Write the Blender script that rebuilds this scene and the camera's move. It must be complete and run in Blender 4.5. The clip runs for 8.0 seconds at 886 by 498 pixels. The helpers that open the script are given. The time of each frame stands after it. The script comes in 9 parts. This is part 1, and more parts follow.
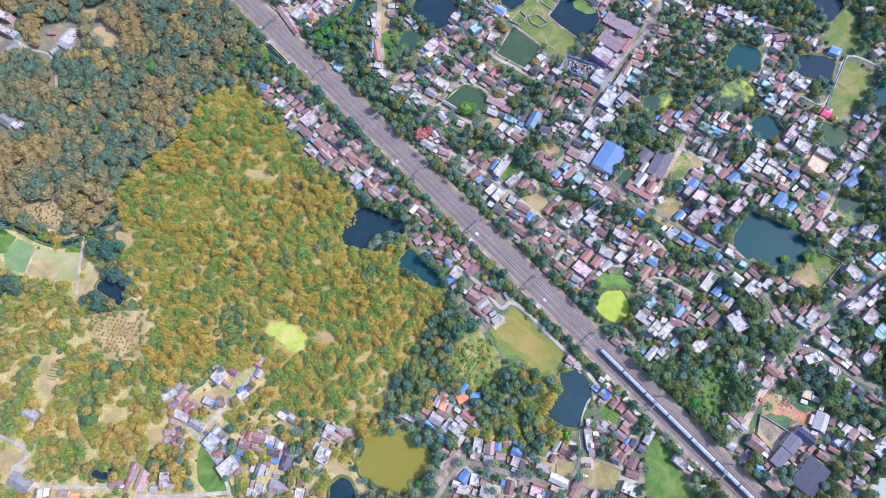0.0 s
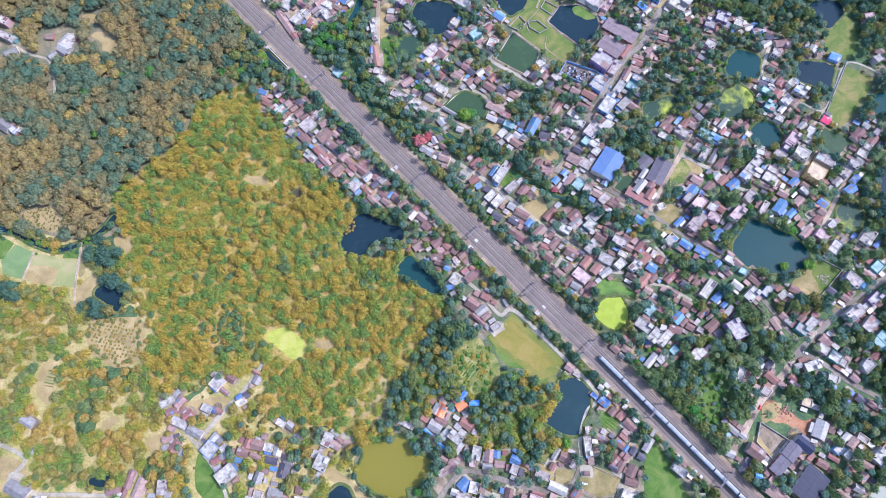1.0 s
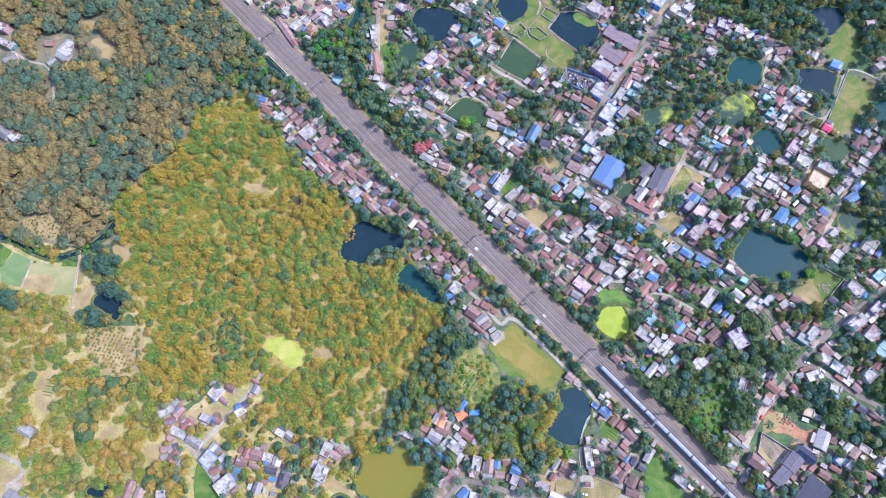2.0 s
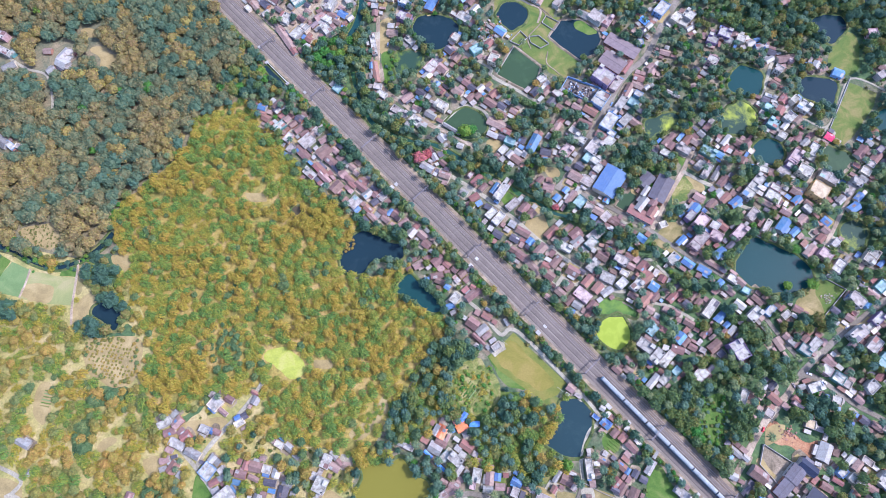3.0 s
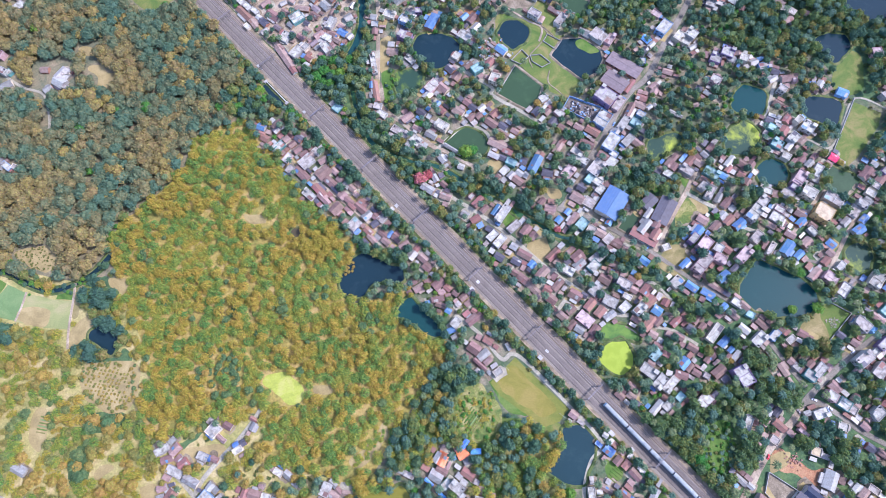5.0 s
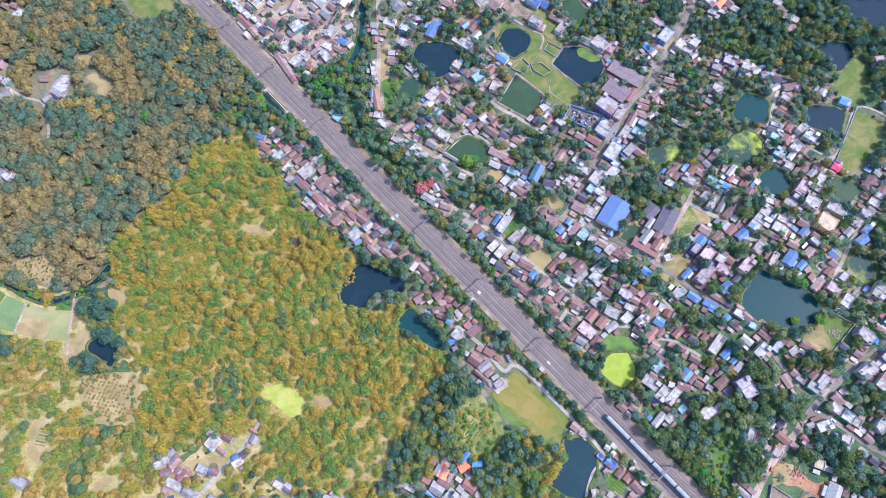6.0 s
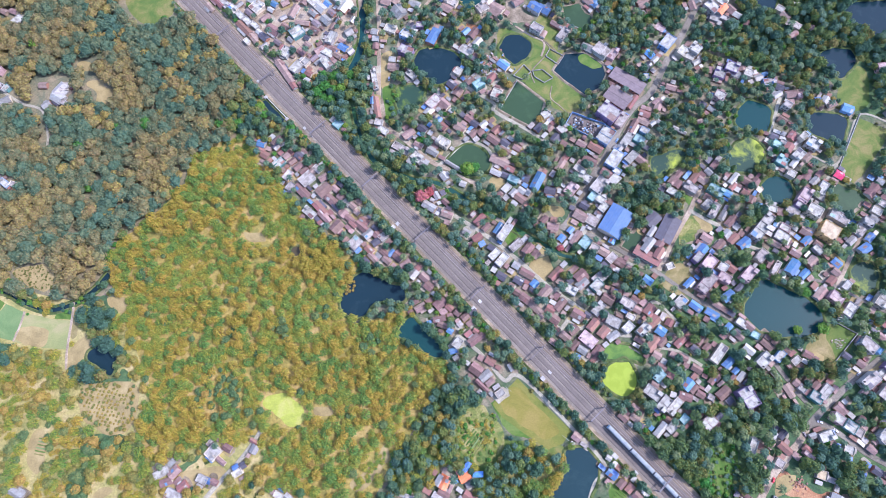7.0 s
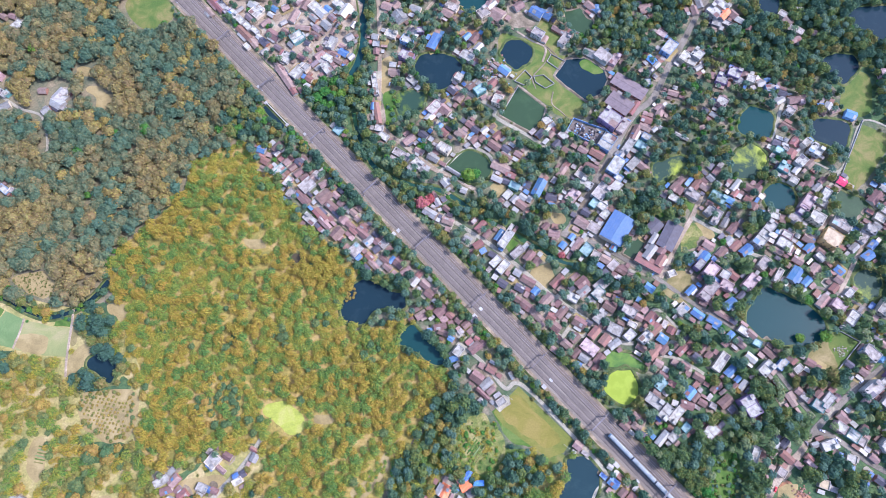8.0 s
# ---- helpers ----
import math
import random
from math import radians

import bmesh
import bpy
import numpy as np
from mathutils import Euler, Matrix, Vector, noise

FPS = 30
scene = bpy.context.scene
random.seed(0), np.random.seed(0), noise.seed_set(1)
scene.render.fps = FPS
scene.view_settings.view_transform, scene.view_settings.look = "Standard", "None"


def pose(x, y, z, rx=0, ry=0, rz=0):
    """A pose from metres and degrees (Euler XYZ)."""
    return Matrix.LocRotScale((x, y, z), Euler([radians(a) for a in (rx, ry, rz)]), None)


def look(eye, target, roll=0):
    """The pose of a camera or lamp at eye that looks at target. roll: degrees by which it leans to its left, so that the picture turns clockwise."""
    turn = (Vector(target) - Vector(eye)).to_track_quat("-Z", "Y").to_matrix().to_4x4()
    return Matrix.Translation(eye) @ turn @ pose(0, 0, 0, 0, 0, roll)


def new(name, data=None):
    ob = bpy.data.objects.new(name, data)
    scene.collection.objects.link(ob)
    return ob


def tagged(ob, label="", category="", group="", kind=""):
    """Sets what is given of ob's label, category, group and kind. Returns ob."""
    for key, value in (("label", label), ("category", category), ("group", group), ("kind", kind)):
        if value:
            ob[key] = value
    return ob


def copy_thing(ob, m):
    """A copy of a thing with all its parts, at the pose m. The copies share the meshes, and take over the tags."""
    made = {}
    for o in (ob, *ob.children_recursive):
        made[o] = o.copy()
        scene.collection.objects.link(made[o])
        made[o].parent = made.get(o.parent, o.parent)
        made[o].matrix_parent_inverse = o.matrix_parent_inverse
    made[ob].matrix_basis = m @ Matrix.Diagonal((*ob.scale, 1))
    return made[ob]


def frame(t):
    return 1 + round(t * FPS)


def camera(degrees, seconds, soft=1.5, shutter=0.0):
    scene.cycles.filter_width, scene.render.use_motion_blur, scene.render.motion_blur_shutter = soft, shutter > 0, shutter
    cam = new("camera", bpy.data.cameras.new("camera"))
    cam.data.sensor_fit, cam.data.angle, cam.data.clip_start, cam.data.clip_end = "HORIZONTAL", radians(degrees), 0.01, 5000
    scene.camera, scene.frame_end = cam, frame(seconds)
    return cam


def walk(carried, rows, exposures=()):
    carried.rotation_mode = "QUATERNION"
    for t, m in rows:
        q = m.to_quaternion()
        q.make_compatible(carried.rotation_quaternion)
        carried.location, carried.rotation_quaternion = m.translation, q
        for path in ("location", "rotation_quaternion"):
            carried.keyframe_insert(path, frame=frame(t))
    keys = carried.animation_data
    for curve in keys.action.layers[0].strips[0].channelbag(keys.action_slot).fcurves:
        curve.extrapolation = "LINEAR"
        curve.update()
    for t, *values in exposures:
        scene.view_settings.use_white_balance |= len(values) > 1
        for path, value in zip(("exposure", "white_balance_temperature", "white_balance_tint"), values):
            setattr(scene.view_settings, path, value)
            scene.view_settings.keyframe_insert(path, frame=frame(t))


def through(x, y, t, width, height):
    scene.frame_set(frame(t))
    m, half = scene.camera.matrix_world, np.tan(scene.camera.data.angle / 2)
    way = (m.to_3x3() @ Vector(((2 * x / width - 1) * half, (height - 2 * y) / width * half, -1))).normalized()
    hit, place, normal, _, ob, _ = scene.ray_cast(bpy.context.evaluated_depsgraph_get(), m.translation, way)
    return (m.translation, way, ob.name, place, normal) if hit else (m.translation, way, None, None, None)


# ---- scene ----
# The camera: a drone 440 m above the plain, gliding north with its lens tilted 16 degrees off the plumb line.
cam = camera(78.18, 8.0, soft=0.5)
PATH = [
    (0, (0.45, -144.91, 440.02), (-8.12, -23.62, 0), -4.539),
    (0.5, (0.63, -142.58, 440.17), (-7.49, -20.97, 0), -4.315),
    (1, (0.74, -139.94, 440.25), (-7.27, -17.99, 0), -4.201),
    (1.5, (0.82, -136.75, 440.28), (-7.26, -14.53, 0), -4.194),
    (3, (0.75, -125.32, 440.37), (-7.42, -2.19, 0), -4.180),
    (3.5, (0.62, -120.95, 440.37), (-7.49, 2.57, 0), -4.126),
    (4, (0.40, -116.24, 440.36), (-7.55, 7.48, 0), -4.039),
    (4.5, (0.15, -111.53, 440.39), (-7.76, 12.72, 0), -4.025),
    (6, (-0.39, -98.04, 440.69), (-8.66, 26.52, 0), -4.230),
    (6.5, (-0.54, -93.95, 440.79), (-9.03, 30.40, 0), -4.316),
    (7, (-0.70, -90.18, 440.86), (-9.24, 33.79, 0), -4.348),
    (7.5, (-0.83, -86.60, 440.91), (-9.62, 37.01, 0), -4.443),
    (8, (-0.91, -83.14, 440.96), (-9.89, 39.86, 0), -4.547),
]
EXPOSURES = ((0.0, 1.34, 5425, 28), (8.0, 1.34, 5425, 28))
walk(cam, [(t, look(eye, target, roll)) for t, eye, target, roll in PATH], EXPOSURES)

# ---- light ----
SUN_AZ, SUN_EL = radians(84), radians(51)  # from the east, clockwise from +y
world = bpy.data.worlds.new("daylight")
scene.world = world
world.use_nodes = True
sky = world.node_tree.nodes.new("ShaderNodeTexSky")
sky.sky_type, sky.sun_disc = "NISHITA", False
sky.sun_elevation, sky.sun_rotation = SUN_EL, SUN_AZ
sky.air_density, sky.dust_density = 1.0, 1.5
back = world.node_tree.nodes["Background"]
back.inputs["Strength"].default_value = 0.15
world.node_tree.links.new(sky.outputs["Color"], back.inputs["Color"])
sun_way = Vector((math.sin(SUN_AZ) * math.cos(SUN_EL), math.cos(SUN_AZ) * math.cos(SUN_EL), math.sin(SUN_EL)))
sun = new("sun", bpy.data.lights.new("sun", "SUN"))
sun.data.energy, sun.data.angle, sun.data.color = 2.0, radians(0.55), (1.0, 0.95, 0.87)
sun.matrix_world = look(sun_way * 900, (0, 0, 0))


# ---- materials ----
def shader(name, rough=0.85, metal=0.0):
    m = bpy.data.materials.new(name)
    m.use_nodes = True
    b = m.node_tree.nodes["Principled BSDF"]
    b.inputs["Roughness"].default_value, b.inputs["Metallic"].default_value = rough, metal
    b.inputs["Specular IOR Level"].default_value = 0.3
    return m, m.node_tree, b


def ramp(tree, value, stops):
    n = tree.nodes.new("ShaderNodeValToRGB")
    e = n.color_ramp.elements
    while len(e) < len(stops):
        e.new(0.5)
    for k, (p, c) in enumerate(stops):
        e[k].position, e[k].color = p, (*c, 1)
    tree.links.new(value, n.inputs["Fac"])
    return n.outputs["Color"]


def speckle(tree, scale, detail=4.0, rough=0.6, where=None, distort=0.0):
    n = tree.nodes.new("ShaderNodeTexNoise")
    n.inputs["Scale"].default_value, n.inputs["Detail"].default_value = scale, detail
    n.inputs["Roughness"].default_value, n.inputs["Distortion"].default_value = rough, distort
    if where is None:
        where = tree.nodes.new("ShaderNodeNewGeometry").outputs["Position"]
    tree.links.new(where, n.inputs["Vector"])
    return n.outputs["Fac"]


def blend(tree, kind, a, b, fac=1.0):
    n = tree.nodes.new("ShaderNodeMix")
    n.data_type, n.blend_type = "RGBA", kind
    for slot, v in ((0, fac), (6, a), (7, b)):
        if isinstance(v, (int, float)):
            n.inputs[slot].default_value = v
        elif isinstance(v, tuple):
            n.inputs[slot].default_value = (*v, 1)
        else:
            tree.links.new(v, n.inputs[slot])
    return n.outputs[2]


def sums(tree, kind, a, b):
    n = tree.nodes.new("ShaderNodeMath")
    n.operation = kind
    for slot, v in ((0, a), (1, b)):
        if isinstance(v, (int, float)):
            n.inputs[slot].default_value = v
        else:
            tree.links.new(v, n.inputs[slot])
    return n.outputs[0]


def relief(tree, b, height, far=0.2, strength=0.5):
    n = tree.nodes.new("ShaderNodeBump")
    n.inputs["Strength"].default_value, n.inputs["Distance"].default_value = strength, far
    tree.links.new(height, n.inputs["Height"])
    tree.links.new(n.outputs["Normal"], b.inputs["Normal"])


def own_number(tree):
    """A number of its own for each thing: the object's, moved on by the tone that joined things carry."""
    own = tree.nodes.new("ShaderNodeAttribute")
    own.attribute_name = "tone"
    r = tree.nodes.new("ShaderNodeObjectInfo").outputs["Random"]
    return sums(tree, "FRACT", sums(tree, "ADD", own.outputs["Fac"], r), 0.0)


def shift(tree, colour, spread_v=0.35, spread_h=0.02):
    """Lets each object's own random number move a colour's brightness and hue a little."""
    r = own_number(tree)
    n = tree.nodes.new("ShaderNodeHueSaturation")
    tree.links.new(sums(tree, "ADD", sums(tree, "MULTIPLY", r, spread_v), 1 - spread_v / 2), n.inputs["Value"])
    other = sums(tree, "FRACT", sums(tree, "MULTIPLY", r, 7.31), 0.0)
    tree.links.new(sums(tree, "ADD", sums(tree, "MULTIPLY", other, spread_h), 0.5 - spread_h / 2), n.inputs["Hue"])
    tree.links.new(colour, n.inputs["Color"])
    return n.outputs["Color"]


def earthy(name, dark, mid, light, big=0.05, small=0.8, rough=0.95, bump=0.3, distort=0.6, grit=0.36):
    """Soil, grass, gravel: broad patches and fine grain of three colours."""
    m, t, b = shader(name, rough)
    patch = ramp(t, speckle(t, big, 5, 0.6, None, distort), [(0.36, dark), (0.5, mid), (0.63, light)])
    grain = ramp(t, speckle(t, small, 4, 0.7), [(0.3, (1 - grit,) * 3), (0.7, (1 + grit * 0.8,) * 3)])
    t.links.new(blend(t, "MULTIPLY", patch, grain), b.inputs["Base Color"])
    relief(t, b, speckle(t, small * 0.7, 5, 0.7), bump)
    return m


def plaster(name, colour, stain=0.45, rough=0.85):
    """Painted plaster or concrete with rain stains and blotches."""
    m, t, b = shader(name, rough)
    wear = ramp(t, speckle(t, 0.28, 6, 0.7, None, 0.5), [(0.34, (1 - stain, 1 - stain * 1.06, 1 - stain * 1.1)), (0.6, (1.0, 1.0, 1.0))])
    grain = ramp(t, speckle(t, 2.3, 3, 0.6), [(0.25, (0.8, 0.79, 0.77)), (0.6, (1.06, 1.06, 1.06))])
    t.links.new(shift(t, blend(t, "MULTIPLY", blend(t, "MULTIPLY", colour, wear), grain), 0.3, 0.015), b.inputs["Base Color"])
    relief(t, b, speckle(t, 1.6, 4), 0.05)
    return m


def sheet(name, colour, old, amount=0.5, pitch=1.05, rough=0.55, metal=0.0, spread=0.45):
    """Roofing in courses or sheets: ribs down the slope, lap lines, rust or lichen in patches."""
    m, t, b = shader(name, rough, metal)
    at = t.nodes.new("ShaderNodeTexCoord").outputs["Object"]
    ribs = t.nodes.new("ShaderNodeTexWave")
    ribs.wave_type, ribs.bands_direction = "BANDS", "X"
    ribs.inputs["Scale"].default_value, ribs.inputs["Distortion"].default_value = 0.314 / pitch, 0.15
    t.links.new(at, ribs.inputs["Vector"])
    laps = t.nodes.new("ShaderNodeTexWave")
    laps.wave_type, laps.bands_direction = "BANDS", "Y"
    laps.inputs["Scale"].default_value, laps.inputs["Distortion"].default_value = 0.314 / 2.4, 0.4
    t.links.new(at, laps.inputs["Vector"])
    patch = ramp(t, speckle(t, 0.3, 6, 0.75, None, 0.5), [(0.52 - amount * 0.3, old), (0.62, colour)])
    lines = ramp(t, ribs.outputs["Fac"], [(0.0, (0.92, 0.92, 0.92)), (0.3, (1.0, 1.0, 1.0))])
    cross = ramp(t, laps.outputs["Fac"], [(0.0, (0.88, 0.88, 0.88)), (0.12, (1.0, 1.0, 1.0))])
    grain = ramp(t, speckle(t, 1.9, 4, 0.7), [(0.3, (0.78, 0.78, 0.78)), (0.68, (1.18, 1.18, 1.18))])
    c = blend(t, "MULTIPLY", blend(t, "MULTIPLY", blend(t, "MULTIPLY", patch, lines), cross), grain)
    t.links.new(shift(t, c, spread, 0.03), b.inputs["Base Color"])
    relief(t, b, ribs.outputs["Fac"], 0.05, 0.25)
    return m


def leafage(name, stops, rough=0.7, through=0.36, blur=0.3, rough_leaf=0.55, vary=0.28):
    """Leaves: the tone of each plant comes from its own number, each leaf clump varies a little round it."""
    m, t, b = shader(name, rough)
    b.inputs["Specular IOR Level"].default_value = 0.2
    isle = t.nodes.new("ShaderNodeNewGeometry").outputs["Random Per Island"]
    c = ramp(t, sums(t, "ADD", own_number(t), sums(t, "MULTIPLY", sums(t, "SUBTRACT", isle, 0.5), blur)), stops)
    v = t.nodes.new("ShaderNodeHueSaturation")
    t.links.new(sums(t, "ADD", sums(t, "MULTIPLY", isle, vary), 1.0 - vary / 2), v.inputs["Value"])
    t.links.new(sums(t, "ADD", sums(t, "MULTIPLY", sums(t, "FRACT", sums(t, "MULTIPLY", isle, 9.7), 0.0), 0.05), 0.475), v.inputs["Hue"])
    t.links.new(c, v.inputs["Color"])
    mottle = ramp(t, speckle(t, 0.9, 3, 0.65), [(0.3, (0.72, 0.74, 0.76)), (0.68, (1.16, 1.14, 1.08))])
    tint = blend(t, "MULTIPLY", v.outputs["Color"], mottle)
    t.links.new(tint, b.inputs["Base Color"])
    relief(t, b, speckle(t, 1.5, 3, 0.65), 0.7, rough_leaf)
    lit = t.nodes.new("ShaderNodeBsdfTranslucent")
    t.links.new(tint, lit.inputs["Color"])
    mix = t.nodes.new("ShaderNodeMixShader")
    mix.inputs["Fac"].default_value = through
    t.links.new(b.outputs["BSDF"], mix.inputs[1])
    t.links.new(lit.outputs["BSDF"], mix.inputs[2])
    t.links.new(mix.outputs["Shader"], t.nodes["Material Output"].inputs["Surface"])
    return m


def pool(name, deep, scum, cover=0.5, scale=0.06, rough=0.07):
    """Still pond water with silt and floating weed in drifts."""
    m, t, b = shader(name, rough)
    drift = ramp(t, speckle(t, scale, 6, 0.7, None, 0.3), [(cover, deep), (cover + 0.16, scum)])
    t.links.new(drift, b.inputs["Base Color"])
    b.inputs["IOR"].default_value = 1.33
    relief(t, b, speckle(t, 1.3, 4, 0.6), 0.01, 0.12)
    return m


M = {
    "ground": earthy("village_ground", (0.058, 0.100, 0.045), (0.112, 0.126, 0.066), (0.24, 0.20, 0.13), 0.06, 0.6),
    "bamboo_floor": earthy("dry_leaf_litter", (0.20, 0.185, 0.045), (0.30, 0.228, 0.056), (0.39, 0.28, 0.10), 0.07, 0.5),
    "scrub_floor": earthy("scrubland_soil", (0.23, 0.225, 0.07), (0.33, 0.285, 0.095), (0.42, 0.335, 0.15), 0.06, 0.5),
    "grove_floor": earthy("shaded_undergrowth", (0.046, 0.088, 0.042), (0.066, 0.118, 0.046), (0.105, 0.158, 0.052), 0.08, 0.5),
    "verge": earthy("track_verge", (0.16, 0.130, 0.080), (0.225, 0.175, 0.112), (0.33, 0.26, 0.16), 0.09, 0.8),
    "forest_floor": earthy("forest_floor", (0.11, 0.125, 0.075), (0.17, 0.155, 0.085), (0.25, 0.20, 0.115), 0.06, 0.6),
    "dry_grass": earthy("dry_grass", (0.160, 0.150, 0.028), (0.195, 0.170, 0.032), (0.235, 0.188, 0.046), 0.06, 0.9, bump=0.08, grit=0.16),
    "pitch_grass": earthy("short_pitch_grass", (0.128, 0.150, 0.028), (0.160, 0.166, 0.031), (0.195, 0.178, 0.042), 0.07, 0.9, bump=0.08, grit=0.16),
    "garden": earthy("rough_garden_ground", (0.085, 0.13, 0.03), (0.17, 0.185, 0.045), (0.29, 0.25, 0.095), 0.11, 0.8, bump=0.2, grit=0.4),
    "fallow": earthy("fallow_plot", (0.155, 0.140, 0.050), (0.218, 0.180, 0.068), (0.285, 0.228, 0.100), 0.09, 0.9, bump=0.08, grit=0.2),
    "green_grass": earthy("green_grass", (0.052, 0.108, 0.018), (0.080, 0.148, 0.023), (0.128, 0.175, 0.040), 0.08, 0.9, bump=0.1, grit=0.16),
    "meadow": earthy("thin_meadow", (0.074, 0.125, 0.024), (0.122, 0.152, 0.033), (0.205, 0.180, 0.060), 0.06, 0.8, bump=0.1, grit=0.16),
    "lime_grass": earthy("lime_grass", (0.26, 0.29, 0.05), (0.33, 0.36, 0.055), (0.38, 0.37, 0.09), 0.09, 0.9, bump=0.08, grit=0.16),
    "crop": earthy("green_crop", (0.112, 0.182, 0.062), (0.138, 0.212, 0.074), (0.168, 0.232, 0.084), 0.05, 1.5, bump=0.1, grit=0.16),
    "pale_crop": earthy("stubble_crop", (0.205, 0.228, 0.080), (0.25, 0.258, 0.092), (0.305, 0.275, 0.12), 0.05, 1.2, bump=0.06, grit=0.16),
    "sand": earthy("pale_sandy_soil", (0.228, 0.176, 0.074), (0.288, 0.222, 0.090), (0.350, 0.272, 0.118), 0.06, 0.9, bump=0.1, grit=0.16),
    "red_earth": earthy("red_brick_earth", (0.26, 0.118, 0.055), (0.33, 0.160, 0.078), (0.40, 0.240, 0.120), 0.08, 0.9, bump=0.1),
    "brown_earth": earthy("bare_brown_earth", (0.13, 0.105, 0.065), (0.215, 0.172, 0.110), (0.32, 0.258, 0.175), 0.08, 0.9, bump=0.1),
    "street": earthy("worn_concrete_street", (0.148, 0.130, 0.096), (0.190, 0.167, 0.125), (0.242, 0.213, 0.162), 0.05, 1.1, bump=0.02),
    "lane": earthy("pale_concrete_lane", (0.258, 0.235, 0.165), (0.322, 0.294, 0.208), (0.385, 0.352, 0.252), 0.06, 1.1, bump=0.02),
    "dirt_lane": earthy("packed_dirt_lane", (0.23, 0.175, 0.115), (0.32, 0.252, 0.168), (0.40, 0.322, 0.225), 0.06, 1.0, bump=0.05),
    "ballast": earthy("railway_ballast", (0.132, 0.110, 0.090), (0.160, 0.133, 0.108), (0.195, 0.162, 0.132), 0.07, 1.6, bump=0.1),
    "old_ballast": earthy("earthy_old_ballast", (0.175, 0.130, 0.090), (0.215, 0.160, 0.110), (0.275, 0.210, 0.145), 0.09, 1.4, bump=0.1),
    "formation": earthy("track_side_gravel", (0.165, 0.140, 0.108), (0.200, 0.170, 0.130), (0.240, 0.204, 0.155), 0.05, 1.2, bump=0.1),
    "bank": earthy("grassy_bank", (0.05, 0.08, 0.022), (0.085, 0.115, 0.032), (0.15, 0.15, 0.055), 0.12, 0.9),
    "concrete": plaster("weathered_concrete", (0.38, 0.36, 0.33)),
    "white": plaster("lime_washed_plaster", (0.475, 0.466, 0.41), 0.4),
    "cream": plaster("cream_plaster", (0.66, 0.57, 0.42), 0.35),
    "pink": plaster("pink_plaster", (0.50, 0.335, 0.315), 0.35),
    "violet": plaster("violet_plaster", (0.27, 0.185, 0.30), 0.35),
    "teal": plaster("turquoise_plaster", (0.13, 0.31, 0.285), 0.35),
    "skyblue": plaster("light_blue_plaster", (0.22, 0.36, 0.55), 0.35),
    "ochre": plaster("ochre_plaster", (0.62, 0.42, 0.16), 0.35),
    "mud": plaster("mud_wall", (0.34, 0.25, 0.17), 0.4, 0.95),
    "brick": plaster("bare_brick_wall", (0.38, 0.19, 0.13), 0.4, 0.95),
    "pale_roof": plaster("pale_roof_terrace", (0.46, 0.450, 0.372), 0.6),
    "patched_roof": plaster("patched_terrace", (0.38, 0.342, 0.295), 0.6),
    "grey_roof": plaster("grey_roof_terrace", (0.37, 0.357, 0.305), 0.55),
    "pink_roof": plaster("pink_roof_terrace", (0.46, 0.36, 0.325), 0.5),
    "teal_roof": plaster("turquoise_roof_terrace", (0.28, 0.40, 0.37), 0.5),
    "violet_roof": plaster("violet_grey_roof_terrace", (0.31, 0.24, 0.35), 0.45),
    "ochre_roof": plaster("ochre_roof_terrace", (0.52, 0.42, 0.26), 0.4),
    "rust": sheet("rust_brown_roofing", (0.228, 0.140, 0.114), (0.15, 0.090, 0.072), 0.5, 0.9, 0.8),
    "red_tin": sheet("brick_red_roofing", (0.29, 0.135, 0.100), (0.20, 0.115, 0.092), 0.5, 0.9, 0.8),
    "mauve": sheet("faded_clay_roofing", (0.315, 0.218, 0.176), (0.21, 0.138, 0.108), 0.5, 0.9, 0.8),
    "tin": sheet("grey_tin_roofing", (0.33, 0.330, 0.288), (0.235, 0.205, 0.172), 0.5, 1.05, 0.5, 0.25),
    "dark_tin": sheet("dark_grey_roofing", (0.105, 0.10, 0.115), (0.08, 0.07, 0.075), 0.6, 1.2, 0.6, 0.1),
    "navy_tin": sheet("slate_blue_grey_roofing", (0.020, 0.028, 0.050), (0.016, 0.02, 0.034), 0.6, 4.0, 0.5, 0.1),
    "white_tin": sheet("whitish_tin_roofing", (0.425, 0.418, 0.358), (0.345, 0.322, 0.27), 0.4, 1.05, 0.5, 0.1, 0.3),
    "blue_tin": sheet("blue_tin_roofing", (0.070, 0.165, 0.315), (0.14, 0.215, 0.31), 0.45, 1.05, 0.5, 0.05, 0.5),
    "deep_blue_tin": sheet("deep_blue_hall_roofing", (0.070, 0.132, 0.265), (0.098, 0.155, 0.265), 0.4, 1.05, 0.6, 0.0, 0.1),
    "mauve_grey": sheet("weathered_grey_roofing", (0.205, 0.160, 0.152), (0.15, 0.118, 0.112), 0.5, 0.9, 0.8),
    "orange_cloth": sheet("orange_tarpaulin", (0.85, 0.24, 0.04), (0.78, 0.30, 0.12), 0.3, 1.5, 0.7, 0.0, 0.2),
    "red_cloth": sheet("red_awning_cloth", (0.66, 0.035, 0.06), (0.66, 0.09, 0.09), 0.3, 1.5, 0.7, 0.0, 0.2),
    "blue_cloth": sheet("blue_tarpaulin", (0.06, 0.20, 0.62), (0.15, 0.30, 0.62), 0.3, 1.5, 0.7, 0.0, 0.2),
    "dark": plaster("dark_opening", (0.035, 0.038, 0.045), 0.2, 0.4),
    "wood": plaster("brown_painted_wood", (0.20, 0.11, 0.06), 0.4, 0.7),
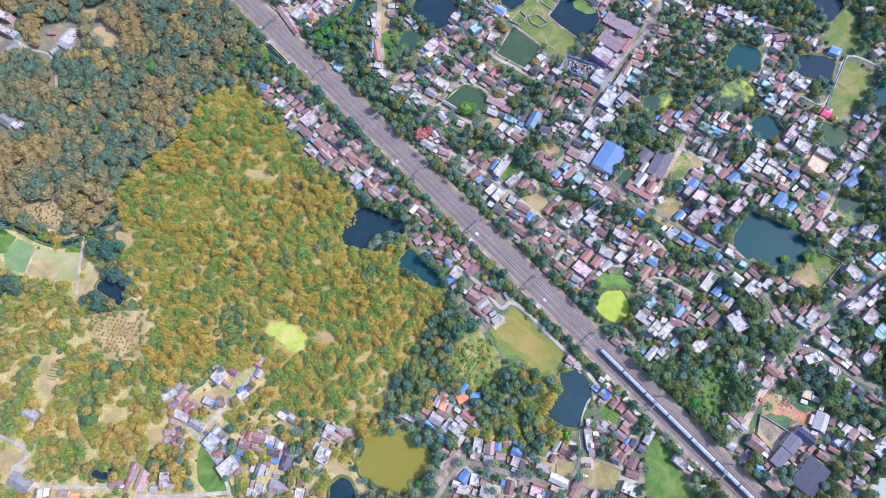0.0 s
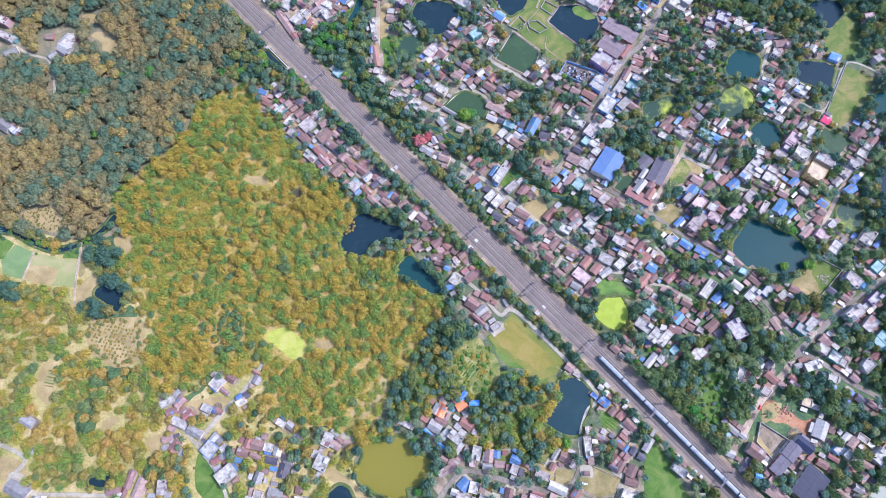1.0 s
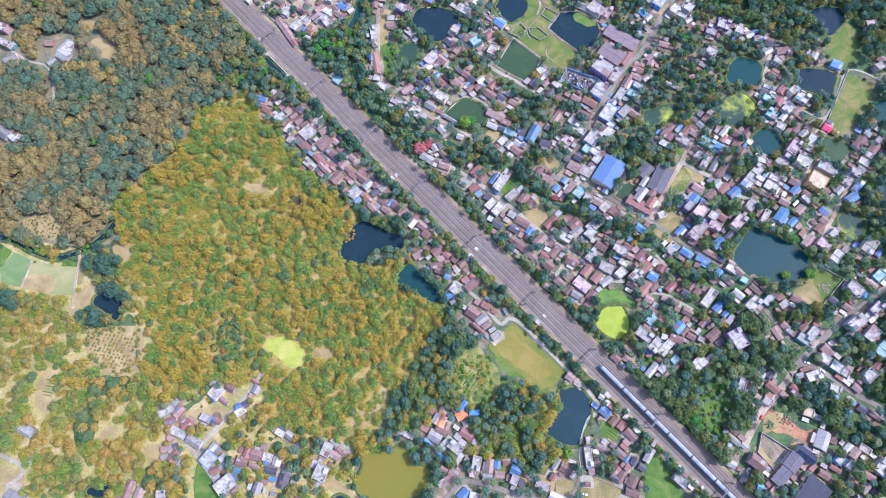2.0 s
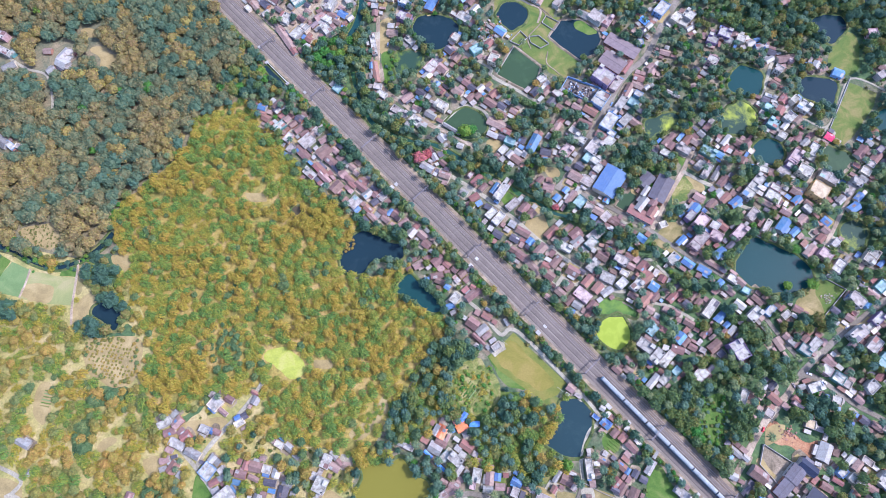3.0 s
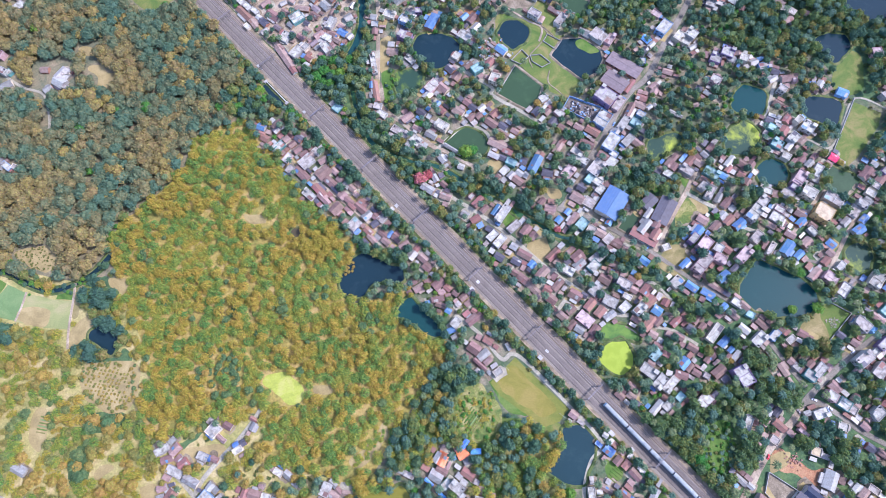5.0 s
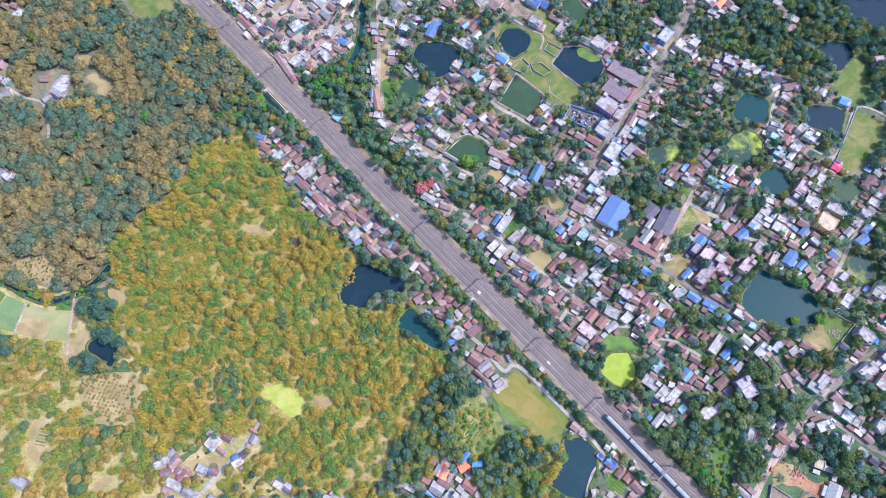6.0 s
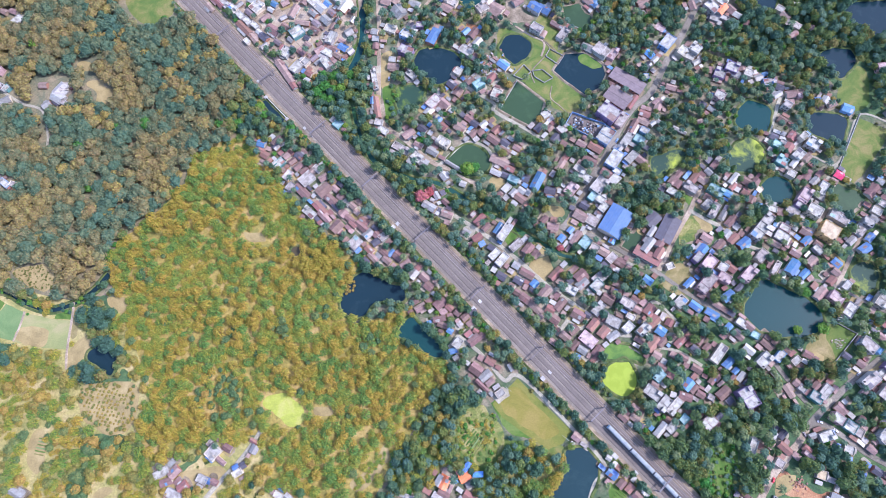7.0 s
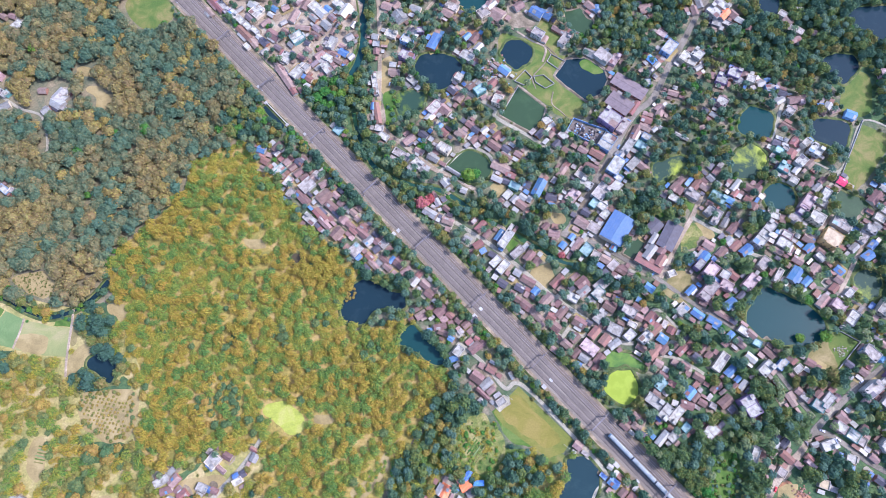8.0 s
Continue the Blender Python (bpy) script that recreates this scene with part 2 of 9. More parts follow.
    "steel": plaster("galvanised_steel", (0.22, 0.20, 0.20), 0.4, 0.6),
    "old_rail": plaster("dull_rail_steel", (0.24, 0.205, 0.172), 0.2, 0.6),
    "rail": plaster("rusty_rail_steel", (0.36, 0.32, 0.275), 0.2, 0.5),
    "sleeper": plaster("concrete_sleeper", (0.172, 0.145, 0.120), 0.2, 0.9),
    "coach_roof": sheet("silver_coach_roof", (0.265, 0.29, 0.28), (0.19, 0.21, 0.205), 0.5, 3.2, 0.5, 0.1, 0.1),
    "coach_side": plaster("blue_grey_coach_paint", (0.10, 0.19, 0.28), 0.2, 0.4),
    "bark": plaster("tree_bark", (0.16, 0.115, 0.08), 0.5, 0.95),
    "car_paint": plaster("white_car_paint", (0.55, 0.55, 0.56), 0.1, 0.3),
    "glass": plaster("dark_car_glass", (0.02, 0.024, 0.03), 0.1, 0.1),
    "plastic": plaster("black_tank_plastic", (0.03, 0.03, 0.035), 0.2, 0.5),
    "water_dark": pool("dark_pond_water", (0.012, 0.029, 0.036), (0.021, 0.041, 0.046), 0.55),
    "water_slate": pool("slate_green_pond_water", (0.018, 0.042, 0.046), (0.026, 0.054, 0.055), 0.5),
    "water_teal": pool("teal_pond_water", (0.012, 0.050, 0.047), (0.018, 0.062, 0.055), 0.55),
    "water_green": pool("green_pond_water", (0.038, 0.070, 0.032), (0.050, 0.090, 0.040), 0.52),
    "water_olive": pool("olive_pond_water", (0.165, 0.150, 0.022), (0.19, 0.172, 0.028), 0.52, 0.03),
    "water_lime": pool("duckweed_water", (0.245, 0.315, 0.03), (0.285, 0.355, 0.04), 0.42, 0.1, 0.7),
    "water_swamp": pool("weedy_water", (0.028, 0.060, 0.036), (0.125, 0.18, 0.03), 0.48, 0.07, 0.4),
    "water_weed": pool("green_weed_water", (0.062, 0.135, 0.026), (0.115, 0.20, 0.030), 0.46, 0.07, 0.6),
    "water_yellow": pool("yellow_weed_water", (0.025, 0.055, 0.035), (0.32, 0.37, 0.04), 0.44, 0.03, 0.6),
    "water_canal": pool("overgrown_canal_water", (0.018, 0.062, 0.045), (0.06, 0.15, 0.035), 0.5, 0.05, 0.3),
    "water_mud": pool("muddy_brown_water", (0.075, 0.062, 0.036), (0.11, 0.09, 0.045), 0.5, 0.06, 0.3),
    "water_pale": pool("pale_scum_water", (0.27, 0.29, 0.22), (0.22, 0.26, 0.18), 0.5, 0.06, 0.5),
    "leaf_forest": leafage("forest_leaves", [(0.0, (0.094, 0.182, 0.118)), (0.25, (0.135, 0.194, 0.106)), (0.5, (0.208, 0.205, 0.096)),
                                             (0.75, (0.292, 0.228, 0.092)), (1.0, (0.345, 0.280, 0.078))], blur=0.3, rough_leaf=0.3),
    "leaf_town": leafage("village_tree_leaves", [(0.0, (0.067, 0.138, 0.098)), (0.35, (0.080, 0.160, 0.088)), (0.6, (0.114, 0.186, 0.080)),
                                                 (0.8, (0.145, 0.212, 0.060)), (0.93, (0.200, 0.232, 0.056)), (1.0, (0.24, 0.205, 0.068))], blur=0.3, rough_leaf=0.3),
    "leaf_bamboo": leafage("bamboo_leaves", [(0.0, (0.125, 0.245, 0.058)), (0.3, (0.215, 0.295, 0.052)), (0.5, (0.312, 0.312, 0.046)),
                                             (0.75, (0.380, 0.312, 0.048)), (1.0, (0.415, 0.298, 0.050))], 0.6, 0.4, 0.42, 0.15, 0.5),
    "leaf_scrub": leafage("scrub_leaves", [(0.0, (0.098, 0.180, 0.074)), (0.3, (0.155, 0.212, 0.074)), (0.55, (0.238, 0.236, 0.062)),
                                           (0.8, (0.330, 0.260, 0.062)), (1.0, (0.385, 0.270, 0.066))], blur=0.28, rough_leaf=0.3),
    "leaf_palm": leafage("palm_fronds", [(0.0, (0.066, 0.132, 0.098)), (0.6, (0.096, 0.162, 0.094)), (1.0, (0.160, 0.20, 0.08))], 0.65, 0.3, rough_leaf=0.1),
    "leaf_bright": leafage("bright_leaves", [(0.0, (0.062, 0.215, 0.042)), (0.7, (0.098, 0.245, 0.042)), (1.0, (0.17, 0.28, 0.04))], rough_leaf=0.3),
    "leaf_red": leafage("red_blossom", [(0.0, (0.43, 0.10, 0.10)), (1.0, (0.52, 0.18, 0.17))]),
    "leaf_bush": leafage("shrub_leaves", [(0.0, (0.075, 0.12, 0.04)), (0.5, (0.125, 0.165, 0.045)), (1.0, (0.26, 0.23, 0.07))]),
}


# ---- builders ----
def mesh_of(name, verts, faces, *materials):
    me = bpy.data.meshes.new(name)
    me.from_pydata(verts, [], faces)
    for m in materials:
        me.materials.append(M[m])
    me.validate()
    return me


def piece(name, me, parent, label="", m=None):
    ob = new(name, me)
    if parent is not None:
        ob.parent = parent
    if m is not None:
        ob.matrix_local = m
    if label:
        ob["label"] = label
    return ob


def box(w, d, h, z=0.0, x=0.0, y=0.0):
    a, b = w / 2, d / 2
    v = [(x - a, y - b, z), (x + a, y - b, z), (x + a, y + b, z), (x - a, y + b, z),
         (x - a, y - b, z + h), (x + a, y - b, z + h), (x + a, y + b, z + h), (x - a, y + b, z + h)]
    return v, [(3, 2, 1, 0), (4, 5, 6, 7), (0, 1, 5, 4), (1, 2, 6, 5), (2, 3, 7, 6), (3, 0, 4, 7)]


def joined(*solids):
    verts, faces = [], []
    for v, f in solids:
        n = len(verts)
        verts += v
        faces += [tuple(k + n for k in q) for q in f]
    return verts, faces


def turned(solid, m):
    return [tuple(m @ Vector(v)) for v in solid[0]], solid[1]


def smooth(points, closed, steps):
    """A Catmull-Rom curve through points of the plan."""
    p, out = [Vector(q) for q in points], []
    n = len(p)
    for k in range(n if closed else n - 1):
        a, b, c, d = (p[(k + j) % n] if closed else p[min(max(k + j, 0), n - 1)] for j in (-1, 0, 1, 2))
        for s in range(steps):
            t = s / steps
            out.append(0.5 * (2 * b + (c - a) * t + (2 * a - 5 * b + 4 * c - d) * t * t + (3 * b - a - 3 * c + d) * t ** 3))
    if not closed:
        out.append(p[-1])
    return out


def straight(points, steps):
    """A ring of straight sides, cut into short runs."""
    p = [Vector(q) for q in points]
    return [a.lerp(b, s / steps) for a, b in zip(p, p[1:] + p[:1]) for s in range(steps)]


BLOCKED = []   # rings of ground on which no tree stands: (min x, max x, min y, max y, ring)
CLEAR = []     # those of them over which no crown leans: roads and yards
FOOT = []      # house footprints: x, y, half width, half depth, cos, sin


def block(ring, clear=False):
    xs, ys = [q[0] for q in ring], [q[1] for q in ring]
    BLOCKED.append((min(xs), max(xs), min(ys), max(ys), [tuple(q)[:2] for q in ring]))
    if clear:
        CLEAR.append(BLOCKED[-1])


def inside(ring, x, y):
    hit = False
    for k in range(len(ring)):
        (ax, ay), (bx, by) = ring[k - 1], ring[k]
        if (ay > y) != (by > y) and x < (bx - ax) * (y - ay) / (by - ay) + ax:
            hit = not hit
    return hit


def sheet_of(name, ring, z, material, kind="structure", label="", category=""):
    """A flat patch of ground with a short skirt, so that it has an edge."""
    n = len(ring)
    v = [(q[0], q[1], z) for q in ring] + [(q[0], q[1], z - 0.3) for q in ring]
    f = [tuple(range(n))] + [(k, k + n, (k + 1) % n + n, (k + 1) % n) for k in range(n)]
    me = mesh_of(name, v, f, material)
    bm = bmesh.new()
    bm.from_mesh(me)
    bmesh.ops.recalc_face_normals(bm, faces=bm.faces)
    bm.to_mesh(me)
    bm.free()
    return tagged(new(name, me), label, category, kind=kind)


def ragged(ring, much, seed):
    """Roughens a ring as worn ground or a shore is rough."""
    out = []
    for q in ring:
        s = noise.noise_vector(Vector((q[0] * 0.13, q[1] * 0.13, seed)))
        out.append(Vector((q[0] + s.x * much, q[1] + s.y * much)))
    return out


def offset_ring(ring, far):
    n, out = len(ring), []
    area = sum(ring[k - 1][0] * ring[k][1] - ring[k][0] * ring[k - 1][1] for k in range(n))
    side = 1 if area > 0 else -1
    for k in range(n):
        d = Vector(ring[(k + 1) % n]) - Vector(ring[k - 1])
        d = d.normalized() if d.length > 1e-6 else Vector((1, 0))
        out.append(Vector((ring[k][0] + d.y * side * far, ring[k][1] - d.x * side * far)))
    return out


LIFT = [0.05]


def patch(material, name, label, *points, soft=True, clear=True):
    """A field, court or plot of bare ground."""
    LIFT[0] += 0.002
    ring = ragged(smooth(points, True, 6) if soft else straight(points, 6), 1.6 if soft else 0.6, len(points))
    if clear:
        block(offset_ring(ring, 0.0 if soft else 0.8), True)
    return sheet_of(name, ring, LIFT[0], material, "structure", label, "field")


def pond(material, label, *points, soft=True, bank="bank"):
    """Still water inside a low earth bank."""
    ring = ragged(smooth(points, True, 7) if soft else straight(points, 6), 1.5 if soft else 0.5, 3.0 + len(points))
    block(offset_ring(ring, 0.6))
    LIFT[0] += 0.002
    sheet_of("pond", ring, 0.12 + LIFT[0], material, "structure", label, "pond")
    n, rows = len(ring), ((-0.7, 0.0), (0.4, 0.75), (1.1, 0.7), (2.6, 0.0))
    v = [(q.x, q.y, z) for far, z in rows for q in offset_ring(ring, far)]
    f = [(r * n + k, r * n + (k + 1) % n, (r + 1) * n + (k + 1) % n, (r + 1) * n + k) for r in range(3) for k in range(n)]
    tagged(new("pond_bank", mesh_of("pond_bank", v, f, bank)), "low earth bank round a pond", "bank", kind="structure")


def road(material, width, label, *points):
    """A lane as one ribbon, a hand's breadth proud of the ground."""
    LIFT[0] += 0.002
    line, v = smooth(points, False, 6), []
    for k, q in enumerate(line):
        d = (line[min(k + 1, len(line) - 1)] - line[max(k - 1, 0)]).normalized()
        s = width / 2 * (1 + 0.22 * noise.noise(Vector((q.x * 0.08, q.y * 0.08, 5.0))))
        for far, z in ((s + 0.3, 0.0), (s, 0.12 + LIFT[0]), (-s, 0.12 + LIFT[0]), (-s - 0.3, 0.0)):
            v.append((q.x - d.y * far, q.y + d.x * far, z))
    f = [(4 * k + j, 4 * k + j + 4, 4 * k + j + 5, 4 * k + j + 1) for k in range(len(line) - 1) for j in range(3)]
    f = [q[::-1] for q in f]
    clear = []
    for side in (1, -1):
        for k, q in (enumerate(line) if side > 0 else reversed(list(enumerate(line)))):
            d = (line[min(k + 1, len(line) - 1)] - line[max(k - 1, 0)]).normalized() * side * (width / 2 + 1.1)
            clear.append((q.x - d.y, q.y + d.x))
    block(clear, True)
    return tagged(new("road", mesh_of("road", v, f, material)), label, "road", kind="structure")


def boundary_wall(material, height, label, *points, closed=False):
    """A garden wall 0.25 m thick with a coping."""
    ends = list(points) + ([points[0]] if closed else [])
    thing = tagged(new("boundary_wall"), label, "wall")
    for a, b in zip(ends, ends[1:]):
        a, b = Vector(a), Vector(b)
        d = b - a
        m = pose((a.x + b.x) / 2, (a.y + b.y) / 2, 0, 0, 0, math.degrees(math.atan2(d.y, d.x)))
        piece("wall_run", mesh_of("wall_run", *box(d.length, 0.25, height, -0.1), material), thing, "", m)
        piece("coping", mesh_of("coping", *box(d.length + 0.1, 0.36, 0.1, height - 0.1), material), thing, "", m)
    return thing


# ---- houses ----
ROOF_WORDS = {"rust": "rust-brown", "red_tin": "brick-red", "mauve": "faded clay-red", "tin": "grey tin", "mauve_grey": "weathered brown-grey", "dark_tin": "dark grey", "navy_tin": "slate-blue", "white_tin": "whitish tin",
              "blue_tin": "bright blue tin", "deep_blue_tin": "deep blue tin", "orange_cloth": "orange tarpaulin", "red_cloth": "red awning", "blue_cloth": "blue tarpaulin",
              "pale_roof": "pale concrete", "patched_roof": "patched brown-grey", "grey_roof": "grey concrete", "pink_roof": "pink", "teal_roof": "turquoise", "violet_roof": "violet-grey", "ochre_roof": "ochre"}
WALL_WORDS = {"white": "whitewashed", "cream": "cream", "pink": "pink", "violet": "violet", "teal": "turquoise", "skyblue": "light blue", "ochre": "ochre",
              "mud": "mud-plastered", "brick": "bare brick", "concrete": "grey concrete"}


def foot(x, y, w, d, deg):
    FOOT.append((x, y, w / 2, d / 2, math.cos(radians(deg)), math.sin(radians(deg))))


def slope_slab(w, run, rise, low, side):
    """One pitched roof plane, 0.14 m thick, from the ridge down to the eave."""
    y, t = run * side, 0.14
    v = [(-w / 2, 0, low + rise), (w / 2, 0, low + rise), (w / 2, y, low), (-w / 2, y, low)]
    v += [(q[0], q[1], q[2] - t) for q in v]
    f = [(0, 1, 2, 3), (7, 6, 5, 4), (0, 4, 5, 1), (1, 5, 6, 2), (2, 6, 7, 3), (3, 7, 4, 0)]
    return (v, f) if side < 0 else (v, [q[::-1] for q in f])


NEAR = {"cottage": 250.0}   # how far from the middle of the plan cottages stand as things of their own
MIDDLE = (60.0, -10.0)
FAR_ROWS = []


class Build:
    """Gathers the parts of one building; near ones become a thing with parts, far ones join the rows of the outskirts."""

    def __init__(self, name, x, y, deg, label, group):
        self.at, self.near = pose(x, y, 0, 0, 0, deg), math.hypot(x - MIDDLE[0], y - MIDDLE[1]) < NEAR.get(name, 9999)
        self.tone = random.random()
        if self.near:
            self.thing = tagged(new(name), label, name, group)
            self.thing.matrix_world = self.at

    def add(self, name, solid, material, m=None, under=None):
        if self.near:
            return piece(name, mesh_of(name, *solid, material), under or self.thing, "", m)
        FAR_ROWS.append((turned(solid, self.at @ m if m is not None else self.at), material, self.tone))


def windows_on(made, w, d, h, sides):
    """Shuttered openings and a door on the outer walls."""
    storeys = 2 if h > 5.5 else 1
    for side in sides:
        long, deep = (w, d) if side in (0, 2) else (d, w)
        for s in range(storeys):
            for k in (-1, 1):
                made.add("window", box(1.3, 0.1, 1.3), "dark", pose(0, 0, 0, 0, 0, 90 * side) @ pose(k * long * 0.24, -deep / 2 - 0.03, 1.0 + 3.1 * s))
    long, deep = (w, d) if sides[0] in (0, 2) else (d, w)
    made.add("door", box(1.1, 0.1, 2.05), "wood", pose(0, 0, 0, 0, 0, 90 * sides[0]) @ pose(0, -deep / 2 - 0.03, 0))


def gable_house(x, y, w, d, deg, roof="rust", wall="mud", eave=2.7, name="cottage"):
    """A low house under a pitched roof of tiles or sheets; w runs along the ridge."""
    if d > w:
        w, d, deg = d, w, deg + 90
    foot(x, y, w, d, deg)
    rise = d * (random.uniform(0.22, 0.31) if name == "cottage" else 0.075)
    label = f"low {WALL_WORDS[wall]} house under a pitched {ROOF_WORDS[roof]} roof" if name == "cottage" else f"large {WALL_WORDS[wall]} hall with a pitched {ROOF_WORDS[roof]} roof"
    made = Build(name, x, y, deg, label, "village cottages" if name == "cottage" else "large halls")
    a, b, top = w / 2 - 0.35, d / 2 - 0.35, eave + rise * (1 - 0.7 / d) - 0.12
    v, f = box(2 * a, 2 * b, eave + 0.3, -0.3)
    v += [(-a, 0, top), (a, 0, top)]
    made.add("wall", (v, [f[0], f[2], f[4], (1, 2, 6, 9, 5), (3, 0, 4, 8, 7)]), wall)
    for side in (-1, 1):
        made.add("roof_slope", slope_slab(w, d / 2, rise, eave, side), roof)
    if name == "hall":
        made.add("ridge_cap", box(w + 0.06, 0.34, 0.1, eave + rise - 0.02), roof)
    if name == "hall":
        bays = max(3, round(w / 5))
        for k in range(bays):
            for side in (-1, 1):
                made.add("window", box(2.2, 0.1, 1.2, eave - 2.0, (k + 0.5) / bays * w - w / 2, side * (d / 2 - 0.33)), "dark")
    elif w * d > 45:
        if random.random() < 0.5:
            side, run, deep = random.choice((-1, 1)), w * random.uniform(0.35, 0.7), random.uniform(1.8, 2.8)
            at, low = random.uniform(-0.5, 0.5) * (w - run), eave - 0.75
            v = [(at - run / 2, side * b, eave - 0.2), (at + run / 2, side * b, eave - 0.2), (at + run / 2, side * (b + deep), low), (at - run / 2, side * (b + deep), low)]
            v += [(q[0], q[1], q[2] - 0.1) for q in v] + [(q[0] * 0.96 + at * 0.04, side * (b + (deep - 0.3) * (abs(q[1]) > b + 0.1)), -0.2) for q in v]
            f = [(0, 1, 2, 3), (7, 6, 5, 4), (0, 4, 5, 1), (1, 5, 6, 2), (2, 6, 7, 3), (3, 7, 4, 0), (6, 7, 11, 10), (5, 6, 10, 9), (7, 4, 8, 11)]
            made.add("lean_to", (v, f if side < 0 else [q[::-1] for q in f]), random.choice((roof, roof, "tin", "mauve", "white_tin", "dark_tin")))
        made.add("door", box(1.05, 0.1, 2.0), "wood", pose(random.uniform(-0.2, 0.2) * w, -b - 0.03, 0))
        if random.random() < 0.3:
            side, run, deep = random.choice((-1, 1)), random.uniform(1.6, 3.6), d * random.uniform(0.2, 0.4)
            at, y0 = random.uniform(-0.5, 0.5) * (w - run) * 0.9, d * random.uniform(0.03, 0.08)
            rows = [(x0, side * y1, eave + rise * (1 - y1 / (d / 2)) + z0) for z0 in (0.01, 0.05) for x0, y1 in ((at - run / 2, y0), (at + run / 2, y0), (at + run / 2, y0 + deep), (at - run / 2, y0 + deep))]
            made.add("roof_patch", (rows, box(1, 1, 1)[1] if side > 0 else [q[::-1] for q in box(1, 1, 1)[1]]), random.choice(("tin", "white_tin", "red_tin", "mauve", "blue_tin", "patched_roof")))


def hall(x, y, w, d, deg, roof="blue_tin", wall="concrete", eave=5.5):
    """A large shed: pitched roof, with lights set along the walls."""
    gable_house(x, y, w, d, deg, roof, wall, eave, "hall")


def flat_house(x, y, w, d, deg, roof="pale_roof", wall="white", h=3.5):
    """A concrete house with a roof terrace, parapet and, on larger ones, a stair head and a water tank."""
    foot(x, y, w, d, deg)
    h += random.uniform(-0.25, 0.25)
    word = "two-storey" if h > 5.5 else "single-storey"
    made = Build("house", x, y, deg, f"{word} {WALL_WORDS[wall]} house with a flat {ROOF_WORDS[roof]} terrace roof", "village terrace houses")
    made.add("wall", box(w - 0.2, d - 0.2, h + 0.3, -0.3), wall)
    made.add("roof_slab", box(w + 0.3, d + 0.3, 0.2, h), roof)
    p, r = 0.22, random.uniform(0.45, 0.9)
    made.add("parapet", joined(box(w, p, r, h + 0.2, 0, -d / 2 + p / 2), box(w, p, r, h + 0.2, 0, d / 2 - p / 2),
                               box(p, d - 2 * p, r, h + 0.2, -w / 2 + p / 2), box(p, d - 2 * p, r, h + 0.2, w / 2 - p / 2)), wall)
    sx, sy = random.choice((-1, 1)), random.choice((-1, 1))
    if w * d > 45 and random.random() < 0.5:
        run, deep, low = d * random.uniform(0.45, 0.9), random.uniform(1.6, 2.6), random.uniform(2.2, 2.9)
        at = random.uniform(-0.5, 0.5) * (d - run)
        solid = joined(box(deep - 0.3, run - 0.3, low, -0.1, sx * (w / 2 + deep / 2 - 0.15), at), box(deep, run, 0.12, low - 0.1, sx * (w / 2 + deep / 2), at))
        made.add("lean_to", solid, random.choice(("tin", "rust", "mauve", "white_tin", "dark_tin", "blue_tin", "red_tin", "patched_roof")))
    if w * d > 60 and random.random() < 0.75:
        a, b = min(3.4, w * 0.36), min(2.8, d * 0.38)
        head = made.add("stair_head", box(a, b, 2.2, h + 0.2, sx * (w / 2 - p - a / 2 - 0.02), sy * (d / 2 - p - b / 2 - 0.02)), wall)
        made.add("hood", box(a + 0.4, b + 0.4, 0.15, h + 2.4, sx * (w / 2 - p - a / 2), sy * (d / 2 - p - b / 2)), roof, None, head)
        if h > 5.5 or random.random() < 0.3:
            put_tank(x, y, deg, -sx * (w / 2 - 1.5), sy * (d / 2 - 1.5), h + 0.2)
    elif w * d > 60:
        made.add("roof_kerb", box(w - 2 * p, 0.18, 0.3, h + 0.2, 0, sy * d * 0.1), wall)
    if w * d > 70 and random.random() < 0.4:
        a, b = w * random.uniform(0.25, 0.45), d * random.uniform(0.3, 0.5)
        made.add("roof_sheet", box(a, b, 0.08, h + 0.32, -sx * (w / 2 - a / 2 - 0.4), -sy * (d / 2 - b / 2 - 0.4)), random.choice(("rust", "tin", "blue_tin", "mauve", "teal_roof", "red_tin", "dark_tin")))
    if w * d > 90 and random.random() < 0.6:
        made.add("cross_wall", box(0.2, d - 2 * p, 0.5, h + 0.2, random.uniform(-0.2, 0.2) * w, 0), wall)
    if h > 5.5:
        windows_on(made, w - 0.2, d - 0.2, h, (0, 3) if w * d > 110 else (0,))


SHEDS = [0]
SHED_ROWS = []


def shed(x, y, w, d, deg, roof, wall):
    """A small outhouse under one sloping sheet."""
    foot(x, y, w, d, deg)
    lone = SHEDS[0] < 290
    SHEDS[0] += 1
    at, tone = pose(x, y, 0, 0, 0, deg), random.random()
    a, b = w / 2 - 0.2, d / 2 - 0.2
    v = [(-a, -b, -0.2), (a, -b, -0.2), (a, b, -0.2), (-a, b, -0.2), (-a, -b, 1.95), (a, -b, 1.95), (a, b, 2.35), (-a, b, 2.35)]
    walls = (v, box(1, 1, 1)[1])
    a, b = w / 2, d / 2
    v = [(-a, -b, 1.95), (a, -b, 1.95), (a, b, 2.4), (-a, b, 2.4)]
    cover = (v + [(q[0], q[1], q[2] + 0.1) for q in v], box(1, 1, 1)[1])
    if not lone:
        SHED_ROWS.extend(((turned(walls, at), wall, tone), (turned(cover, at), roof, tone)))
        return
    thing = tagged(new("shed"), f"small outhouse under a sloping {ROOF_WORDS[roof]} sheet roof", "shed", "garden sheds")
    thing.matrix_world = at
    piece("wall", mesh_of("wall", *walls, wall), thing)
    piece("roof_sheet", mesh_of("roof_sheet", *cover, roof), thing)


